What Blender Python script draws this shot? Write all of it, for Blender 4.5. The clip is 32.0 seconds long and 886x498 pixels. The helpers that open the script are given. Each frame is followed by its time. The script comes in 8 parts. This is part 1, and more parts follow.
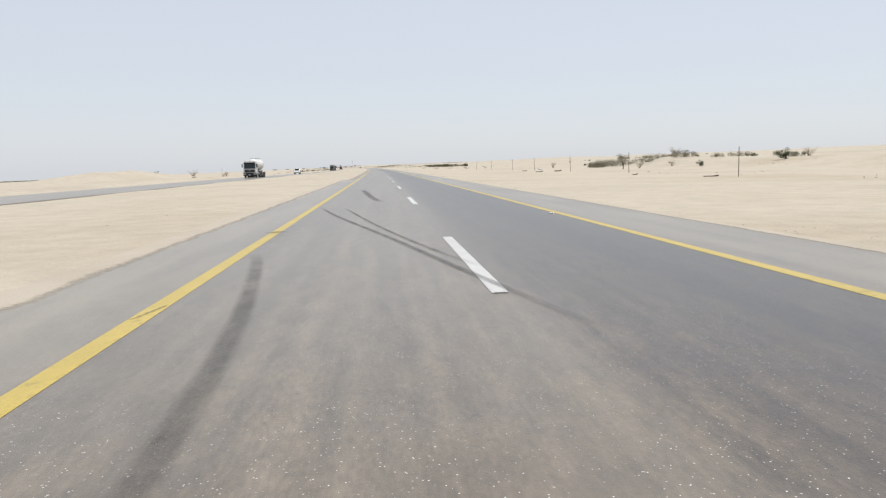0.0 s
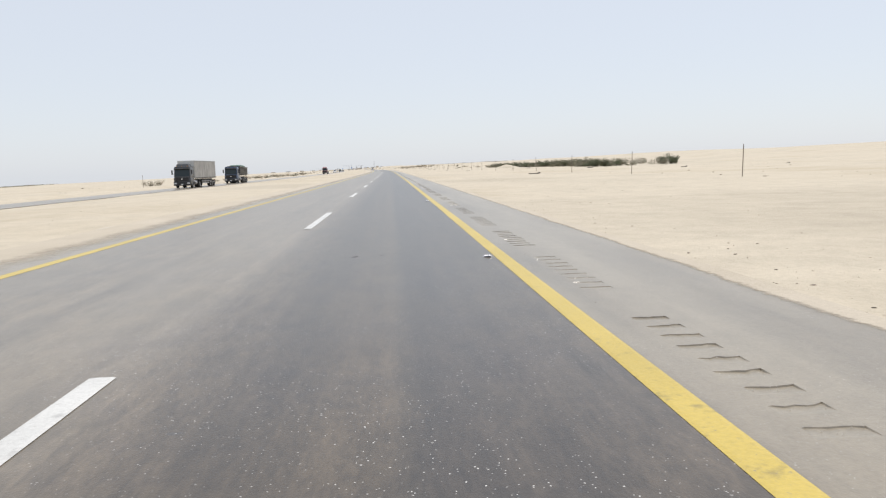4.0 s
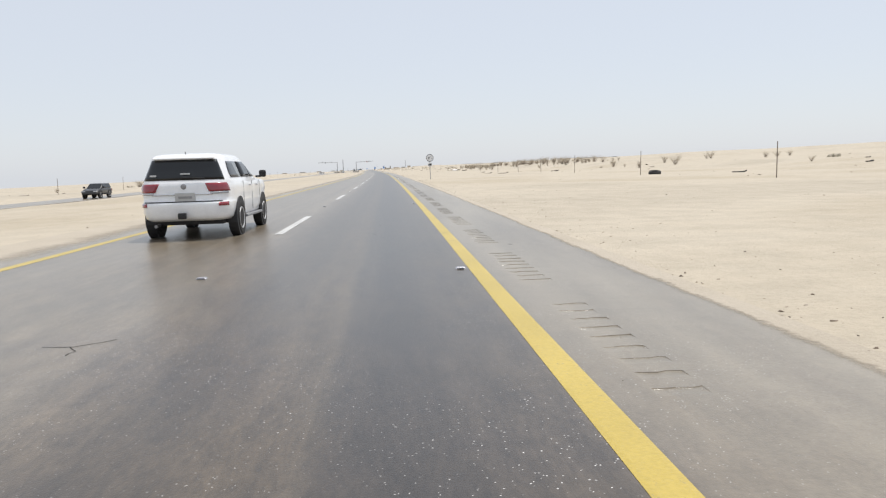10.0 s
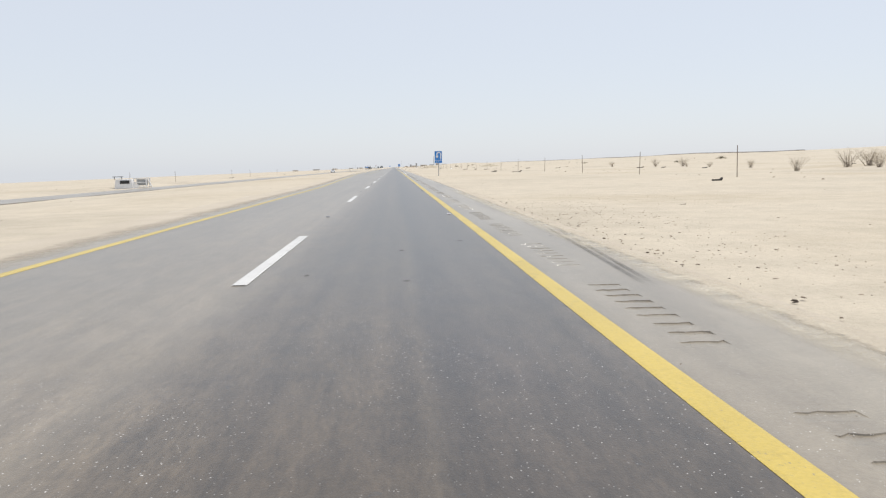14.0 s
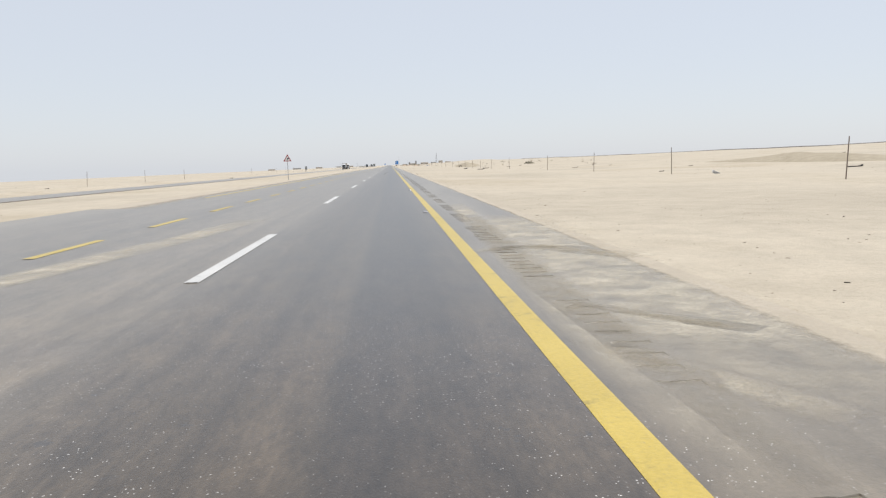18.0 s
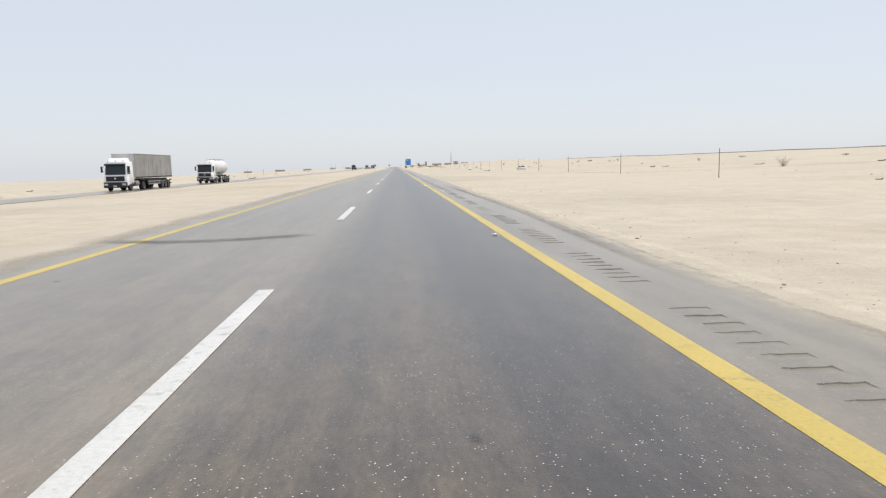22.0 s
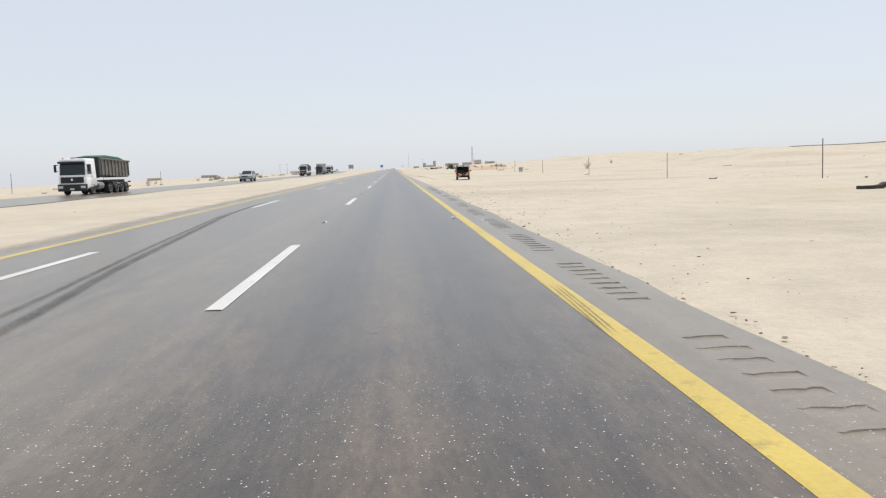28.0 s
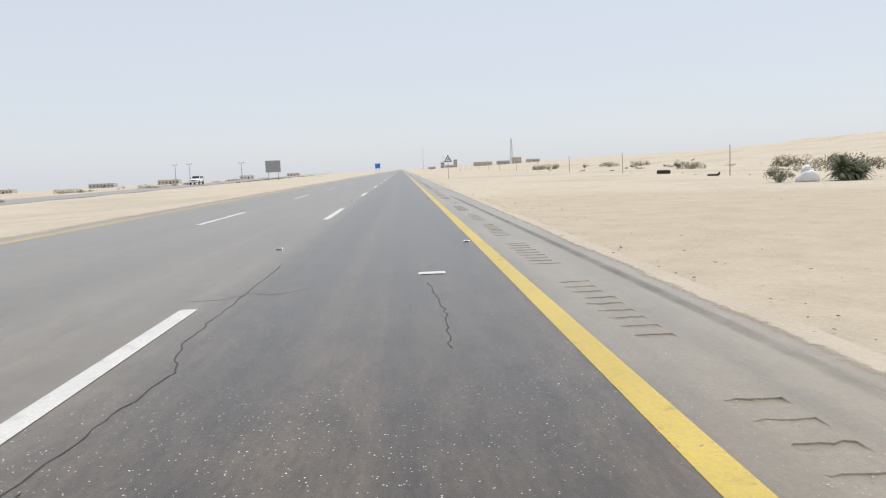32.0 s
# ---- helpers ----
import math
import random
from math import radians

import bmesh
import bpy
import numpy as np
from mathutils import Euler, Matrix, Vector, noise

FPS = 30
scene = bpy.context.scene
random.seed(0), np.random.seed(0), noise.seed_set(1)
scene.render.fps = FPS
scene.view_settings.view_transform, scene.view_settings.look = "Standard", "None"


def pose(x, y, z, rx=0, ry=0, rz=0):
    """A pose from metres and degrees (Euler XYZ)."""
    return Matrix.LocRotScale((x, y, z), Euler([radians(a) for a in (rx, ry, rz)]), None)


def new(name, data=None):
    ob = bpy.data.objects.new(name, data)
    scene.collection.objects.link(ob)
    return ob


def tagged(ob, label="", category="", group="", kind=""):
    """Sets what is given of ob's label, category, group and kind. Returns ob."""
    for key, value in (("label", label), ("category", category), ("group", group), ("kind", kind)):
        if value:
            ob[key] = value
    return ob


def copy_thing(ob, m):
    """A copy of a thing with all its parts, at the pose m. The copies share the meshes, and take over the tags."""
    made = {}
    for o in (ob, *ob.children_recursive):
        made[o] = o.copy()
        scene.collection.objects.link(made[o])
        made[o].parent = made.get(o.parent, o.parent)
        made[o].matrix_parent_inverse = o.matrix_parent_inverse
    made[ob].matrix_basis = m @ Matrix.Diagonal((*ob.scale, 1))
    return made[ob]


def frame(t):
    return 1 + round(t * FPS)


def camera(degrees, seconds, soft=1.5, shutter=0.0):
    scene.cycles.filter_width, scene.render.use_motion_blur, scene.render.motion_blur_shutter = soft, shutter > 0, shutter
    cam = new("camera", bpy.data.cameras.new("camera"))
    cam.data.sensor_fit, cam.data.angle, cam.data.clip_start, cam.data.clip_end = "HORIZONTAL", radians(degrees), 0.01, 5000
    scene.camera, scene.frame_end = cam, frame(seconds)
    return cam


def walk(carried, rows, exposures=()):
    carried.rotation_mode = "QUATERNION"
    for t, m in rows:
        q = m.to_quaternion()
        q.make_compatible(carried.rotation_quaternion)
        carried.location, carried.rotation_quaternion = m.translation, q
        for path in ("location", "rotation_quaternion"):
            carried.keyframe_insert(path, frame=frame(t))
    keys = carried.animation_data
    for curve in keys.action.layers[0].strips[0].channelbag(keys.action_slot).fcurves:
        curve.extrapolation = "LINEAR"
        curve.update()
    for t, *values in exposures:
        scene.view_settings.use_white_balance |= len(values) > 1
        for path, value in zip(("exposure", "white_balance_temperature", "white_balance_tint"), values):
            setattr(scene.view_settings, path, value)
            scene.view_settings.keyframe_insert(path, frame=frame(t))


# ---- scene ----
# The film runs at about three times the true pace along a motorway in the desert.
# Everything below is laid out in metres along and across the road; SIZE shrinks the finished place
# and the drive together, so that the drive keeps within 4 m in a tenth of a second.
SIZE = 0.37
EYE = 1.38          # height of the camera over the asphalt


def bend(s):
    """Heading of the road at s metres, radians to the left."""
    a = min(max(s, -400.0), 600.0) / 22000.0
    b = min(max(s - 600.0, 0.0), 620.0) / 9500.0
    return a + b


STEP = 10.0
S0, S1 = -400.0, 7000.0
CENTRE = [(0.0, S0)]
for _i in range(int((S1 - S0) / STEP)):
    _h = bend(S0 + (_i + 0.5) * STEP)
    CENTRE.append((CENTRE[-1][0] - math.sin(_h) * STEP, CENTRE[-1][1] + math.cos(_h) * STEP))


def at(lat, s, z=0.0):
    """The place lat metres right of the lane line, s metres along the road, z up."""
    f = min(max((s - S0) / STEP, 0.0), len(CENTRE) - 1.001)
    i = int(f)
    u = f - i
    (xa, ya), (xb, yb) = CENTRE[i], CENTRE[i + 1]
    h = bend(s)
    return Vector((xa + (xb - xa) * u + lat * math.cos(h), ya + (yb - ya) * u + lat * math.sin(h), z))


def spot(lat, s, z=0.0, turn=0.0):
    """A pose there; turn: degrees to the left of the road's heading."""
    return Matrix.Translation(at(lat, s, z)) @ pose(0, 0, 0, 0, 0, math.degrees(bend(s)) + turn)


# seconds, across, along, pitch, roll, yaw
ROWS = [
    (0.0, -1.25, -7.42, -6.76, 1.25, -5.06),
    (1.0, 1.25, 90.98, -6.44, 1.76, -5.62),
    (2.0, 2.09, 187.93, -6.60, 1.40, -4.58),
    (3.0, 2.01, 284.31, -6.60, 1.67, -4.28),
    (6.0, 2.29, 567.68, -6.90, 1.63, -3.93),
    (6.5, 2.12, 615.69, -6.70, 1.81, -3.99),
    (7.0, 2.23, 663.70, -6.50, 2.00, -4.05),
    (7.5, 2.01, 712.49, -6.67, 1.84, -4.26),
    (8.0, 2.24, 761.28, -6.85, 1.69, -4.47),
    (8.5, 2.38, 810.26, -6.84, 1.60, -4.18),
    (9.0, 2.41, 859.25, -6.83, 1.51, -3.89),
    (10.0, 2.52, 956.25, -6.61, 1.74, -4.28),
    (11.0, 2.56, 1055.30, -6.93, 2.02, -3.67),
    (12.0, 2.62, 1150.83, -6.92, 1.72, -3.75),
    (12.5, 2.56, 1198.05, -6.86, 1.75, -3.52),
    (13.0, 2.38, 1245.26, -6.79, 1.78, -3.29),
    (14.0, 1.90, 1341.38, -6.70, 1.13, -3.92),
    (17.0, 1.78, 1636.66, -7.02, 1.25, -4.11),
    (18.0, 2.48, 1737.26, -6.87, 1.27, -4.22),
    (18.5, 2.82, 1788.28, -6.95, 1.45, -3.88),
    (19.0, 2.70, 1839.31, -7.02, 1.63, -3.55),
    (20.0, 2.64, 1940.90, -6.91, 1.59, -3.52),
    (20.5, 2.60, 1990.85, -6.66, 1.42, -3.56),
    (21.0, 2.24, 2040.79, -6.41, 1.24, -3.61),
    (21.5, 1.62, 2089.89, -6.58, 1.18, -3.70),
    (22.0, 1.52, 2139.00, -6.74, 1.11, -3.79),
    (23.0, 1.77, 2241.49, -6.82, 1.33, -4.24),
    (23.5, 1.60, 2290.18, -6.78, 1.41, -4.03),
    (24.0, 2.04, 2338.86, -6.73, 1.49, -3.82),
    (27.0, 2.11, 2641.24, -6.61, 1.58, -3.48),
    (28.0, 1.87, 2746.83, -6.65, 1.63, -3.98),
    (29.0, 1.56, 2845.68, -6.55, 1.42, -3.51),
    (30.0, 1.77, 2946.29, -6.58, 1.72, -4.19),
    (31.0, 2.03, 3046.07, -6.68, 1.55, -4.08),
    (31.5, 2.30, 3097.38, -6.62, 1.85, -3.70),
    (32.0, 2.29, 3148.68, -6.55, 2.14, -3.32),
]

cam = camera(64.2, 32.0, 1.25)


def eye_pose(lat, s, pitch, roll, yaw):
    p = at(lat, s, EYE) * SIZE
    return pose(p.x, p.y, p.z, 90 + pitch, roll, yaw + math.degrees(bend(s)))


walk(cam, [(t, eye_pose(lat, s, pitch, roll, yaw)) for t, lat, s, pitch, roll, yaw in ROWS],
     ((0.0, -0.06), (1.0, 0.05), (2.0, 0.06), (3.0, 0.06), (6.0, 0.01), (7.0, 0.06), (8.0, 0.0), (10.0, 0.0), (11.0, -0.06), (12.0, -0.05), (13.0, 0.02), (14.0, 0.03),
      (17.0, 0.05), (18.0, -0.03), (19.0, -0.07), (20.0, 0.01), (21.0, 0.02), (22.0, 0.02), (23.0, 0.05), (24.0, 0.03), (27.0, 0.03), (30.0, 0.01), (32.0, -0.02)))

# ---- light ----
SUN_UP, SUN_TURN = 71.0, -48.0    # degrees over the horizon; degrees left of the road's far heading
sun = new("sun", bpy.data.lights.new("sun", "SUN"))
sun.data.energy, sun.data.angle, sun.data.color = 3.55, radians(0.6), (1.0, 0.95, 0.88)
_az = radians(SUN_TURN)
_to = Vector((-math.sin(_az) * math.cos(radians(SUN_UP)), math.cos(_az) * math.cos(radians(SUN_UP)), math.sin(radians(SUN_UP))))
sun.matrix_world = Matrix.Translation((0, 0, 60)) @ _to.to_track_quat("Z", "Y").to_matrix().to_4x4()

world = bpy.data.worlds.new("desert_sky")
scene.world = world
world.use_nodes = True
_n, _l = world.node_tree.nodes, world.node_tree.links
_n.clear()
_sky = _n.new("ShaderNodeTexSky")
_sky.sky_type = "NISHITA"
_sky.sun_disc = False
_sky.sun_elevation, _sky.sun_rotation = radians(SUN_UP), -_az
_sky.air_density, _sky.dust_density, _sky.ozone_density = 1.0, 1.0, 1.0
_bg = _n.new("ShaderNodeBackground")
_bg.inputs[1].default_value = 0.028
_haze = _n.new("ShaderNodeBackground")
_haze.inputs[0].default_value = (0.762, 0.798, 0.865, 1)
_haze.inputs[1].default_value = 0.78
_add = _n.new("ShaderNodeAddShader")
_out = _n.new("ShaderNodeOutputWorld")
_l.new(_sky.outputs[0], _bg.inputs[0])
_l.new(_bg.outputs[0], _add.inputs[0])
_l.new(_haze.outputs[0], _add.inputs[1])
_l.new(_add.outputs[0], _out.inputs[0])


# ---- materials ----
class Mat:
    """A small builder of node materials."""

    def __init__(self, name, rough=0.8, metal=0.0):
        self.m = bpy.data.materials.new(name)
        self.m.use_nodes = True
        self.t = self.m.node_tree
        self.b = self.t.nodes["Principled BSDF"]
        self.b.inputs["Roughness"].default_value = rough
        self.b.inputs["Metallic"].default_value = metal
        self.co = None

    def n(self, kind, **sets):
        nd = self.t.nodes.new(kind)
        for k, v in sets.items():
            nd.inputs[k].default_value = v
        return nd

    def link(self, a, b):
        self.t.links.new(a, b)

    def coords(self):
        if self.co is None:
            self.co = self.t.nodes.new("ShaderNodeTexCoord").outputs["Object"]
        return self.co

    def noise(self, scale, detail=4.0, rough=0.55, stretch=None):
        nd = self.n("ShaderNodeTexNoise", Scale=scale, Detail=detail, Roughness=rough)
        src = self.coords()
        if stretch:
            mp = self.t.nodes.new("ShaderNodeMapping")
            mp.inputs["Scale"].default_value = stretch
            self.link(src, mp.inputs["Vector"])
            src = mp.outputs["Vector"]
        self.link(src, nd.inputs["Vector"])
        return nd.outputs["Fac"]

    def ramp(self, fac, *stops):
        nd = self.t.nodes.new("ShaderNodeValToRGB")
        e = nd.color_ramp.elements
        while len(e) < len(stops):
            e.new(0.5)
        for el, (p, c) in zip(e, stops):
            el.position = p
            el.color = (*c, 1) if not isinstance(c, float) else (c, c, c, 1)
        self.link(fac, nd.inputs["Fac"])
        return nd.outputs["Color"]

    def mix(self, a, b, fac, blend="MIX"):
        nd = self.t.nodes.new("ShaderNodeMix")
        nd.data_type = "RGBA"
        nd.blend_type = blend
        for src, slot in ((fac, 0), (a, 6), (b, 7)):
            if isinstance(src, (int, float)):
                nd.inputs[slot].default_value = src
            elif isinstance(src, tuple):
                nd.inputs[slot].default_value = (*src, 1)
            else:
                self.link(src, nd.inputs[slot])
        return nd.outputs[2]

    def colour(self, src):
        if isinstance(src, tuple):
            self.b.inputs["Base Color"].default_value = (*src, 1)
        else:
            self.link(src, self.b.inputs["Base Color"])
        return self

    def rough(self, src):
        self.link(src, self.b.inputs["Roughness"])
        return self

    def bump(self, fac, strength=0.3, distance=0.01):
        nd = self.n("ShaderNodeBump", Strength=strength, Distance=distance)
        self.link(fac, nd.inputs["Height"])
        self.link(nd.outputs["Normal"], self.b.inputs["Normal"])
        return self


def worn(name, a, b, scale=3.0, rough=0.7, metal=0.0, grain=60.0, bump=0.15, distance=0.004):
    """A surface of two near colours in soft patches, with grain."""
    k = Mat(name, rough, metal)
    big = k.ramp(k.noise(scale, 5), (0.3, a), (0.7, b))
    k.colour(k.mix(big, k.ramp(k.noise(grain, 3), (0.3, 0.75), (0.7, 1.0)), 0.35, "MULTIPLY"))
    k.bump(k.noise(grain, 3), bump, distance)
    return k.m


def sand_material():
    k = Mat("sand", 0.95)
    c = k.ramp(k.noise(0.035, 6, 0.6), (0.36, (0.441, 0.380, 0.288)), (0.5, (0.503, 0.445, 0.354)), (0.64, (0.429, 0.378, 0.299)))
    c = k.mix(c, k.ramp(k.noise(0.9, 6, 0.65), (0.36, 0.80), (0.60, 1.0)), 0.6, "MULTIPLY")
    c = k.mix(c, k.ramp(k.noise(14, 4, 0.7), (0.36, 0.70), (0.56, 1.0)), 0.32, "MULTIPLY")
    k.colour(c)
    k.bump(k.mix(k.noise(1.2, 6, 0.7), k.noise(18, 4, 0.7), 0.35), 0.55, 0.06)
    return k.m


def asphalt_material():
    """Sun-bleached asphalt: darker wheel tracks, pale chippings, dust towards the edges."""
    k = Mat("asphalt", 0.28)
    k.b.inputs["IOR"].default_value = 1.74
    uv = k.t.nodes.new("ShaderNodeUVMap")
    uv.uv_map = "across"
    sp = k.t.nodes.new("ShaderNodeSeparateXYZ")
    k.link(uv.outputs[0], sp.inputs[0])
    lat, along = sp.outputs[0], sp.outputs[1]

    def drawn(stretch, scale, detail=5.0):
        mp = k.t.nodes.new("ShaderNodeMapping")
        mp.inputs["Scale"].default_value = (1.0, stretch, 1.0)
        k.link(uv.outputs[0], mp.inputs[0])
        nd = k.n("ShaderNodeTexNoise", Scale=scale, Detail=detail, Roughness=0.6)
        k.link(mp.outputs[0], nd.inputs["Vector"])
        return nd.outputs["Fac"]
    # long soft streaks, drawn out along the road
    st = drawn(0.012, 1.3)
    base = k.ramp(st, (0.35, (0.0565, 0.0446, 0.0322)), (0.65, (0.0870, 0.0686, 0.0486)))
    # right lane is newer and darker; x from -8 to 8 m maps to 0..1
    mr = k.n("ShaderNodeMapRange")
    mr.inputs["From Min"].default_value, mr.inputs["From Max"].default_value = -8.0, 8.0
    wob = k.n("ShaderNodeMath")
    wob.operation = "MULTIPLY_ADD"
    k.link(st, wob.inputs[0])
    wob.inputs[1].default_value = 0.3
    k.link(lat, wob.inputs[2])
    wob2 = k.n("ShaderNodeMath")
    wob2.operation = "SUBTRACT"
    k.link(wob.outputs[0], wob2.inputs[0])
    wob2.inputs[1].default_value = 0.15
    k.link(wob2.outputs[0], mr.inputs["Value"])
    lane = k.ramp(mr.outputs[0], *[((p + 8.0) / 16.0, (v * r, v, v * q)) for p, v, r, q in (
        (-5.0, 1.95, .96, 1.04), (-3.2, 1.78, .96, 1.03), (-1.6, 1.9, .97, 1.02), (-0.1, 1.82, .98, 1.01), (0.45, 1.42, 1.0, 0.97), (0.95, 0.95, 1.03, 0.93), (1.5, 0.92, 1.04, 0.91), (1.95, 0.95, 1.04, 0.91),
        (2.07, 0.90, 1.01, 0.95), (2.16, 0.60, 1.01, 1.02), (2.55, 0.66, 1.01, 1.03), (2.95, 0.80, 1.01, 1.0), (3.3, 0.88, 1.01, 0.98), (3.85, 1.25, 1, 1), (5.5, 1.3, 1, 1))])
    thin = k.n("ShaderNodeMapRange")
    thin.inputs["From Min"].default_value, thin.inputs["From Max"].default_value = 0.0, 3400.0
    k.link(along, thin.inputs["Value"])
    # the widened stretch at the end is worn differently
    late = k.ramp(thin.outputs[0], (0.772, 0.0), (0.80, 1.0))
    lane_late = k.ramp(mr.outputs[0], *[((p + 8.0) / 16.0, (v * r, v, v * q)) for p, v, r, q in (
        (-7.0, 1.45, .98, 1.0), (-3.7, 1.36, .98, 1.0), (-2.6, 1.18, .99, 1.0), (-1.2, 1.34, 1.0, 0.99), (0.0, 1.3, 1.0, 0.99), (0.6, 1.02, 1.01, 0.95), (1.05, 0.84, 1.01, 0.97), (1.4, 0.87, 1.01, 0.97), (1.65, 1.08, 1.02, 0.94), (1.9, 1.08, 1.02, 0.94),
        (2.2, 0.82, 1.01, 0.99), (2.8, 0.82, 1.01, 1.0), (3.3, 0.98, 1.01, 0.97), (3.85, 1.2, 1, 1), (5.5, 1.25, 1, 1))])
    lane = k.mix(lane, lane_late, late)
    c = k.mix(base, lane, 1.0, "MULTIPLY")
    # narrow lines worn by wheels
    c = k.mix(c, k.ramp(drawn(0.008, 5.0, 3.0), (0.36, 0.80), (0.5, 1.0), (0.66, 1.16)), 0.75, "MULTIPLY")
    # brown binder between grey-violet stone, in patches of several sizes
    c = k.mix(c, k.ramp(k.noise(0.9, 6, 0.7), (0.38, (0.86, 0.86, 0.93)), (0.5, (1.0, 0.98, 0.96)), (0.62, (1.12, 1.07, 0.98))), 0.6, "MULTIPLY")
    c = k.mix(c, k.ramp(drawn(0.25, 2.2, 6.0), (0.38, 0.80), (0.62, 1.12)), 0.65, "MULTIPLY")
    c = k.mix(c, k.ramp(drawn(0.28, 6.0, 5.0), (0.36, 0.74), (0.5, 1.0), (0.66, 1.22)), 0.9, "MULTIPLY")
    c = k.mix(c, k.ramp(drawn(0.30, 30.0, 4.0), (0.36, 0.68), (0.5, 1.0), (0.64, 1.30)), 0.6, "MULTIPLY")
    # small dark pits
    pit = k.mix(k.ramp(k.noise(7.5, 3, 0.6), (0.655, 0.0), (0.70, 1.0)), k.ramp(k.noise(0.7, 2), (0.45, 0.0), (0.6, 1.0)), 1.0, "MULTIPLY")
    c = k.mix(c, (0.045, 0.043, 0.042), k.mix(pit, (0.7, 0.7, 0.7), 1.0, "MULTIPLY"))
    # drifted dust on the shoulders, thin along some stretches
    edge = k.ramp(mr.outputs[0], (0.0, 0.7), (0.012, 0.34), (0.50, 0.34), (0.53, 0.0), (0.722, 0.0), (0.738, 0.80), (0.80, 0.95), (0.90, 1.0))
    rim = k.t.nodes.new("ShaderNodeUVMap")
    rim.uv_map = "rim"
    rs = k.t.nodes.new("ShaderNodeSeparateXYZ")
    k.link(rim.outputs[0], rs.inputs[0])
    rr = k.n("ShaderNodeMapRange")
    rr.inputs["From Min"].default_value, rr.inputs["From Max"].default_value = -2.0, 0.0
    k.link(rs.outputs[0], rr.inputs["Value"])
    edge = k.mix(edge, k.ramp(rr.outputs[0], (0.05, 1.0), (0.45, 1.0), (0.75, 0.9), (0.93, 0.7), (0.97, 0.0)), 1.0, "LIGHTEN")
    dn = k.mix(k.ramp(drawn(0.10, 0.8, 6.0), (0.36, 0.45), (0.62, 0.95)), k.ramp(k.noise(3.2, 6, 0.75), (0.36, 0.80), (0.62, 1.0)), 1.0, "MULTIPLY")
    dn = k.mix(dn, k.ramp(thin.outputs[0], (0.0, 0.95), (0.495, 1.0), (0.509, 0.58), (0.556, 0.62), (0.60, 0.95), (0.77, 0.95), (0.80, 0.66), (0.90, 0.66), (0.925, 0.95)), 1.0, "MULTIPLY")
    c = k.mix(c, (0.308, 0.266, 0.200), k.mix(edge, dn, 1.0, "MULTIPLY"))
    # grains in the dust
    c = k.mix(c, k.ramp(k.noise(26, 4, 0.75), (0.36, 0.80), (0.5, 1.0), (0.66, 1.14)), k.mix(edge, (0.7, 0.7, 0.7), 1.0, "MULTIPLY"), "MULTIPLY")
    # pale chippings of uneven size
    wavy = k.n("ShaderNodeTexNoise", Scale=38.0, Detail=2.0)
    k.link(k.coords(), wavy.inputs["Vector"])
    shift = k.mix(k.coords(), wavy.outputs["Color"], 0.022, "ADD")
    for size, lo, hi, gate in ((16.0, 0.03, 0.095, (0.525, 0.59)), (34.0, 0.09, 0.185, (0.49, 0.565))):
        vo = k.n("ShaderNodeTexVoronoi", Scale=size)
        k.link(shift, vo.inputs["Vector"])
        chip = k.ramp(vo.outputs["Distance"], (lo, 1.0), (hi, 0.0))
        some = k.mix(k.ramp(k.noise(size * 0.36, 2), (gate[0], 0.0), (gate[1], 1.0)), k.ramp(k.noise(0.55, 3), (0.40, 0.25), (0.60, 1.0)), 1.0, "MULTIPLY")
        c = k.mix(c, (0.74, 0.72, 0.69), k.mix(chip, some, 1.0, "MULTIPLY"))
    k.colour(c)
    k.bump(drawn(0.5, 90.0, 3.0), 0.17, 0.005)
    return k.m


def paint_material(name, tone):
    """Road paint, chipped, with asphalt showing through."""
    k = Mat(name, 0.4)
    c = k.mix(tone, k.ramp(k.noise(0.7, 5), (0.3, 0.78), (0.7, 1.0)), 0.7, "MULTIPLY")
    c = k.mix(c, k.ramp(k.noise(30, 4, 0.7), (0.3, 0.78), (0.6, 1.0)), 0.7, "MULTIPLY")
    chips = k.mix(k.ramp(k.noise(26, 4, 0.7), (0.62, 0.0), (0.70, 1.0)), k.ramp(k.noise(0.9, 3), (0.45, 0.15), (0.65, 1.0)), 1.0, "MULTIPLY")
    stain = k.mix(k.ramp(k.noise(5.0, 5, 0.65), (0.56, 0.0), (0.70, 1.0)), k.ramp(k.noise(0.25, 3), (0.42, 0.1), (0.60, 0.75)), 1.0, "MULTIPLY")
    c = k.mix(c, tuple(0.30 * v + 0.03 for v in tone), stain)
    k.colour(k.mix(c, (0.17, 0.155, 0.14), chips))
    k.bump(k.noise(60, 3), 0.3, 0.004)
    return k.m


SAND = sand_material()
ASPHALT = asphalt_material()
YELLOW = paint_material("yellow_paint", (0.530, 0.398, 0.082))
WHITE = paint_material("white_paint", (0.60, 0.595, 0.575))


# ---- helpers of this place ----
def mesh_of(name, verts, faces, *mats):
    me = bpy.data.meshes.new(name)
    me.from_pydata([tuple(v) for v in verts], [], faces)
    for m in mats:
        me.materials.append(m)
    me.update()
    return me


def part(name, bm, material, parent=None, label="", smooth=False):
    """Links a bmesh, or a finished mesh, as one object under parent."""
    if isinstance(bm, bpy.types.Mesh):
        me = bm
    else:
        me = bpy.data.meshes.new(name)
        bm.to_mesh(me)
        bm.free()
    if material and not me.materials:
        me.materials.append(material)
    if smooth:
        for p in me.polygons:
            p.use_smooth = True
    ob = new(name, me)
    if parent:
        ob.parent = parent
    return tagged(ob, label)


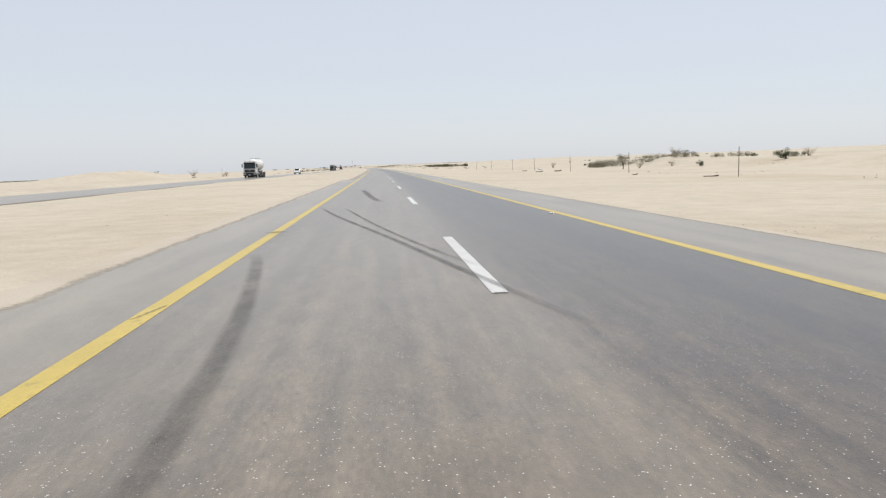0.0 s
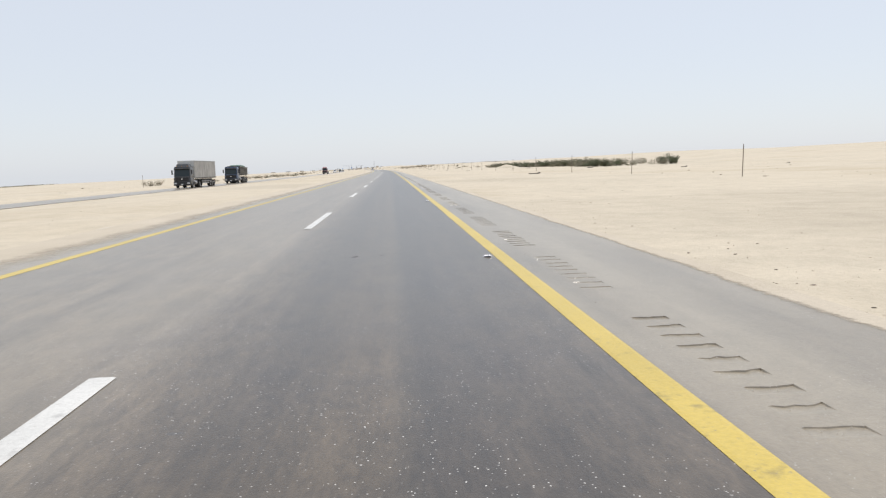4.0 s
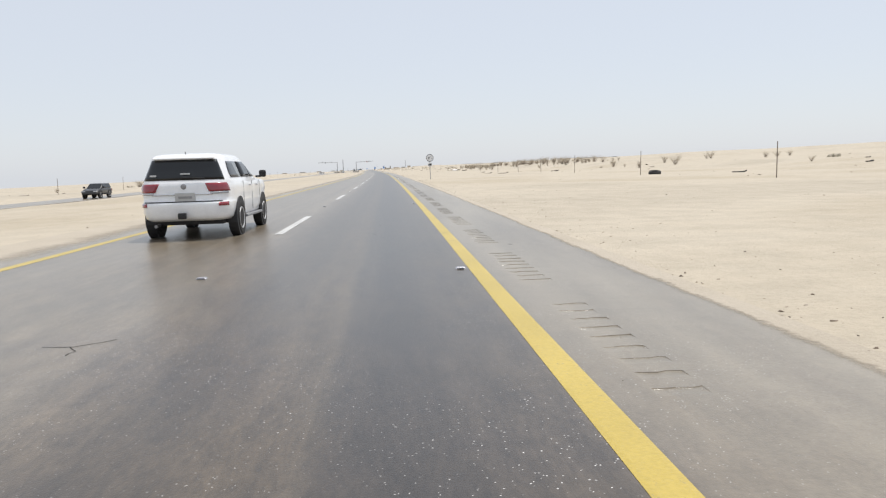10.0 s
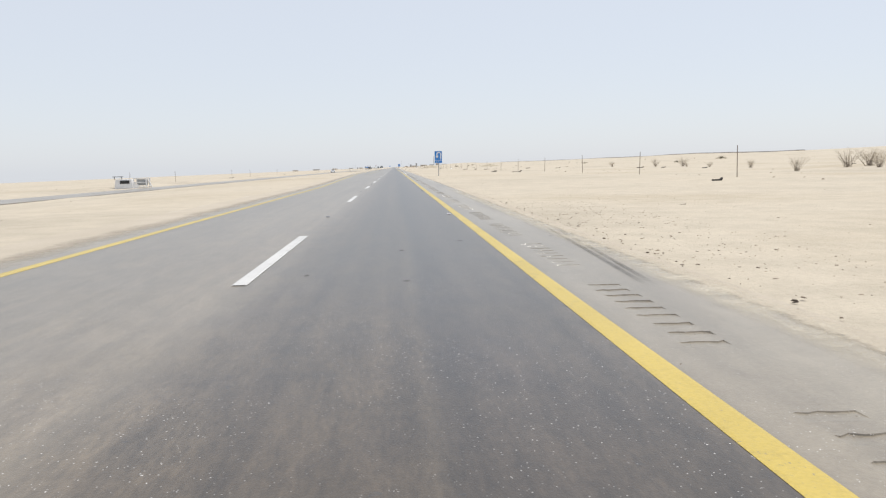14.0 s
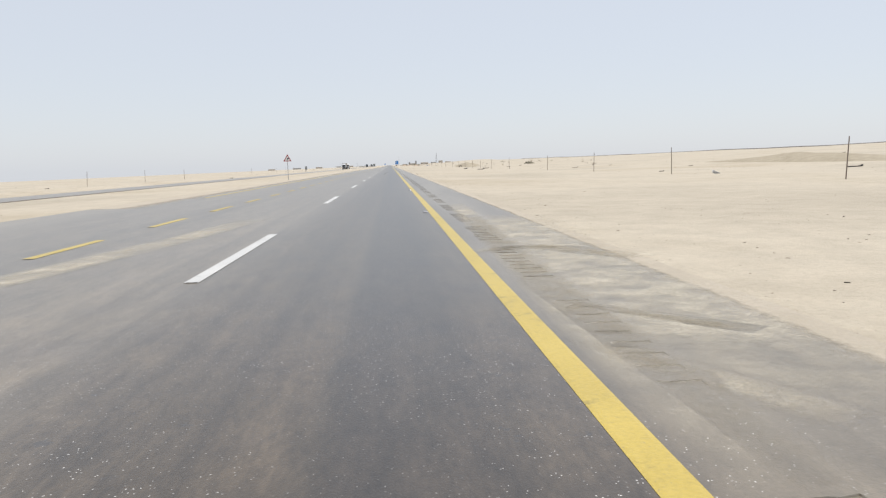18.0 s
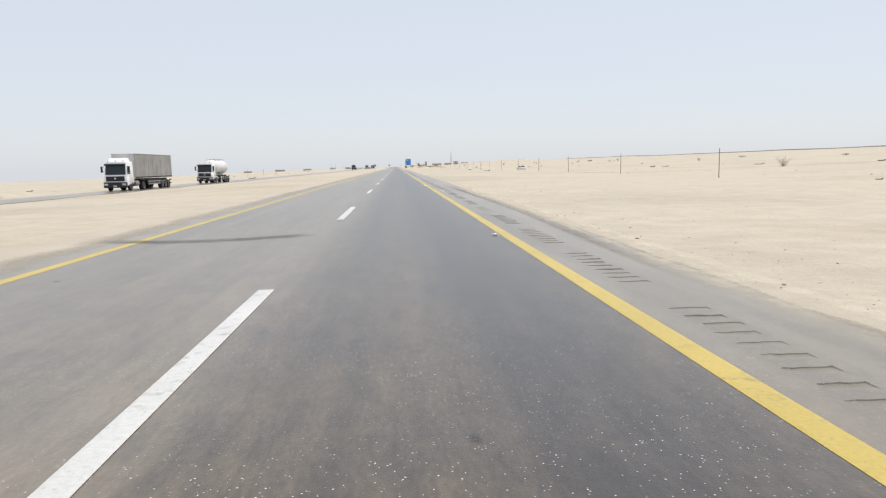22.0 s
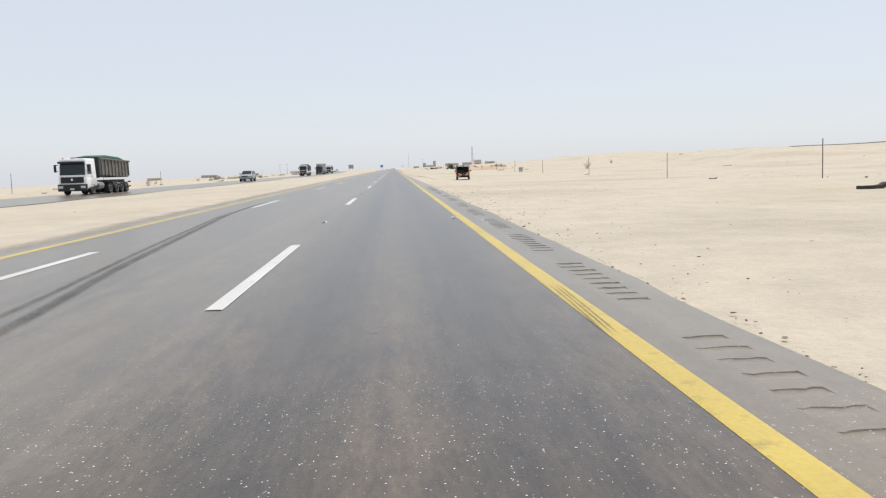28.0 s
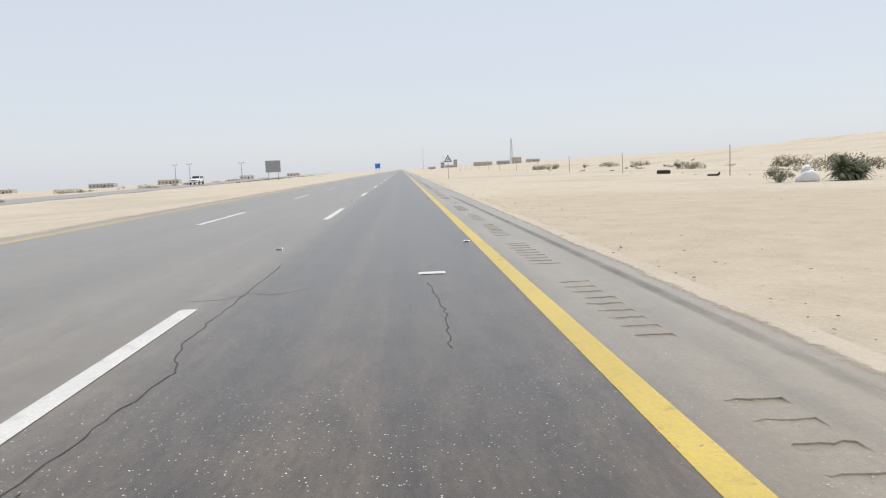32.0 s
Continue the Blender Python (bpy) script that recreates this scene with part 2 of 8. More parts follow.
def box(bm, c, d, bevel=0.0, m=None, taper=None):
    """A block with centre c and sizes d in bm, its edges rounded; taper: scale of its top in x and y."""
    r = bmesh.ops.create_cube(bm, size=1.0)
    vs = r["verts"]
    for v in vs:
        q = Vector((v.co.x * d[0], v.co.y * d[1], v.co.z * d[2]))
        if taper and v.co.z > 0:
            q.x, q.y = q.x * taper[0], q.y * taper[1]
        v.co = q
    if bevel:
        es = list({e for v in vs for e in v.link_edges})
        out = bmesh.ops.bevel(bm, geom=es, offset=bevel, segments=2, affect="EDGES", profile=0.6)
        vs = list({v for f in out["faces"] for v in f.verts} | {v for v in vs if v.is_valid})
    mat = Matrix.Translation(c) @ (m or Matrix())
    for v in vs:
        v.co = mat @ v.co
    return vs


def rod(bm, a, b, r0, r1=None, n=8):
    """A tapered round bar from a to b."""
    a, b = Vector(a), Vector(b)
    d = b - a
    out = bmesh.ops.create_cone(bm, cap_ends=True, segments=n, radius1=r0, radius2=r0 if r1 is None else r1, depth=d.length)
    m = Matrix.Translation((a + b) / 2) @ d.to_track_quat("Z", "Y").to_matrix().to_4x4()
    for v in out["verts"]:
        v.co = m @ v.co
    return out["verts"]


def ease(a, b, v):
    t = min(max((v - a) / (b - a), 0.0), 1.0)
    return t * t * (3 - 2 * t)


def bump_at(lat, s, lat0, s0, rl, rs, h):
    d = ((lat - lat0) / rl) ** 2 + ((s - s0) / rs) ** 2
    return h * math.exp(-d * 1.6)


# mounds: across, along, half widths, height
MOUNDS = [(-62, 172, 14, 36, 2.5), (-66, 150, 10, 18, 0.7), (-70, 215, 14, 30, 1.0), (80, 2905, 22, 45, 3.0), (190, 3390, 75, 110, 5.0), (150, 3290, 40, 60, 2.6)]
# height of the low bank that runs behind the fence: along, metres
BANK = [(-400, 1.7), (190, 1.6), (300, 0.3), (500, 0.0), (770, 0.0), (1000, 0.5), (1170, 1.3), (1290, 1.3), (1345, 0.4), (1600, 0.4), (3030, 0.4), (3120, 1.0), (3500, 1.2), (7000, 1.2)]


def sunk(s):
    """1 along the stretch where the opposite carriageway lies lower and farther off."""
    return ease(100, 380, s) * (1 - ease(2400, 2720, s))


def opp_z(s):
    return -0.2 - 0.5 * sunk(s)


def part_ways(s):
    """How far the opposite carriageway swings off, metres."""
    if s < 2950:
        return -2.8 * sunk(s)
    return -16.5 * ((s - 2950) / 356.0) ** 2 if s < 3306 else -16.5 - 0.09 * (s - 3306)


def along_table(table, s):
    for (a, va), (b, vb) in zip(table, table[1:]):
        if s <= b:
            return va + (vb - va) * max(0.0, (s - a) / (b - a))
    return table[-1][1]


def land(lat, s):
    """Height of the sand."""
    z = -0.035
    a = abs(lat)
    w = ease(8, 60, lat if lat > 0 else -lat - 20)
    z += 0.35 * w * noise.noise((lat * 0.02, s * 0.02, 1.0))
    z += 0.08 * ease(7, 20, a) * noise.noise((lat * 0.11, s * 0.11, 5.0))
    if lat > 45:
        z += along_table(BANK, s) * ease(52, 66, lat) * (1 + 0.4 * noise.noise((lat * 0.05, s * 0.03, 7.0)))
    if lat > 20:
        z += 9.5 * ease(35, 420, lat) + 3.5 * ease(90, 600, lat) * noise.noise((lat * 0.006, s * 0.004, 9.0)) + 14 * ease(420, 2500, lat)
    # falls away on the left: the slope stands in for haze over far sand
    if lat < -33:
        z -= 0.0215 * (-lat - 33)
        z += 1.2 * ease(-120, -500, lat) * noise.noise((lat * 0.006, s * 0.004, 3.0))
    z -= 0.22 * ease(-9, -19, lat) + 0.5 * sunk(s) * ease(-16.5, -25.5, lat)
    if -33 < lat < -8.8:
        w = ease(1560, 1660, s) * (1 - ease(1850, 1950, s)) * ease(-8.8, -13.5, lat)
        z += (-0.66 - 0.12 * ease(-17, -22, lat) - z) * w
    z += 0.32 * math.exp(-((lat - part_ways(s) + 34.0) / 1.0) ** 2) * (1 + 0.5 * noise.noise((s * 0.13, 2.0, 0)))
    if 5.5 < lat < 60:
        z -= 0.47 * ease(5.6, 9.0, lat) * (1 - ease(20, 60, lat)) * ease(2788, 2825, s) * (1 - ease(2870, 2915, s))
    for m in MOUNDS:
        if abs(s - m[1]) < 3 * m[3] and abs(lat - m[0]) < 3 * m[2]:
            z += bump_at(lat, s, *m) * (1 + 0.35 * noise.noise((lat * 0.25, s * 0.25, 2.0)))
    return z


def sheet(name, lats, ss, height, material, z_skip=None):
    """A sheet over the road's own coordinates."""
    vs, fs = [], []
    n = len(lats)
    for s in ss:
        for lat in lats:
            vs.append(at(lat, s, height(lat, s)))
    for i in range(len(ss) - 1):
        for j in range(n - 1):
            k = i * n + j
            fs.append((k, k + 1, k + n + 1, k + n))
    me = mesh_of(name, vs, fs, material)
    for p in me.polygons:
        p.use_smooth = True
    return me


def steps(*spans):
    """Numbers from spans of (start, end, step)."""
    out = []
    for a, b, d in spans:
        k = max(1, round(abs(b - a) / d))
        out += [a + (b - a) * i / k for i in range(k)]
    return out + [spans[-1][1]]


LATS = steps((-3200, -600, 320), (-600, -120, 40), (-120, -54, 6), (-54, -30, 1), (-30, -10, 2), (-10, 14, 3), (14, 46, 2.3), (46, 90, 3.4), (90, 180, 9), (180, 520, 24), (520, 3200, 300))
ALONG = steps((-390, -40, 30), (-40, 3300, 5), (3300, 4200, 30), (4200, 6900, 150))
ground = part("ground", sheet("ground", LATS, ALONG, land, SAND), None)
tagged(ground, "pale bare desert sand rising gently on one side", "ground", kind="structure")

SHOULDER = [(-400, 6.0), (97, 6.12), (193, 6.0), (290, 6.12), (573, 5.86), (766, 5.97), (864, 6.05), (961, 5.8), (1060, 5.74), (1155, 5.84), (1250, 6.0), (1300, 5.7), (1346, 5.55), (1400, 5.8), (1742, 5.97),
            (1945, 5.94), (2046, 5.89), (2144, 5.5), (2200, 5.8), (2344, 5.98), (2560, 5.9), (2645, 5.2), (2751, 4.68), (2803, 4.58), (2850, 4.35), (2950, 4.3), (3050, 4.7), (3153, 5.43), (3400, 5.8), (7000, 5.9)]
LEFT_LINE = [(-400, -3.56), (1395, -3.56), (1500, -6.3), (1640, -6.4), (1900, -6.6), (1980, -6.3), (2050, -4.6), (2080, -3.9), (2110, -3.56), (2590, -3.75), (2640, -4.4), (2850, -5.6), (3050, -6.6), (3150, -7.1), (3250, -7.3), (7000, -7.3)]


def ribbon(name, edge_a, edge_b, ss, z, thick, material, cols=1, ragged=0.0, sides="ab", rim=None):
    """A slab along the road between two edges, with sides, and a map of where each point lies across and along."""
    vs, fs, uv = [], [], []
    n = cols + 3
    for s in ss:
        a, b = edge_a(s), edge_b(s)
        zt = z(s) if callable(z) else z
        if ragged:
            a -= ("a" in sides) * ragged * (noise.noise((s * 0.35, 3.0, 0)) + 0.6 * noise.noise((s * 1.7, 5.0, 0)))
            b += ("b" in sides) * ragged * (noise.noise((s * 0.35, 9.0, 0)) + 0.6 * noise.noise((s * 1.7, 7.0, 0)))
        row = [(a - 0.03, zt - thick)] + [(a + (b - a) * i / cols, zt) for i in range(cols + 1)] + [(b + 0.03, zt - thick)]
        for lat, zz in row:
            vs.append(at(lat, s, zz))
            uv.append((lat, s))
    for i in range(len(ss) - 1):
        for j in range(n - 1):
            k = i * n + j
            fs.append((k, k + 1, k + n + 1, k + n))
    me = mesh_of(name, vs, fs, material)
    lay = me.uv_layers.new(name="across")
    for lp in me.loops:
        lay.data[lp.index].uv = uv[lp.vertex_index]
    if rim:
        lay = me.uv_layers.new(name="rim")
        for lp in me.loops:
            lat, s = uv[lp.vertex_index]
            lay.data[lp.index].uv = (lat - rim(s), s)
    return me


OPP_EDGE = [(-400, -21.4), (150, -21.8), (350, -23.2), (2450, -23.4), (2700, -20.6), (7000, -20.6)]
ROAD_SS = steps((-390, -30, 20), (-30, 3250, 1.25), (3250, 4000, 10), (4000, 6900, 100))
LEFT_EDGE = 2.15     # width of the asphalt beyond the left edge line
RUMBLE_IN, RUMBLE_OUT = 3.92, 4.56
RUMBLE_RUNS = ((83.6, 2798.0), (3034.0, 3420.0))
road = part("road", ribbon("road", lambda s: along_table(LEFT_LINE, s) - LEFT_EDGE, lambda s: RUMBLE_IN, ROAD_SS, 0.0, 0.12, ASPHALT, 6, 0.12, "a", lambda s: along_table(LEFT_LINE, s)), None)
_cuts = [-390.0] + [v for run in RUMBLE_RUNS for v in run] + [6900.0]
for _k, (_a, _b) in enumerate(zip(_cuts, _cuts[1:])):
    _inner = RUMBLE_OUT if _k % 2 else RUMBLE_IN
    part("hard_shoulder", ribbon("hard_shoulder", lambda s: _inner, lambda s: along_table(SHOULDER, s), [_a] + [v for v in ROAD_SS if _a < v < _b] + [_b], 0.0, 0.12, ASPHALT, 2, 0.10, "b"), None, road)
tagged(road, "sun-bleached grey asphalt carriageway with dusty shoulders", "road", kind="structure")
road_far = part("opposite_road", ribbon("opposite_road", lambda s: -29.0 + 1.1 * sunk(s) + part_ways(s), lambda s: along_table(OPP_EDGE, s) + part_ways(s), steps((-390, 3400, 5), (3400, 6900, 100)), opp_z, 0.12, ASPHALT, 4, 0.15), None)
tagged(road_far, "grey asphalt carriageway beyond the sandy median", "road", kind="structure")


def stripe(name, lat, s0, s1, width, material, parent, step=2.5, z=0.006):
    """One painted line; lat is a number or a function of s."""
    f = lat if callable(lat) else (lambda s: lat)
    ss = steps((s0, s1, step))
    me = ribbon(name, lambda s: f(s) - width / 2, lambda s: f(s) + width / 2, ss, z, 0.004, material)
    return part(name, me, None, parent)


stripe("edge_line", 3.65, -390, 4500, 0.155, YELLOW, road)
for _a, _b in ((-390, 1722), (1772, 4500)):
    stripe("edge_line", lambda s: along_table(LEFT_LINE, s), _a, _b, 0.15, YELLOW, road)
# paved crossing through the median for turning round
vs, fs, uv = [], [], []
for i in range(17):
    lat = -8.3 - 15.3 * i / 16
    f = abs(lat + 14.5) / 8.0
    s0, s1 = 1741.0 - 11.0 * f ** 2.2, 1753.5 + 9.0 * f ** 2.2
    for j in range(-1, 12):
        q = s0 + (s1 - s0) * min(max(j, 0), 10) / 10 + (-.05 if j < 0 else .05 if j > 10 else 0) + (.25 * noise.noise((lat * 1.3, j * 3.0, 4.0)) if j < 1 or j > 9 else 0)
        z = -.008 - .60 * ease(-8.5, -14.5, lat) - .083 * ease(-15, -23, lat)
        vs.append(at(lat, q, z - (.12 if j < 0 or j > 10 else 0)))
        uv.append((max(lat, -7.4), q))
for i in range(16):
    for j in range(12):
        k = i * 13 + j
        fs.append((k, k + 1, k + 14, k + 13))
me = mesh_of("median_crossing", vs, fs, ASPHALT)
lay = me.uv_layers.new(name="across")
for lp in me.loops:
    lay.data[lp.index].uv = uv[lp.vertex_index]
part("median_crossing", me, None, road)


def spaced(knots, gap, end):
    """Starts of marks: the known ones, and even ones between."""
    out = [knots[0] - gap * 2, knots[0] - gap, knots[0]]
    for a, b in zip(knots, knots[1:]):
        n = max(1, round((b - a) / gap))
        out += [a + (b - a) * (i + 1) / n for i in range(n)]
    while out[-1] < end:
        out.append(out[-1] + gap)
    return out


DASHES = spaced([0.0, 17.9, 90.0, 109.2, 198.0, 217.6, 288.0, 305.7, 576.0, 593.4, 666.0, 684.7, 774.0, 791.9, 864.0, 881.5, 972.1, 1062.0, 1079.8, 1152.0, 1169.9, 1260.0,
                 1349.9, 1370.3, 1638.0, 1655.7, 1746.0, 1763.9, 1854.0, 1944.0, 1961.9, 2051.9, 2071.5, 2141.0, 2157.8, 2250.0, 2269.7, 2340.0, 2358.5, 2646.0, 2665.4,
                 2686.8, 2708.3, 2731.0, 2754.0, 2774.7, 2798.0, 2817.5, 2842.0, 2862.2, 2884.4, 2906.6, 2929.4, 2952.0, 2972.5, 2996.2, 3038.5, 3059.9, 3079.0, 3104.7, 3127.4,
                 3150.0, 3169.4], 18.4, 3900)
for d in DASHES:
    stripe("lane_dash", 0.0, d, d + 6.1, 0.125, WHITE, road, 3.05, 0.008)
for d in DASHES:
    if d > 2640:
        stripe("lane_dash", -3.66, d, d + 6.1, 0.125, WHITE, road, 3.05, 0.008)
for d in spaced([1648.5, 1654.0, 1749.0, 1754.9, 1760.8, 1852.6, 1858.5, 1954.5, 1960.2, 1965.7, 2047.0, 2053.7, 2060.1, 2066.8], 5.9, 2066):
    stripe("turn_lane_dash", -3.4, d, d + 2.9, 0.13, YELLOW, road, 1.5, 0.008)
for d in spaced([1480.0, 1648.0], 5.9, 1640)[:-1]:
    stripe("turn_lane_dash", -3.4, d, d + 2.9, 0.13, YELLOW, road, 1.5, 0.008)

# ---- vehicles ----
def plain(name, c, rough=0.5, metal=0.0, coat=0.0):
    k = Mat(name, rough, metal)
    v = k.ramp(k.noise(2.2, 5), (0.3, tuple(x * 0.86 for x in c)), (0.7, c))
    k.colour(k.mix(v, k.ramp(k.noise(35, 3), (0.3, 0.86), (0.7, 1.0)), 0.4, "MULTIPLY"))
    k.b.inputs["Coat Weight"].default_value = coat
    k.b.inputs["Coat Roughness"].default_value = 0.08
    return k.m


PAINT_WHITE = plain("white_car_paint", (0.96, 0.97, 0.98), 0.32, 0, 0.9)
PAINT_DUSTY = plain("dusty_white_paint", (0.66, 0.66, 0.64), 0.5, 0, 0.3)
PAINT_RED = plain("maroon_paint", (0.20, 0.035, 0.045), 0.45, 0, 0.4)
PAINT_ROSE = plain("faded_rose_paint", (0.42, 0.24, 0.25), 0.5, 0, 0.3)
PAINT_BLUE = plain("dark_blue_paint", (0.03, 0.055, 0.11), 0.45, 0, 0.4)
PAINT_SKY = plain("steel_blue_paint", (0.16, 0.30, 0.42), 0.45, 0, 0.4)
PAINT_DARK = plain("dark_grey_paint", (0.035, 0.037, 0.042), 0.45, 0, 0.4)
PAINT_SILVER = plain("silver_green_paint", (0.30, 0.33, 0.34), 0.4, 0.3, 0.5)
BLACK = plain("black_plastic", (0.022, 0.022, 0.024), 0.6)
RUBBER = plain("tyre_rubber", (0.028, 0.027, 0.027), 0.85)
STEEL = plain("dull_steel", (0.34, 0.34, 0.35), 0.45, 0.7)
ALLOY = plain("alloy", (0.60, 0.61, 0.63), 0.4, 0.25)
CHROME = plain("chrome", (0.75, 0.76, 0.78), 0.15, 1.0)
TINT = plain("tinted_glass", (0.010, 0.012, 0.014), 0.05, 0, 0.0)
SCREEN = plain("green_windscreen", (0.008, 0.020, 0.024), 0.05, 0, 0.0)
LAMP_RED = plain("red_lamp", (0.30, 0.02, 0.035), 0.15, 0, 0.9)
LAMP_CLEAR = plain("clear_lamp", (0.55, 0.57, 0.60), 0.15, 0.4, 0.8)
TARP = worn("grey_tarpaulin", (0.25, 0.245, 0.235), (0.36, 0.35, 0.335), 0.7, 0.75)
BULKHEAD = worn("pale_bulkhead", (0.46, 0.46, 0.45), (0.58, 0.58, 0.57), 1.2, 0.7)
TARP_GREEN = worn("green_tarpaulin", (0.03, 0.085, 0.06), (0.05, 0.12, 0.09), 1.5, 0.8)
TIPPER = worn("worn_grey_steel", (0.15, 0.145, 0.135), (0.24, 0.225, 0.205), 1.6, 0.6, 0.3)
CHASSIS = worn("dirty_chassis", (0.03, 0.029, 0.028), (0.06, 0.055, 0.05), 2.0, 0.8)
TANK_WHITE = worn("tank_white", (0.62, 0.62, 0.60), (0.74, 0.74, 0.73), 1.0, 0.5)
PLATE = plain("plate_white", (0.62, 0.63, 0.63), 0.5)
AMBER = plain("amber_lamp", (0.55, 0.22, 0.02), 0.3)


def ring(y, zb, zt, hw, r, n=3):
    """A rounded rectangle across the car at y."""
    pts = []
    r = min(r, (zt - zb) / 2.01, hw / 1.01)
    for cx, cz, a0 in ((hw - r, zt - r, 0), (-hw + r, zt - r, 90), (-hw + r, zb + r, 180), (hw - r, zb + r, 270)):
        for i in range(n + 1):
            a = radians(a0 + 90 * i / n)
            pts.append(Vector((cx + r * math.cos(a), y, cz + r * math.sin(a))))
    return pts


def loft(bm, stations, r=0.12):
    """A closed body through rings at stations of (y, bottom, top, half width)."""
    rows = []
    for y, zb, zt, hw in stations:
        rows.append([bm.verts.new(p) for p in ring(y, zb, zt, hw, r)])
    n = len(rows[0])
    for a, b in zip(rows, rows[1:]):
        for i in range(n):
            bm.faces.new((a[i], a[(i + 1) % n], b[(i + 1) % n], b[i]))
    bm.faces.new(rows[0])
    bm.faces.new(list(reversed(rows[-1])))
    bmesh.ops.recalc_face_normals(bm, faces=bm.faces)


def frustum_corners(wb, y0, y1, zb, wt, t0, t1, zt):
    return {"bl": Vector((-wb, y0, zb)), "br": Vector((wb, y0, zb)), "fl": Vector((-wb, y1, zb)), "fr": Vector((wb, y1, zb)),
            "BL": Vector((-wt, t0, zt)), "BR": Vector((wt, t0, zt)), "FL": Vector((-wt, t1, zt)), "FR": Vector((wt, t1, zt))}


FACES = {"rear": ("bl", "br", "BR", "BL"), "front": ("fr", "fl", "FL", "FR"), "right": ("br", "fr", "FR", "BR"), "left": ("fl", "bl", "BL", "FL")}


def pane_mesh(bm, c, face, u0, u1, v0, v1, off=0.012, thick=0.03, skew=0.0):
    """A pane on one slanting side of a cabin, in fractions of that side."""
    a, b, d, e = (c[k] for k in FACES[face])
    nrm = (b - a).cross(e - a).normalized()

    def p(u, v):
        return (a.lerp(b, u)).lerp(e.lerp(d, u), v)
    q = [p(u0, v0), p(u1, v0), p(u1 - skew, v1), p(u0 + (skew if skew < 0 else 0), v1)]
    outer = [bm.verts.new(x + nrm * off) for x in q]
    inner = [bm.verts.new(x - nrm * thick) for x in q]
    bm.faces.new(outer)
    bm.faces.new(list(reversed(inner)))
    for i in range(4):
        j = (i + 1) % 4
        bm.faces.new((outer[j], outer[i], inner[i], inner[j]))


def cabin(bm, c, bevel=0.06):
    vs = {k: bm.verts.new(v) for k, v in c.items()}
    for f in (("bl", "br", "BR", "BL"), ("fr", "fl", "FL", "FR"), ("br", "fr", "FR", "BR"), ("fl", "bl", "BL", "FL"), ("BL", "BR", "FR", "FL"), ("br", "bl", "fl", "fr")):
        bm.faces.new([vs[k] for k in f])
    bmesh.ops.bevel(bm, geom=list(bm.edges), offset=bevel, segments=3, affect="EDGES", profile=0.55)


def lathe(bm, prof, n=20, axis="x", at0=(0, 0, 0)):
    """A turned form: prof of (along, radius)."""
    rows = []
    for d, r in prof:
        row = []
        for i in range(n):
            a = 2 * math.pi * i / n
            p = (d, r * math.cos(a), r * math.sin(a)) if axis == "x" else (r * math.cos(a), r * math.sin(a), d) if axis == "z" else (r * math.cos(a), d, r * math.sin(a))
            row.append(bm.verts.new(Vector(p) + Vector(at0)))
        rows.append(row)
    for a, b in zip(rows, rows[1:]):
        for i in range(n):
            bm.faces.new((a[i], a[(i + 1) % n], b[(i + 1) % n], b[i]))
    bm.faces.new(rows[0])
    bm.faces.new(list(reversed(rows[-1])))
    bmesh.ops.recalc_face_normals(bm, faces=bm.faces)


WHEELS = {}


def wheel(parent, x, y, r, w, rim_mat, spokes=6):
    """A wheel at the side x: tyre with a rim under it."""
    key = (round(r, 3), round(w, 3), rim_mat.name, x > 0)
    if key not in WHEELS:
        s = 1 if x > 0 else -1
        bt = bmesh.new()
        h = w / 2
        lathe(bt, [(-h * .9, r * .62), (-h, r * .72), (-h, r * .88), (-h * .75, r * .985), (-h * .3, r), (h * .3, r), (h * .75, r * .985), (h, r * .88), (h, r * .72), (h * .9, r * .62)], 24)
        tm = bpy.data.meshes.new("tyre")
        bt.to_mesh(tm)
        bt.free()
        tm.materials.append(RUBBER)
        br = bmesh.new()
        e = h * s
        lathe(br, [(e * .2, r * .6), (e * .93, r * .63), (e * 1.0, r * .62), (e * .97, r * .57), (e * .62, r * .54), (e * .55, r * .2), (e * .8, r * .16), (e * .85, r * .02)], 20)
        for i in range(spokes):
            a = 2 * math.pi * i / spokes
            box(br, (e * .74, r * .36 * math.cos(a), r * .36 * math.sin(a)), (h * .22, r * .44, r * .13), 0, Matrix.Rotation(a, 4, "X"))
        rm = bpy.data.meshes.new("rim")
        br.to_mesh(rm)
        br.free()
        rm.materials.append(rim_mat)
        WHEELS[key] = (tm, rm)
    tm, rm = WHEELS[key]
    t = part("tyre", tm, None, parent)
    t.location = (x, y, r)
    rim = part("rim", rm, None, t, "dusty metal rim")
    return t


def slab(name, parent, mat, c, d, bevel=0.02, label="", m=None, taper=None):
    bm = bmesh.new()
    box(bm, c, d, bevel, m, taper)
    return part(name, bm, mat, parent, label)


def holder(name, label, category, group=""):
    return tagged(new(name), label, category, group)


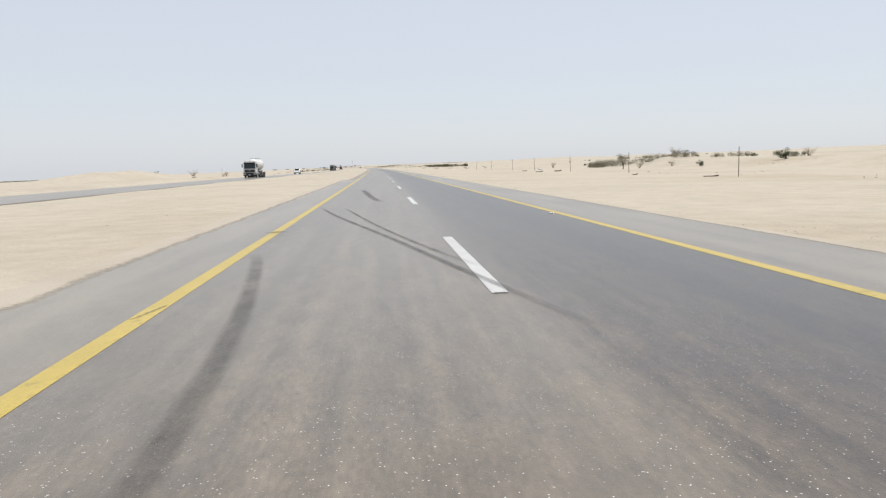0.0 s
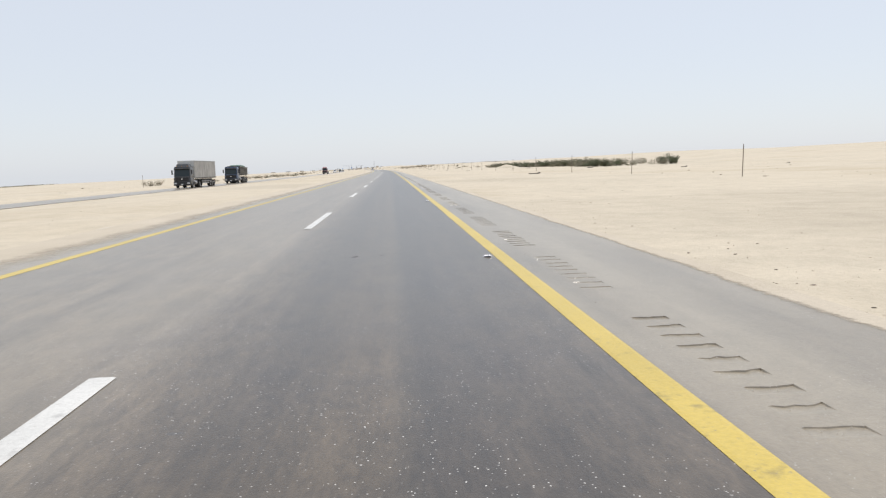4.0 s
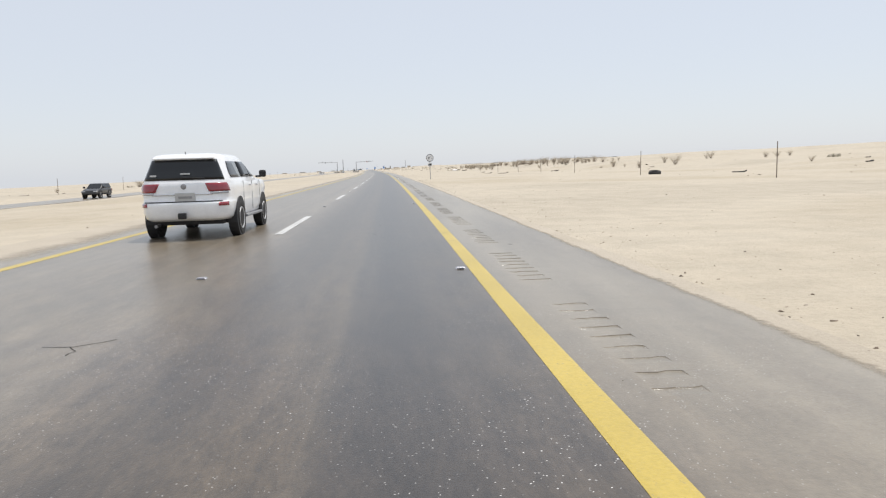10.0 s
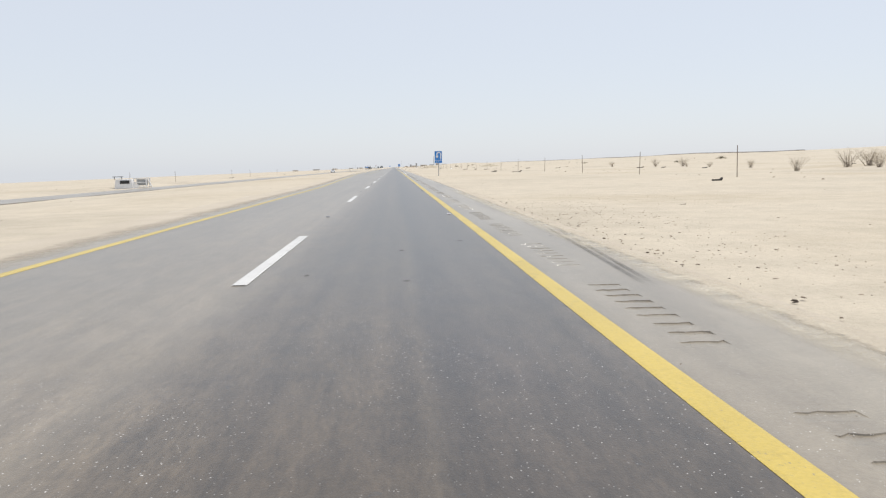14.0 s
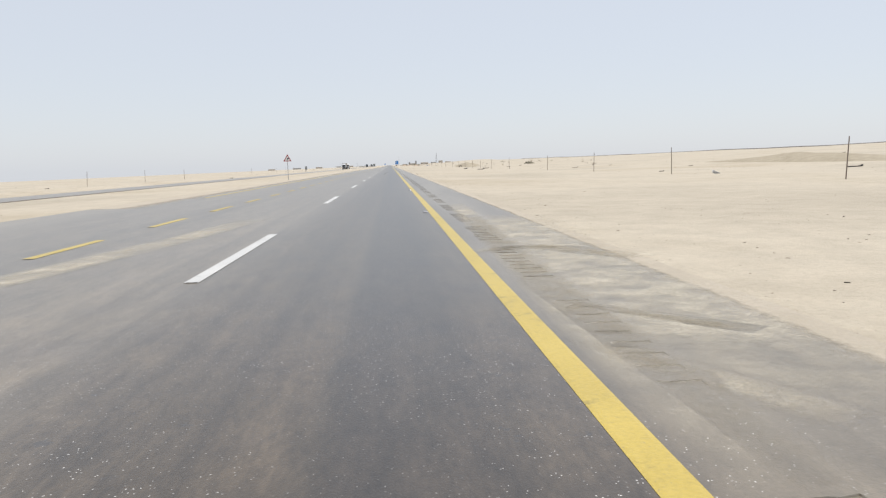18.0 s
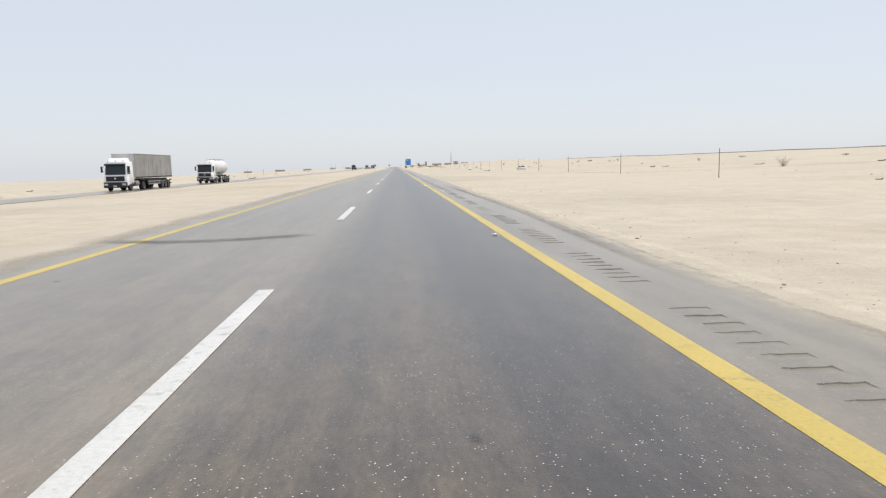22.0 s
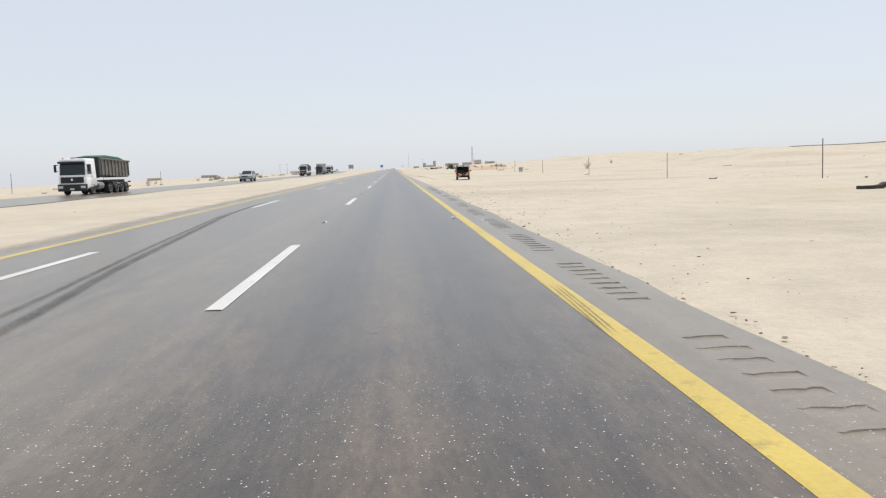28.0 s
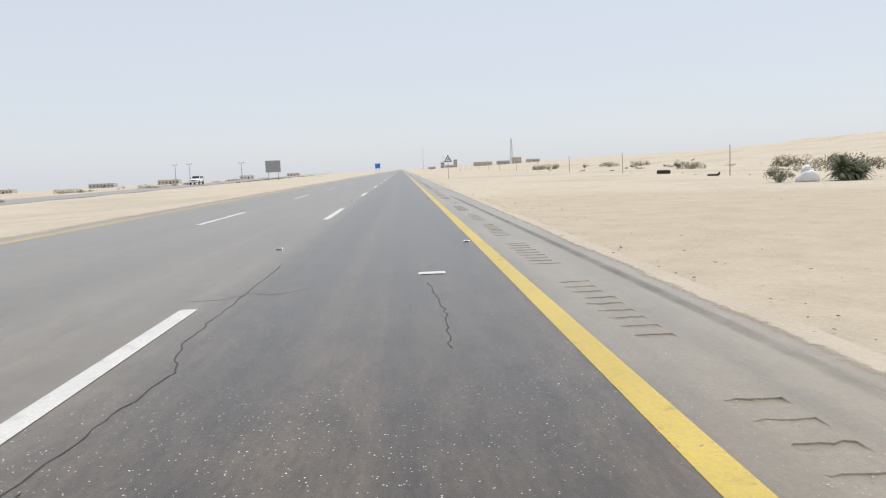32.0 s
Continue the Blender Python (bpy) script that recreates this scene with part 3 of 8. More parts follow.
def car(name, label, paint, kind="suv", rim=ALLOY, category="car", L=4.95, W=1.97, H=1.88):
    """A car whose front points along +y; the origin lies on the ground under its middle."""
    root = holder(name, label, category)
    h, w = L / 2, W / 2
    low = 0.42 if kind != "sedan" else 0.24
    belt = {"suv": 0.675, "pickup": 0.60, "sedan": 0.62}[kind] * H
    r = {"suv": 0.39, "pickup": 0.38, "sedan": 0.33}[kind]
    hood = belt - (0.06 if kind != "sedan" else 0.12)
    bm = bmesh.new()
    tail = belt if kind != "sedan" else belt - 0.02
    loft(bm, [(-h, low + .16, tail - .28, w * .86), (-h + .04, low + .05, tail - .1, w * .93), (-h + .16, low, tail, w * .965), (-h * .55, low, belt + .01, w), (0, low, belt, w),
              (h * .5, low, belt - .02, w), (h * .72, low, hood - .02, w * .985), (h * .93, low + .02, hood - .14, w * .94), (h - .04, low + .06, hood - .22, w * .89), (h, low + .14, hood - .34, w * .82)], 0.14)
    body = part("body", bm, paint, root, "", True)
    spans = {"suv": (-h + .07, h * .42, -h + .28, h * .02), "sedan": (-h + .5, h * .42, -h * .42, h * .06), "pickup": (-h * .2, h * .42, -h * .1, h * .06)}[kind]
    c = frustum_corners(w * .965, spans[0], spans[1], belt - .03, w * (.78 if kind != "sedan" else .72), spans[2], spans[3], H)
    bm = bmesh.new()
    cabin(bm, c, .11)
    part("cabin", bm, paint, root, "", True)
    bm = bmesh.new()
    pane_mesh(bm, c, "rear", .10, .90, .12, .84)
    part("rear_window", bm, TINT, root, "dark tinted rear window")
    bm = bmesh.new()
    pane_mesh(bm, c, "front", .06, .94, .10, .92)
    part("windscreen", bm, TINT, root, "dark windscreen")
    cuts = {"suv": ((.05, .33, 0), (.36, .62, 0), (.65, .93, .10)), "sedan": ((.16, .5, 0), (.54, .90, .10)), "pickup": ((.08, .46, 0), (.52, .93, .10))}[kind]
    for side in ("right", "left"):
        for a, b, sk in cuts:
            bm = bmesh.new()
            if side == "left":
                pane_mesh(bm, c, side, 1 - b, 1 - a, .12, .86, skew=-sk if sk else 0)
            else:
                pane_mesh(bm, c, side, a, b, .12, .86, skew=sk)
            part("side_window", bm, TINT, root)
    for sx in (-1, 1):
        for fy in (-.58, .58):
            bm = bmesh.new()
            lathe(bm, [(sx * (w - .06), r * 1.18), (sx * (w + .012), r * 1.18), (sx * (w + .012), r * 1.0)], 22, "x", (0, fy * h, r * 1.02))
            part("wheel_arch", bm, BLACK, root, "dark wheel arch")
            wheel(root, sx * (w - .09), fy * h, r, .25, rim)
        bm = bmesh.new()
        box(bm, (sx * (w + .13), h * .36, belt + .10), (.20, .12, .20), .04)
        box(bm, (sx * (w + .02), h * .36, belt + .04), (.12, .06, .05), .01)
        part("door_mirror", bm, BLACK if kind != "sedan" else paint, root, "black door mirror" if kind != "sedan" else "")
        bm = bmesh.new()
        box(bm, (sx * (w - .19), -h + .07, belt - .20), (.42, .16, .23), .04)
        part("tail_lamp", bm, LAMP_RED, root, "red tail lamp")
        bm = bmesh.new()
        box(bm, (sx * (w - .24), h - .07, hood - .26), (.36, .16, .16), .03)
        part("headlamp", bm, LAMP_CLEAR, root, "clear headlamp")
        for k in ((-.12, .22)):
            slab("door_handle", root, CHROME if kind == "suv" else paint, (sx * (w + .012), k * h, belt - .10), (.04, .17, .035), .012, "chrome door handle" if kind == "suv" else "")
        if kind != "sedan":
            slab("side_step", root, BLACK, (sx * (w - .03), 0, low - .02), (.16, L * .36, .06), .02, "dark side step")
        bm = bmesh.new()
        box(bm, (sx * (w - .12), -h * .58 - r - .05, .32), (.22, .02, .22), .006)
        part("mudflap", bm, BLACK, root, "black mudflap")
    slab("rear_bumper", root, paint, (0, -h - .02, low + .12), (W * .93, .20, .24), .06)
    slab("front_bumper", root, paint, (0, h - .05, low + .14), (W * .90, .18, .24), .06)
    slab("grille", root, BLACK, (0, h - .02, hood - .30), (W * .48, .08, .18), .02, "black grille")
    slab("underbody", root, BLACK, (0, 0, low + .02), (W * .82, L * .88, .18), .03)
    pl = slab("number_plate", root, PLATE, (0, -h - .035, belt - .46), (.34, .03, .17), .008, "white number plate with blurred dark bars")
    for i in range(4):
        slab("plate_bar", pl, BLACK, (-.11 + .073 * i, -h - .053, belt - .46), (.03, .008, .07), 0)
    if kind == "suv":
        slab("tailgate_trim", root, CHROME, (0, -h - .01, belt - .31), (W * .62, .05, .035), .01, "chrome tailgate trim")
        slab("tailgate_step", root, BLACK, (0, -h - .03, low + .27), (W * .78, .05, .04), .01, "black bumper top")
        bm = bmesh.new()
        lathe(bm, [(-h - .035, .075), (-h - .015, .085), (-h + .03, .085)], 20, "y", (0, 0, belt - .15))
        part("badge", bm, CHROME, root, "round chrome badge")
        slab("rear_wiper", root, BLACK, (.12, -h + .075, belt + .06), (.55, .03, .03), .008, "", Matrix.Rotation(.05, 4, "Y"))
        for sx in (-1, 1):
            slab("bumper_reflector", root, LAMP_RED, (sx * (w - .22), -h - .115, low + .26), (.20, .03, .10), .01, "red reflector")
        slab("tow_hitch", root, BLACK, (0, -h - .12, low + .06), (.18, .10, .14), .03)
        slab("roof_spoiler", root, paint, (0, -h + .25, H - .03), (W * .70, .26, .05), .02)
    if kind == "pickup":
        for sx in (-1, 1):
            slab("bed_side", root, paint, (sx * (w - .06), -h * .58, belt + .02), (.08, h * .78, .16), .03)
        slab("tailgate", root, paint, (0, -h + .09, belt + .01), (W * .9, .07, .18), .03)
        slab("bed_floor", root, BLACK, (0, -h * .58, belt + .005), (W * .84, h * .72, .03), .005, "dark bed liner")
    return root


PAINT_CREAM = worn("dusty_cream_paint", (0.58, 0.475, 0.215), (0.69, 0.58, 0.30), 1.4, 0.42, 0, 90, 0.04)
CLOTH_LILAC = worn("faded_lilac_cloth", (0.66, 0.58, 0.73), (0.77, 0.70, 0.82), 2.5, 0.9, 0, 160, 0.3)
CLOTH_DARK = worn("dark_chequered_cloth", (0.020, 0.030, 0.034), (0.055, 0.065, 0.070), 6.0, 0.9, 0, 120, 0.3)
CLOTH_PALE = plain("pale_cloth", (0.50, 0.52, 0.52), 0.9)
STALL_WOOD = worn("weathered_stall_wood", (0.085, 0.062, 0.045), (0.16, 0.12, 0.085), 5.0, 0.8)
MELON_RIND = worn("melon_rind", (0.012, 0.030, 0.012), (0.032, 0.075, 0.026), 16.0, 0.4)
MELON_FLESH = worn("melon_flesh", (0.60, 0.15, 0.14), (0.70, 0.27, 0.25), 14.0, 0.45)
MELON_WHITE = plain("melon_pith", (0.60, 0.50, 0.40), 0.5)


def draped(name, parent, mat, corner, across, down, nu, nv, sway, label, seed, slant=0.0):
    """A hanging cloth: corner, its run across and its fall, with soft folds and a ragged hem."""
    r = random.Random(seed)
    corner, across, down = Vector(corner), Vector(across), Vector(down)
    out = across.cross(down).normalized()
    folds = [(r.uniform(2, 7), r.uniform(0, 6.28), r.uniform(.4, 1)) for _ in range(4)]
    bm = bmesh.new()
    rows = []
    for j in range(nv + 1):
        v = j / nv
        row = []
        for i in range(nu + 1):
            u = i / nu
            hem = 1 - slant * u - .22 * v * (0.5 + .5 * math.sin(5.1 * u + seed)) * (u > .05)
            f = sum(a * math.sin(k * u * 3.1 + ph + v * 1.4) for k, ph, a in folds) / 3
            row.append(bm.verts.new(corner + across * u + down * (v * hem) + out * (sway * f * (.25 + .75 * v))))
        rows.append(row)
    for a, b in zip(rows, rows[1:]):
        for i in range(nu):
            bm.faces.new((a[i], a[i + 1], b[i + 1], b[i]))
    bmesh.ops.solidify(bm, geom=list(bm.faces), thickness=.008)
    return part(name, bm, mat, parent, label, True)


def melon_pickup():
    """A crew pickup used as a fruit stall: open tailgate, a wooden canopy frame over the bed, cloths tied to it."""
    root = holder("cream_pickup", "dusty cream crew pickup selling melons, cloths over its bed frame", "pickup")
    h, w, r, belt = 2.55, .86, .37, 1.06
    bm = bmesh.new()
    loft(bm, [(-.62, .44, belt - .02, w * .97), (-.58, .42, belt, w), (.3, .42, belt, w), (.95, .42, belt - .02, w), (1.25, .42, belt - .05, w * .99), (1.95, .44, belt - .10, w * .97),
              (2.35, .48, belt - .16, w * .93), (2.5, .54, belt - .24, w * .88), (h, .60, belt - .32, w * .82)], .13)
    part("body", bm, PAINT_CREAM, root, "", True)
    c = frustum_corners(w * .96, -.60, 1.22, belt - .03, w * .80, -.50, .52, 1.79)
    bm = bmesh.new()
    cabin(bm, c, .10)
    part("cabin", bm, PAINT_CREAM, root, "", True)
    bm = bmesh.new()
    pane_mesh(bm, c, "rear", .12, .88, .14, .84)
    part("rear_window", bm, TINT, root, "dark rear window")
    bm = bmesh.new()
    pane_mesh(bm, c, "front", .06, .94, .10, .92)
    part("windscreen", bm, TINT, root, "dark windscreen")
    for side in ("right", "left"):
        for a, b, sk in ((.05, .44, 0), (.50, .93, .16)):
            bm = bmesh.new()
            if side == "left":
                pane_mesh(bm, c, side, 1 - b, 1 - a, .10, .86, skew=-sk if sk else 0)
            else:
                pane_mesh(bm, c, side, a, b, .10, .86, skew=sk)
            part("side_window", bm, TINT, root, "dark side window")
    for sx in (-1, 1):
        for y0, y1 in ((-.50, .22), (.26, 1.08)):
            door = slab("door", root, PAINT_CREAM, (sx * (w - .004), (y0 + y1) / 2, .78), (.03, y1 - y0, .50), .02)
            slab("door_handle", door, BLACK, (sx * (w + .018), y0 + .12, .93), (.03, .15, .035), .01, "black door handle")
        slab("sill", root, BLACK, (sx * (w - .05), .3, .41), (.12, 1.5, .07), .02, "dark sill")
        bm = bmesh.new()
        box(bm, (sx * (w + .14), 1.02, belt + .10), (.20, .10, .20), .04)
        box(bm, (sx * (w + .02), 1.02, belt + .03), (.12, .06, .05), .01)
        part("door_mirror", bm, BLACK, root, "black door mirror")
        # bed side with a round wheel opening stands for a pressed panel
        bm = bmesh.new()
        loft(bm, [(-h, .56, belt - .06, .035), (-h + .05, .50, belt, .045), (-.70, .50, belt, .045), (-.65, .56, belt - .03, .035)], .03)
        for v in bm.verts:
            v.co.x += sx * (w - .045)
        part("bed_side", bm, PAINT_CREAM, root, "", True)
        slab("tail_lamp", root, LAMP_RED, (sx * (w - .05), -h - .012, .84), (.07, .04, .26), .012, "dark red tail lamp")
        for fy in (-1.42, 1.62):
            bm = bmesh.new()
            lathe(bm, [(sx * (w - .10), r * 1.20), (sx * (w + .012), r * 1.20), (sx * (w + .012), r * 1.02)], 22, "x", (0, fy, r * 1.04))
            part("wheel_arch", bm, BLACK, root, "dark wheel arch")
            wheel(root, sx * (w - .10), fy, r, .23, STEEL)
        slab("headlamp", root, LAMP_CLEAR, (sx * (w - .24), h - .07, .80), (.34, .14, .16), .03, "clear headlamp")
        slab("mudflap", root, BLACK, (sx * (w - .12), -1.42 - r - .06, .30), (.24, .02, .26), .006, "black mudflap")
    slab("bed_floor", root, BLACK, (0, -1.6, .61), (w * 2 - .12, 1.88, .05), .008, "dark bed liner")
    slab("bed_front", root, PAINT_CREAM, (0, -.68, .88), (w * 2 - .12, .05, .40), .01)
    gate = slab("tailgate", root, PAINT_CREAM, (0, -h - .25, .60), (w * 2 - .10, .46, .06), .02, "tailgate let down flat")
    slab("tailgate_edge", gate, STALL_WOOD, (0, -h - .485, .60), (w * 2 - .06, .03, .07), .01, "worn board along the edge")
    slab("rear_bumper", root, BLACK, (0, -h - .05, .50), (w * 1.8, .14, .12), .03, "dark rear bumper")
    slab("front_bumper", root, BLACK, (0, h - .02, .55), (w * 1.9, .20, .22), .06, "dark front bumper")
    slab("grille", root, BLACK, (0, h - .02, .78), (w * 1.0, .07, .16), .02, "black grille")
    slab("underbody", root, CHASSIS, (0, 0, .42), (w * 1.5, 4.7, .16), .03)
    pl = slab("number_plate", root, PLATE, (-.50, -h - .13, .50), (.34, .02, .15), .006, "pale number plate with dark bars")
    for i in range(4):
        slab("plate_bar", pl, BLACK, (-.61 + .073 * i, -h - .142, .50), (.03, .006, .06), 0)
    top = 1.76
    for sx in (-1, 1):
        for y in (-2.48, -.74):
            bm = bmesh.new()
            box(bm, (sx * (w - .05), y, (belt + top) / 2 - .02), (.05, .05, top - belt + .04), .006)
            part("canopy_post", bm, STALL_WOOD, root, "weathered wooden post")
        bm = bmesh.new()
        rod(bm, (sx * (w - .05), -2.46, top - .34), (sx * (w - .05), -2.16, top - .03), .020, n=6)
        part("brace", bm, STALL_WOOD, root)
        slab("canopy_rail", root, STALL_WOOD, (sx * (w - .05), -1.61, top + .02), (.05, 1.86, .05), .006)
        slab("roof_peg", root, STALL_WOOD, (sx * (w - .15), -.75 + .12 * sx, top + .10), (.05, .05, .16), .008)
    for k in range(4):
        slab("canopy_bar", root, STALL_WOOD, (0, -2.48 + .58 * k, top + .065), (w * 2 - .06, .045, .04), .006)
    draped("canopy_cloth", root, CLOTH_DARK, (-w + .04, -2.50, top + .105), (w * 2 - .08, 0, 0), (0, 1.85, -.01), 14, 10, .025, "dark chequered cloth over the frame", 3)
    draped("front_curtain", root, CLOTH_DARK, (-w + .10, -.80, top - .02), (w * 2 - .2, 0, 0), (0, 0, -.82), 12, 6, .05, "dark cloth hung behind the cab", 8)
    draped("hem_cloth", root, CLOTH_PALE, (-w + .12, -2.52, top + .02), (w * 1.3, 0, 0), (0, -.01, -.10), 10, 2, .03, "pale hem of the roof cloth", 6)
    draped("side_cloth", root, CLOTH_LILAC, (-w - .02, -2.50, top + .04), (0, 1.80, .02), (-.06, 0, -1.20), 16, 12, .10, "faded lilac cloth tied along the side", 2, .34)
    return root


MELON_ME = {}


def melon(kind):
    """A melon: whole, or a half with the cut face along +z."""
    if kind not in MELON_ME:
        bm = bmesh.new()
        n = 14
        prof = [(.15 * math.cos(math.pi * i / 8), .13 * math.sin(math.pi * i / 8) + .002) for i in range(9)] if kind == "whole" else [(0, .13), (-.05, .122), (-.10, .09), (-.135, .045), (-.145, .003)]
        lathe(bm, prof, n, "z")
        me = bpy.data.meshes.new("rind")
        bm.to_mesh(me)
        bm.free()
        me.materials.append(MELON_RIND)
        for q in me.polygons:
            q.use_smooth = True
        cut = []
        if kind == "half":
            for nm, rr, z, mt in (("pith", .126, .004, MELON_WHITE), ("flesh", .108, .010, MELON_FLESH)):
                bm = bmesh.new()
                lathe(bm, [(z - .012, rr), (z, rr * .98), (z + .002, rr * .5)], 20, "z")
                m2 = bpy.data.meshes.new(nm)
                bm.to_mesh(m2)
                bm.free()
                m2.materials.append(mt)
                cut.append((nm, m2))
        MELON_ME[kind] = (me, cut)
    return MELON_ME[kind]


def load_melons(base):
    """Whole melons heaped in the bed and cut halves shown on the tailgate."""
    r = random.Random(14)
    for layer, (z, n) in enumerate(((.76, 26), (.95, 18), (1.13, 9))):
        for i in range(n):
            cols = 5 - layer
            x = (-.56 + 1.12 * ((i % cols) + .5 * (layer % 2)) / 4.6) + r.uniform(-.03, .03)
            y = -.98 - .26 * (i // cols) + r.uniform(-.03, .03)
            k = r.uniform(.9, 1.12)
            o = holder("watermelon", "dark green whole watermelon heaped in the pickup bed", "watermelon", "watermelons in the bed")
            part("rind", melon("whole")[0], None, o)
            o.matrix_basis = base @ pose(x, y, z, r.uniform(60, 120), r.uniform(-30, 30), r.uniform(0, 360)) @ Matrix.Diagonal((k, k, k, 1))
    for x, y, z, rx, rz, k in ((-.50, -2.66, .755, 80, 14, 1.15), (-.30, -2.88, .70, 58, -4, 1.15), (.58, -2.78, .79, 86, -6, 1.35), (.40, -2.86, .675, 40, -30, .95)):
        o = holder("melon_half", "cut watermelon half showing red flesh on the tailgate", "watermelon", "cut melons on the tailgate")
        me, cut = melon("half")
        part("rind", me, None, o)
        for nm, m2 in cut:
            part(nm, m2, None, o, "red flesh" if nm == "flesh" else "pale pith")
        o.matrix_basis = base @ pose(x, y, z, 0, 0, rz) @ pose(0, 0, 0, rx, 0, 0) @ Matrix.Diagonal((k, k, k, 1))
    o = holder("watermelon", "light green watermelon lying on the tailgate", "watermelon", "watermelons in the bed")
    part("rind", melon("whole")[0], None, o)
    o.matrix_basis = base @ pose(.06, -2.74, .755, 0, 90, 0)


SHELL = ((.40, .88, .12, .18), (.46, .94, .0, .06), (.60, .975, -.04, .0), (.74, .98, -.055, .0), (.79, .98, -.045, .0), (.815, .978, .0, .0), (1.02, .985, .02, .02), (1.14, .98, .03, .10),
         (1.20, .965, .05, .26), (1.235, .95, .07, 1.0), (1.27, .935, .09, 1.32), (1.48, .862, .20, 1.86), (1.66, .80, .28, 2.28), (1.74, .765, .29, 2.44), (1.79, .72, .36, 2.58), (1.825, .62, .50, 2.76), (1.845, .42, .80, 3.0))


def wagon(name, label, paint, category="suv"):
    """A large rounded estate car built as a shell of level outlines, each as (height, half width, rear inset, front inset)."""
    root = holder(name, label, category)
    h, n = 2.475, 6.5

    def level(z):
        for p, q in zip(SHELL, SHELL[1:]):
            if z <= q[0]:
                f = max(0.0, (z - p[0]) / (q[0] - p[0]))
                w, a, b = (p[i] + (q[i] - p[i]) * f for i in (1, 2, 3))
                return w, -h + a, h - b
        return SHELL[-1][1], -h + SHELL[-1][2], h - SHELL[-1][3]

    def skin(z, th, off=0.0):
        w, y0, y1 = level(z)
        cx, sy = math.cos(th), math.sin(th)
        x = (w + off) * math.copysign(abs(cx) ** (2 / n), cx)
        y = (y0 + y1) / 2 + ((y1 - y0) / 2 + off) * math.copysign(abs(sy) ** (2 / n), sy)
        return Vector((x, y, z))

    def turn_y(z, y):
        w, y0, y1 = level(z)
        f = (y - (y0 + y1) / 2) / ((y1 - y0) / 2)
        return math.asin(math.copysign(min(1.0, abs(f)) ** (n / 2), f))

    def turn_x(z, x):
        f = min(1.0, abs(x) / level(z)[0])
        return math.acos(f ** (n / 2))

    def patch(pname, mat, z0, z1, ends, parent=None, text="", off=.010, rows=5, cols=12, thick=.03):
        """A piece that follows the shell between two heights; ends gives its two sides at a height."""
        bm = bmesh.new()
        grid = []
        for lay_ in (off, off - thick):
            for i in range(rows + 1):
                z = z0 + (z1 - z0) * i / rows
                a, b = ends(z, i / rows)
                grid.append([bm.verts.new(skin(z, a + (b - a) * j / cols, lay_)) for j in range(cols + 1)])
        m = rows + 1
        for i in range(rows):
            for j in range(cols):
                bm.faces.new((grid[i][j], grid[i][j + 1], grid[i + 1][j + 1], grid[i + 1][j]))
        for i in range(rows):
            for j in (0, cols):
                bm.faces.new((grid[i][j], grid[i + 1][j], grid[m + i + 1][j], grid[m + i][j]))
        for j in range(cols):
            for i in (0, rows):
                bm.faces.new((grid[i][j], grid[i][j + 1], grid[m + i][j + 1], grid[m + i][j]))
        bmesh.ops.recalc_face_normals(bm, faces=bm.faces)
        return part(pname, bm, mat, parent or root, text, True)

    # shell, with even steps round each outline
    rounds = [math.pi * (-1 + 2 * i / 72) for i in range(72)]
    bm = bmesh.new()
    zs = []
    for p, q in zip(SHELL, SHELL[1:]):
        zs += [p[0] + (q[0] - p[0]) * i / 2 for i in range(2)]
    zs.append(SHELL[-1][0])
    rows_ = [[bm.verts.new(skin(z, a)) for a in rounds] for z in zs]
    for p, q in zip(rows_, rows_[1:]):
        for i in range(72):
            j = (i + 1) % 72
            bm.faces.new((p[i], p[j], q[j], q[i]))
    bm.faces.new(rows_[-1])
    bm.faces.new(list(reversed(rows_[0])))
    part("body", bm, paint, root, "", True)
    low_a = -math.pi / 2
    patch("rear_window", TINT, 1.27, 1.70, lambda z, f: (low_a - math.pi / 2 + turn_x(z, .835 - .03 * f - .135 * f), low_a + math.pi / 2 - turn_x(z, .835 - .03 * f - .135 * f)), None, "dark tinted rear window")
    patch("windscreen", TINT, 1.28, 1.70, lambda z, f: (turn_x(z, .80 - .13 * f), math.pi - turn_x(z, .80 - .13 * f)), None, "dark windscreen")
    for sx in (-1, 1):
        def flip(a, b):
            return (a, b) if sx > 0 else (math.pi - b, math.pi - a)
        for y0, y1 in ((-1.92, -1.02), (-.96, -.02), (.05, None)):
            def ends(z, f, y0=y0, y1=y1):
                front = level(z)[2] - .22
                back = max(y0, level(z)[1] + .36) if y0 < -1.5 else y0
                return flip(turn_y(z, back), turn_y(z, front if y1 is None else min(y1, front)))
            patch("side_window", TINT, 1.30, 1.655, ends)
        lamp = patch("tail_lamp", LAMP_RED, 1.02, 1.20, lambda z, f: flip(-turn_x(z, .47 + .08 * (1 - f)), turn_y(z, -2.12 - .08 * f)), None, "red tail lamp that wraps round the corner", .024)
        patch("lamp_strip", LAMP_CLEAR, .97, 1.018, lambda z, f: flip(-turn_x(z, .58), turn_y(z, -2.2)), lamp, "pale lower lamp strip", .020, 2)
        patch("bumper_reflector", LAMP_RED, .71, .79, lambda z, f: flip(-turn_x(z, .74), -turn_x(z, .90)), None, "red reflector", .014, 2)
        for fy in (-1.43, 1.43):
            bm = bmesh.new()
            lathe(bm, [(sx * .80, .455), (sx * .992, .455), (sx * .992, .40)], 24, "x", (0, fy, .42))
            part("wheel_arch", bm, BLACK, root, "dark wheel arch")
            wheel(root, sx * .885, fy, .39, .25, ALLOY)
        bm = bmesh.new()
        box(bm, (sx * 1.10, .92, 1.36), (.18, .11, .18), .05)
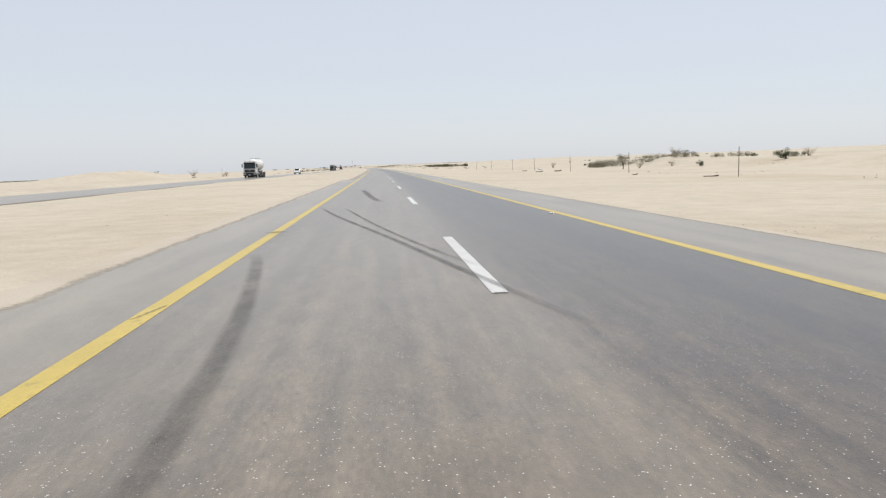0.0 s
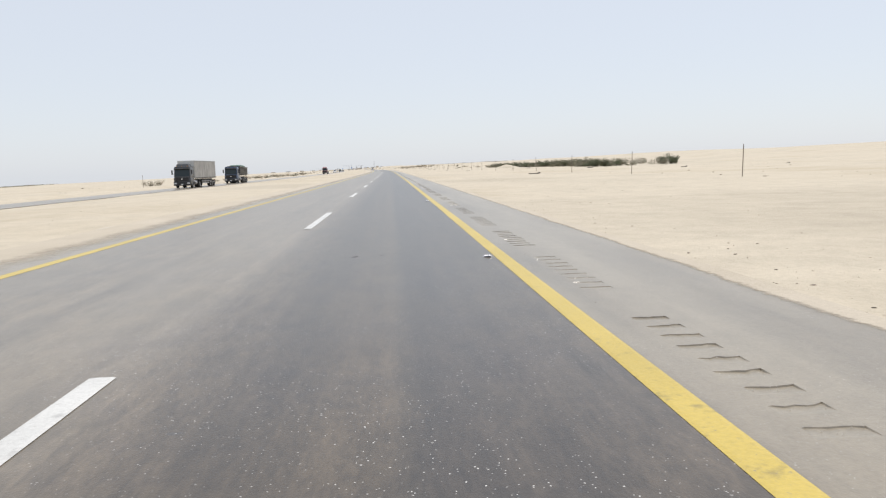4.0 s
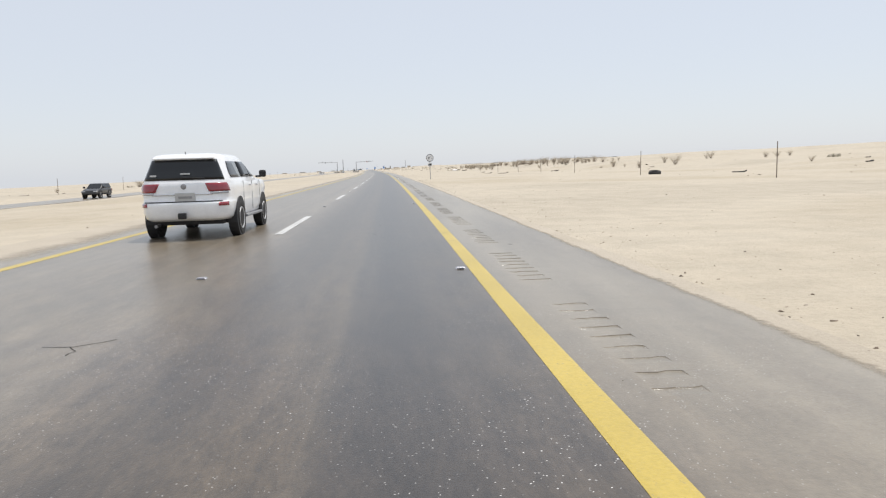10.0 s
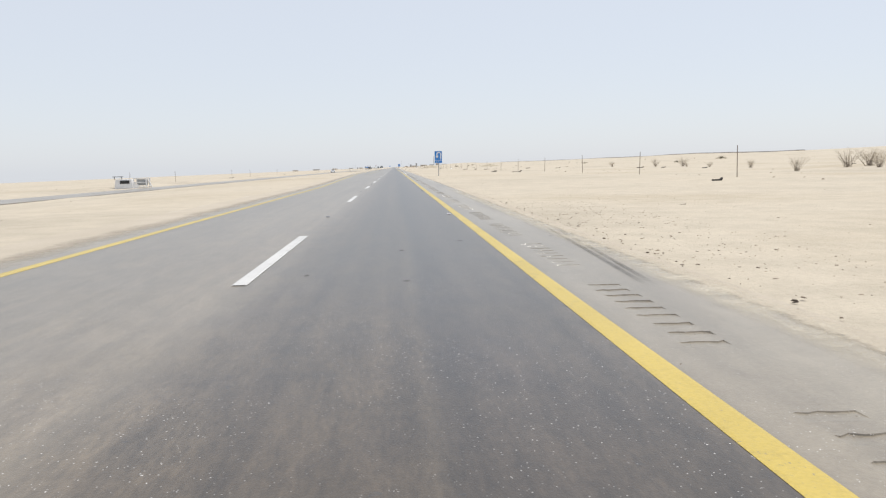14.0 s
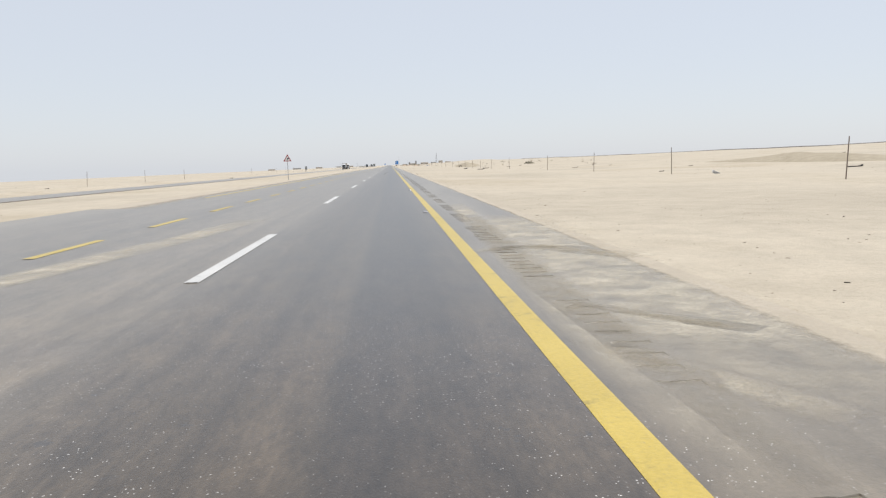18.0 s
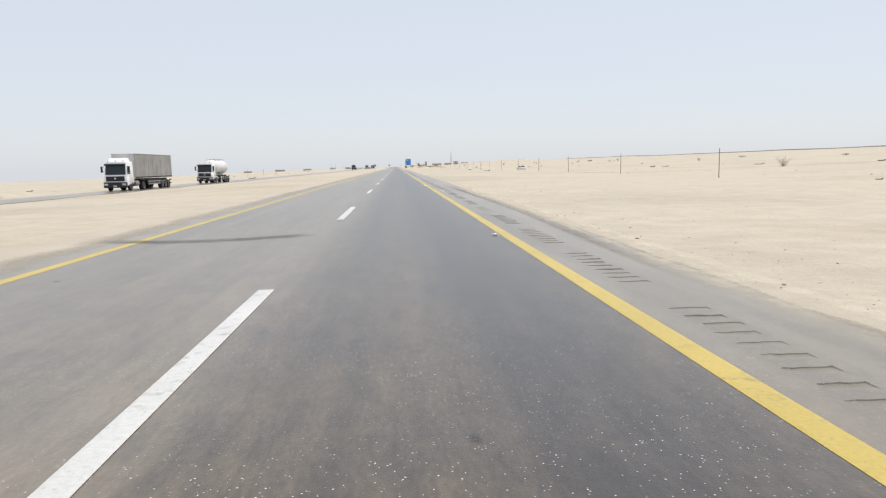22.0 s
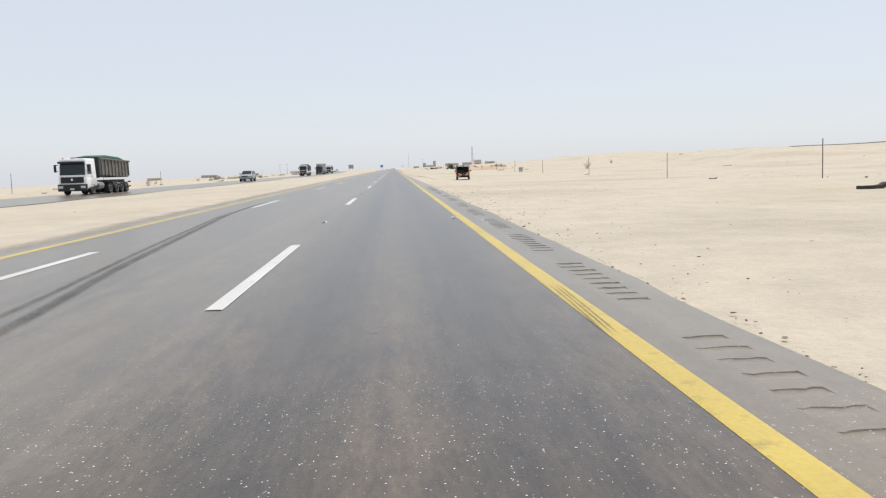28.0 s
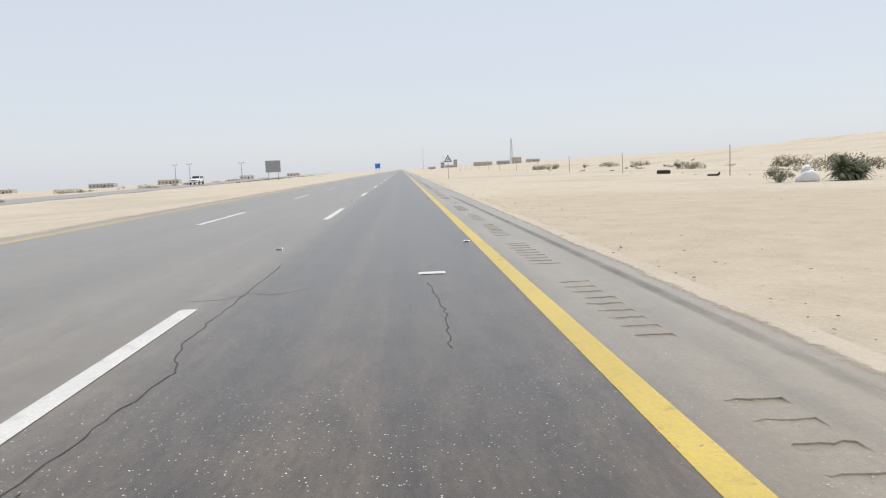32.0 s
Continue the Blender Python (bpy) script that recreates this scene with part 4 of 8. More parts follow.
        box(bm, (sx * .99, .92, 1.29), (.14, .06, .05), .01)
        part("door_mirror", bm, BLACK, root, "black door mirror")
        patch("headlamp", LAMP_CLEAR, .93, 1.12, lambda z, f: flip(turn_y(z, 2.1), turn_x(z, .55)), None, "clear headlamp", .015, 3)
        for y in (-.30, .58):
            slab("door_handle", root, CHROME, (sx * .995, y, 1.10), (.04, .17, .035), .012, "chrome door handle")
        slab("side_step", root, STEEL, (sx * .95, 0, .40), (.18, 1.9, .06), .02, "grey side step")
        slab("mudflap", root, BLACK, (sx * .87, -1.88, .37), (.24, .02, .13), .006, "black mudflap")
        for y in (-.99, .015, 1.02):
            slab("door_gap", root, STEEL, (sx * .980, y, .86), (.012, .006, .70), 0)
    patch("tailgate_trim", CHROME, .955, .978, lambda z, f: (-math.pi + turn_x(z, .62), -turn_x(z, .62)), None, "chrome tailgate trim", .018, 1)
    patch("bumper_gap", BLACK, .805, .825, lambda z, f: (-math.pi + turn_x(z, .80), -turn_x(z, .80)), None, "black gap over the bumper", .012, 1)
    patch("roof_spoiler", paint, 1.715, 1.745, lambda z, f: (-math.pi + turn_x(z, .62), -turn_x(z, .62)), None, "", .05, 2, 12, .07)
    patch("grille", BLACK, .90, 1.12, lambda z, f: (turn_x(z, .48), math.pi - turn_x(z, .48)), None, "black grille", .012, 3)
    slab("underbody", root, BLACK, (0, 0, .38), (1.5, 4.2, .16), .03)
    bm = bmesh.new()
    rod(bm, (-.62, -2.36, .30), (-.62, -1.7, .34), .035)
    part("exhaust_pipe", bm, STEEL, root)
    slab("tow_hitch", root, BLACK, (0, -2.57, .52), (.17, .10, .13), .03)
    pl = slab("number_plate", root, BULKHEAD, (.06, -2.465, .905), (.42, .03, .19), .008, "pale number plate with a plain bar")
    slab("plate_bar", pl, STEEL, (.06, -2.482, .905), (.28, .006, .05), 0)
    bm = bmesh.new()
    lathe(bm, [(-2.475, .035), (-2.462, .055), (-2.43, .06)], 18, "y", (.03, 0, 1.13))
    part("badge", bm, STEEL, root, "round chrome badge")
    slab("rear_wiper", root, BLACK, (.22, -2.415, 1.315), (.50, .03, .025), .008, "", Matrix.Rotation(.05, 4, "Y"))
    slab("window_sticker", root, PLATE, (-.60, -2.37, 1.37), (.13, .008, .035), 0, "small white sticker")
    slab("window_sticker", root, PLATE, (.06, -2.355, 1.40), (.20, .008, .03), 0, "small white sticker")
    bm = bmesh.new()
    rod(bm, (0, -1.98, 1.80), (0, -2.01, 1.87), .008)
    part("aerial", bm, BLACK, root)
    return root


def cab(root, paint, top_paint, H=3.3, roof=True):
    """A flat-fronted lorry cab with its front at y = 0, facing +y."""
    c = frustum_corners(1.2, -2.15, -.02, 1.35, 1.14, -2.1, -.28, H)
    bm = bmesh.new()
    cabin(bm, c, .10)
    part("cab", bm, top_paint, root, "", True)
    bm = bmesh.new()
    loft(bm, [(-2.15, .75, 1.5, 1.2), (-.5, .6, 1.55, 1.22), (-.08, .5, 1.55, 1.22), (0.02, .55, 1.5, 1.16)], .10)
    part("cab_base", bm, paint, root, "", True)
    bm = bmesh.new()
    pane_mesh(bm, c, "front", .05, .95, .22, .78)
    part("windscreen", bm, SCREEN, root, "dark greenish windscreen")
    for f in ("right", "left"):
        bm = bmesh.new()
        if f == "right":
            pane_mesh(bm, c, f, .48, .92, .25, .72)
        else:
            pane_mesh(bm, c, f, .08, .52, .25, .72)
        part("side_window", bm, TINT, root)
    slab("sun_visor", root, BLACK, (0, .03, 2.95 * H / 3.3), (2.2, .22, .16), .03, "dark sun visor", Matrix.Rotation(-.3, 4, "X"))
    slab("grille", root, BLACK, (0, .06, 1.33), (1.95, .08, .52), .03, "black grille")
    for k in range(3):
        slab("grille_bar", root, CHASSIS, (0, .11, 1.2 + .15 * k), (1.7, .02, .03), .005)
    slab("bumper", root, BLACK, (0, .06, .66), (2.44, .30, .60), .06, "dark bumper")
    bm = bmesh.new()
    lathe(bm, [(.09, .11), (.12, .10)], 16, "y", (0, 0, 1.36))
    part("badge", bm, CHROME, root, "round chrome badge")
    pl = slab("number_plate", root, PLATE, (0, .22, .55), (.36, .03, .16), .005)
    for sx in (-1, 1):
        slab("headlamp", root, LAMP_CLEAR, (sx * .95, .19, .72), (.42, .08, .22), .03, "clear headlamp")
        bm = bmesh.new()
        box(bm, (sx * 1.42, -.08, 2.35), (.20, .12, .66), .04)
        rod(bm, (sx * 1.18, -.15, 2.65), (sx * 1.42, -.08, 2.60), .022)
        rod(bm, (sx * 1.18, -.15, 2.1), (sx * 1.42, -.08, 2.1), .022)
        part("mirror", bm, BLACK, root, "black wing mirror")
        slab("cab_step", root, BLACK, (sx * 1.16, -.45, .55), (.16, .6, .10), .02)
        slab("door_handle", root, BLACK, (sx * 1.225, -1.15, 1.62), (.03, .2, .05), .01)
    if roof:
        bm = bmesh.new()
        box(bm, (0, -1.2, H + .18), (2.0, 1.3, .40), .08, None, (.9, .55))
        part("roof_deflector", bm, top_paint, root)
    for sx in (-.8, 0, .8):
        slab("marker_lamp", root, AMBER, (sx, -.30, H + .04), (.12, .08, .08), .02, "amber marker lamp")


def axle(root, y, r=.5, twin=True):
    for sx in (-1, 1):
        wheel(root, sx * 1.06, y, r, .30 if not twin else .46, STEEL, 8)


def lorry(name, label, paint, top, kind, group="", H=3.2):
    """A tractor with its load; the front lies at y = 0, facing +y."""
    root = holder(name, label, "truck", group)
    cab(root, paint, top, H, kind in ("curtain", "flat"))
    bm = bmesh.new()
    for sx in (-.45, .45):
        box(bm, (sx, -4.0, .95), (.12, 5.6, .28), .02)
    box(bm, (0, -4.6, 1.15), (1.0, .9, .12), .02)
    part("tractor_frame", bm, CHASSIS, root, "dirty dark chassis")
    for sx in (-1, 1):
        bm = bmesh.new()
        lathe(bm, [(-3.4, .30), (-3.36, .33), (-2.44, .33), (-2.4, .30)], 16, "y", (sx * 1.0, 0, .78))
        part("fuel_tank", bm, STEEL, root, "dull metal fuel tank")
        slab("mudguard", root, BLACK, (sx * 1.06, -4.9, 1.12), (.5, 1.3, .06), .02)
    axle(root, -1.25, .5, False)
    axle(root, -4.9)
    z = 1.35
    ends = {"tipper": -10.4, "curtain": -15.4, "flat": -13.6, "tank": -12.0, "rack": -11.6}[kind]
    for k in range(3 if kind != "rack" else 2):
        axle(root, ends + 1.4 + 1.28 * k)
    bm = bmesh.new()
    for sx in (-.5, .5):
        box(bm, (sx, (ends - 3.6) / 2, 1.1), (.14, -ends - 3.6, .30), .02)
    for k in range(6):
        box(bm, (0, -4 + (ends + 4.4) * k / 5, 1.12), (1.0, .12, .2), 0)
    part("trailer_frame", bm, CHASSIS, root, "dirty dark trailer frame")
    for sx in (-1, 1):
        slab("landing_leg", root, CHASSIS, (sx * .8, -6.3, .75), (.14, .14, .8), .01)
        slab("tail_lamp", root, LAMP_RED, (sx * 1.0, ends - .02, 1.0), (.3, .06, .14), .01, "red tail lamp")
        bm = bmesh.new()
        for k in (0.62, .9):
            box(bm, (sx * 1.2, (ends - 5) / 2 + .3, k), (.04, (-ends - 9.0), .12), .01)
        for k in range(3):
            box(bm, (sx * 1.17, -6.9 + (ends + 11.4) * k / 2.2, .8), (.05, .08, .6), 0)
        part("side_guard", bm, STEEL, root)
    slab("rear_bar", root, CHASSIS, (0, ends + .1, .55), (2.3, .1, .14), .02)
    if kind == "curtain":
        bm = bmesh.new()
        box(bm, (0, (ends - 2.5) / 2, 2.72), (2.5, -ends - 2.5, 2.60), .05)
        part("trailer_body", bm, TARP, root, "weathered grey trailer sides")
        for k in range(10):
            for sx in (-1, 1):
                slab("side_post", root, TARP, (sx * 1.255, -2.7 + (ends + 2.8) * k / 9, 2.7), (.02, .06, 2.5), .005)
        slab("front_panel", root, BULKHEAD, (0, -2.46, 2.75), (2.44, .06, 2.66), .02)
        slab("top_rail", root, STEEL, (0, (ends - 2.5) / 2, 4.04), (2.54, -ends - 2.4, .08), .02)
        # dark slabs that fill the space under the trailer
        for sx in (-1, 1):
            slab("under_fill", root, CHASSIS, (sx * 1.12, -8.6, .95), (.10, 4.2, .62), .03, "dark slab filling the space under the trailer")
            slab("bottom_rail", root, CHASSIS, (sx * 1.25, (ends - 2.5) / 2, 1.42), (.06, -ends - 2.5, .16), .01)
    if kind == "tipper":
        prof = [(-3.0, 1.7), (-2.9, 3.25), (ends + .2, 3.0), (ends + .5, 1.45)]
        bm = bmesh.new()
        sides = []
        for sx in (-1.2, 1.2):
            sides.append([bm.verts.new((sx, y, zz)) for y, zz in prof])
        bm.faces.new(sides[0])
        bm.faces.new(list(reversed(sides[1])))
        for i in range(4):
            j = (i + 1) % 4
            bm.faces.new((sides[0][j], sides[0][i], sides[1][i], sides[1][j]))
        bmesh.ops.recalc_face_normals(bm, faces=bm.faces)
        bmesh.ops.bevel(bm, geom=list(bm.edges), offset=.05, segments=2, affect="EDGES")
        part("tipper_body", bm, TIPPER, root, "worn grey tipper body")
        for k in range(9):
            y = -3.3 + (ends + 3.9) * k / 8
            top = 3.2 - .2 * k / 8
            for sx in (-1, 1):
                slab("rib", root, TIPPER, (sx * 1.24, y, (1.6 + top) / 2), (.12, .14, top - 1.6), .02)
        for sx in (-1, 1):
            slab("top_rail", root, TIPPER, (sx * 1.24, (ends - 2.9) / 2 + .1, 3.12), (.14, -ends - 3.1, .14), .03, "", Matrix.Rotation(.03, 4, "X"))
        bm = bmesh.new()
        loft(bm, [(-3.0, 3.1, 3.34, 1.0), (-5.0, 3.05, 3.55, 1.14), (-8.0, 3.0, 3.42, 1.14), (ends + .6, 2.95, 3.12, 1.0)], .2)
        part("load_cover", bm, TARP_GREEN, root, "green cover over the load", True)
        slab("bulkhead", root, BLACK, (0, -2.75, 2.4), (2.4, .12, 1.9), .04, "dark bulkhead")
    if kind == "flat":
        slab("deck", root, CHASSIS, (0, (ends - 3.2) / 2, 1.36), (2.5, -ends - 3.2, .16), .02, "bare dark flat deck")
        for k in range(9):
            for sx in (-1, 1):
                slab("stake_pocket", root, BLACK, (sx * 1.27, -3.6 + (ends + 4) * k / 8, 1.34), (.05, .12, .18), .005)
        slab("headboard", root, CHASSIS, (0, -3.25, 1.75), (2.4, .08, .7), .02)
    if kind == "tank":
        bm = bmesh.new()
        lathe(bm, [(-2.9, .5), (-3.2, .98), (-4.2, 1.2), (-6.0, 1.12), (-7.2, .95), (-8.2, 1.02), (-10.0, 1.2), (-11.0, 1.1), (-11.6, .7), (-11.75, .3)], 28, "y", (0, 0, 2.55))
        part("tank", bm, TANK_WHITE, root, "white bulk tank with a waist", True)
        bm = bmesh.new()
        for y in (-5.2, -9.6):
            lathe(bm, [(1.0, .62), (1.35, .56), (2.3, .16), (2.35, .1)][::-1], 16, "z", (0, y, 0))
        part("hopper", bm, TANK_WHITE, root, "white cone hopper")
        for y in (-4.2, -6.6, -9.9):
            bm = bmesh.new()
            lathe(bm, [(3.66, .24), (3.80, .24), (3.84, .18)], 14, "z", (0, y, 0))
            part("manhole", bm, STEEL, root)
        bm = bmesh.new()
        for sx in (-.5, .5):
            rod(bm, (sx, -3.8, 3.85), (sx, -10.6, 3.85), .025)
            for k in range(5):
                rod(bm, (sx, -3.8 - 1.7 * k, 3.6), (sx, -3.8 - 1.7 * k, 3.85), .02)
        part("walkway_rail", bm, STEEL, root)
    if kind == "rack":
        slab("deck", root, CHASSIS, (0, (ends - 3.4) / 2, 1.2), (2.5, -ends - 3.4, .2), .02, "low dark deck")
        bm = bmesh.new()
        for sx in (-1.05, -.55, -.1):
            for k in range(6):
                y = -5.2 - .62 * k
                rod(bm, (sx - .25 * (sx < -1), y, 1.3), (sx + .1, y, 3.55), .045, n=6)
            for zz in (1.7, 2.35, 3.0, 3.5):
                rod(bm, (sx - .1, -5.2, zz), (sx - .1, -8.3, zz), .04, n=6)
        for k in range(6):
            rod(bm, (-.95, -5.2 - .62 * k, 3.5), (.9, -5.2 - .62 * k, 1.3), .04, n=6)
        part("glass_rack", bm, TANK_WHITE, root, "white steel glass rack")
        slab("crate", root, CHASSIS, (0, ends + 1.0, 1.75), (2.2, 1.6, .8), .04, "dark crate")
    return root


# oncoming carriageway runs the other way; lanes at -24 and -28
def oncoming(ob, s, lat=-26.0, turn=180.0):
    ob.matrix_basis = spot(lat + part_ways(s), s, opp_z(s) + 0.004, turn)
    return ob


def near_side(ob, s, lat):
    ob.matrix_basis = spot(lat, s, 0.004, 0)
    return ob


near_side(wagon("white_suv", "clean white four-wheel-drive car in the next lane", PAINT_WHITE), 974.0, -1.85)
STALL = spot(11.5, 2845.5, land(11.5, 2845.5) - .012, -6) @ Matrix.Diagonal((1.06, 1.06, 1.06, 1))
melon_pickup().matrix_basis = STALL
load_melons(STALL)
oncoming(car("white_pickup", "white pickup on the opposite carriageway", PAINT_WHITE, "pickup", STEEL, L=5.2, W=1.85, H=1.80), 231)
oncoming(car("white_pickup", "white crew pickup driving on the opposite carriageway", PAINT_WHITE, "pickup", STEEL, L=5.2, W=1.85, H=1.80), 761 + 97)
oncoming(car("dark_pickup", "dark pickup on the opposite carriageway", PAINT_DARK, "pickup", STEEL, L=5.2, W=1.85, H=1.80), 859 + 130)
oncoming(car("dark_suv", "dark green four-wheel-drive car on the opposite carriageway", PAINT_DARK, "suv", L=3.9, W=1.65, H=1.5), 956 + 76, -24.6)
oncoming(car("white_sedan", "white saloon car on the opposite carriageway", PAINT_WHITE, "sedan", ALLOY, L=4.88, W=1.84, H=1.45), 1699.8)
oncoming(car("white_pickup", "white pickup following lorries on the opposite carriageway", PAINT_WHITE, "pickup", STEEL, L=5.2, W=1.85, H=1.80), 2885)
oncoming(car("grey_suv", "grey family car beside the sandy median", PAINT_SILVER, "suv", L=5.1, W=2.0, H=1.85), 2641 + 232, -23.6)
oncoming(car("white_suv", "white four-wheel-drive car raising dust", PAINT_WHITE, "suv"), 3148.6 + 158)
oncoming(lorry("tank_truck", "white articulated truck with a bulk cement tank", PAINT_DUSTY, PAINT_DUSTY, "tank"), 134)
oncoming(lorry("curtain_truck", "dark articulated truck with a grey box trailer", PAINT_DARK, PAINT_DARK, "curtain"), 284 + 203)
oncoming(lorry("tipper_truck", "dark tipper truck in a line of lorries", PAINT_BLUE, PAINT_BLUE, "tipper"), 284 + 236)
oncoming(lorry("flatbed_truck", "maroon articulated truck with an empty flat deck", PAINT_RED, PAINT_ROSE, "flat"), 751)
oncoming(lorry("rack_truck", "blue low-loader carrying a white glass rack", PAINT_BLUE, PAINT_SKY, "rack"), 2339 + 278)
oncoming(lorry("curtain_truck", "white articulated truck with a worn grey box trailer", PAINT_WHITE, PAINT_WHITE, "curtain"), 2139 + 79)
oncoming(lorry("tank_truck", "white articulated truck with a white bulk tank", PAINT_WHITE, PAINT_WHITE, "tank"), 2254)
oncoming(lorry("tipper_truck", "white tipper truck with a green cover over its load", PAINT_WHITE, PAINT_WHITE, "tipper"), 2810.6)
oncoming(lorry("tipper_truck", "dusty white tipper truck with a ribbed grey body", PAINT_DUSTY, PAINT_DUSTY, "tipper"), 2969)
oncoming(lorry("curtain_truck", "dark blue articulated truck with a grey tarpaulin trailer", PAINT_BLUE, PAINT_BLUE, "curtain", H=3.1), 3022)
oncoming(lorry("tipper_truck", "white truck with a green cover beyond the median", PAINT_WHITE, PAINT_WHITE, "tipper"), 3079)

# ---- road furniture ----
GALV = worn("galvanised_steel", (0.30, 0.31, 0.32), (0.40, 0.41, 0.42), 2.0, 0.5, 0.6)
# rust brown, made paler to imitate haze and glare over the posts
RUST = worn("rusty_post", (0.17, 0.135, 0.11), (0.25, 0.20, 0.165), 3.0, 0.85)
SIGN_BLUE = worn("sign_blue", (0.010, 0.21, 0.66), (0.013, 0.25, 0.74), 0.8, 0.45, 0, 40, 0.05)
SIGN_WHITE = worn("sign_white", (0.80, 0.81, 0.82), (0.88, 0.89, 0.90), 1.5, 0.5, 0, 40, 0.05)
SIGN_RED = plain("sign_red", (0.42, 0.03, 0.03), 0.5)
SIGN_GREEN = plain("sign_green", (0.02, 0.22, 0.08), 0.5)
SIGN_YELLOW = plain("sign_yellow", (0.72, 0.38, 0.01), 0.5)
SIGN_TAN = plain("faded_yellow", (0.62, 0.46, 0.24), 0.6)
SIGN_BLACK = plain("sign_black", (0.02, 0.02, 0.022), 0.55)
CONCRETE = worn("concrete", (0.42, 0.39, 0.35), (0.54, 0.50, 0.45), 1.4, 0.9)
DARK_SCRAP = worn("dark_scrap", (0.02, 0.02, 0.02), (0.055, 0.05, 0.045), 3.0, 0.85)
PALE_SCRAP = worn("pale_scrap", (0.68, 0.68, 0.68), (0.82, 0.82, 0.82), 2.0, 0.7)


def words(body, size, mat, parent, x, z, y=-0.03, align="LEFT", name="lettering"):
    """Writing that faces -y, as thin solid letters."""
    cu = bpy.data.curves.new(name, "FONT")
    cu.body, cu.size, cu.align_x, cu.extrude, cu.resolution_u = body, size, align, 0.003, 2
    tmp = new("tmp", cu)
    bpy.context.view_layer.update()
    me = bpy.data.meshes.new_from_object(tmp)
    bpy.data.objects.remove(tmp)
    me.materials.clear()
    me.materials.append(mat)
    ob = part(name, me, None, parent)
    ob.matrix_basis = pose(x, y, z, 90, 0, 0)
    return ob


def flat_shape(bm, pts, y0, y1):
    """A plate with outline pts (x, z) between y0 and y1."""
    a = [bm.verts.new((x, y0, z)) for x, z in pts]
    b = [bm.verts.new((x, y1, z)) for x, z in pts]
    n = len(pts)
    bm.faces.new(a)
    bm.faces.new(list(reversed(b)))
    for i in range(n):
        j = (i + 1) % n
        bm.faces.new((a[j], a[i], b[i], b[j]))
    bmesh.ops.recalc_face_normals(bm, faces=bm.faces)


def round_rect(x0, x1, z0, z1, r, n=4):
    pts = []
    for cx, cz, a0 in ((x1 - r, z1 - r, 0), (x0 + r, z1 - r, 90), (x0 + r, z0 + r, 180), (x1 - r, z0 + r, 270)):
        for i in range(n + 1):
            a = radians(a0 + 90 * i / n)
            pts.append((cx + r * math.cos(a), cz + r * math.sin(a)))
    return pts


def disc_pts(x, z, r, n=28):
    return [(x + r * math.cos(2 * math.pi * i / n), z + r * math.sin(2 * math.pi * i / n)) for i in range(n)]


def plate(name, parent, mat, pts, y0, y1, label=""):
    bm = bmesh.new()
    flat_shape(bm, pts, y0, y1)
    return part(name, bm, mat, parent, label)


def pole(parent, x, z1, r=0.04, name="post", mat=GALV, z0=-0.3, y=0.03):
    bm = bmesh.new()
    rod(bm, (x, y, z0), (x, y, z1), r, r * 0.95, 10)
    return part(name, bm, mat, parent)


def uturn_arrow(parent, x, z, h, mat, y):
    """A hooked arrow."""
    bm = bmesh.new()
    w = h * 0.13
    flat_shape(bm, [(x + .22 * h, z - .5 * h), (x + .22 * h + w, z - .5 * h), (x + .22 * h + w, z + .2 * h), (x + .22 * h, z + .2 * h)], y, y + .004)
    ring_o = [(x + .035 * h + (.315 * h) * math.cos(radians(a)), z + .18 * h + .315 * h * math.sin(radians(a))) for a in range(0, 181, 15)]
    ring_i = [(x + .035 * h + (.185 * h) * math.cos(radians(a)), z + .18 * h + .185 * h * math.sin(radians(a))) for a in range(180, -1, -15)]
    flat_shape(bm, ring_o + ring_i, y - .001, y + .003)
    flat_shape(bm, [(x - .28 * h, z + .2 * h), (x - .28 * h, z - .05 * h), (x - .15 * h, z - .05 * h), (x - .15 * h, z + .2 * h)], y - .002, y + .002)
    flat_shape(bm, [(x - .42 * h, z - .03 * h), (x - .215 * h, z - .38 * h), (x - .01 * h, z - .03 * h)], y - .003, y + .001)
    return part("arrow", bm, mat, parent, "white hooked arrow")


AR_YANBU = "\uFECA\uFE92\uFEE8\uFEF3"
AR_BAHR = "\uFEAE\uFEA4\uFE92\uFEDF\uFE8D"
AR_NAKHL = "\uFEDE\uFEA8\uFEE8\uFEDF\uFE8D"
AR_EIS = "\uFEBA\uFEF4\uFECC\uFEDF\uFE8D"
AR_EXIT = "\uFE9D\uFEAE\uFEA8\uFEE3"
AR_KM = "\uFEE2\uFEDB"
AR_METRE = "\uFEE1"


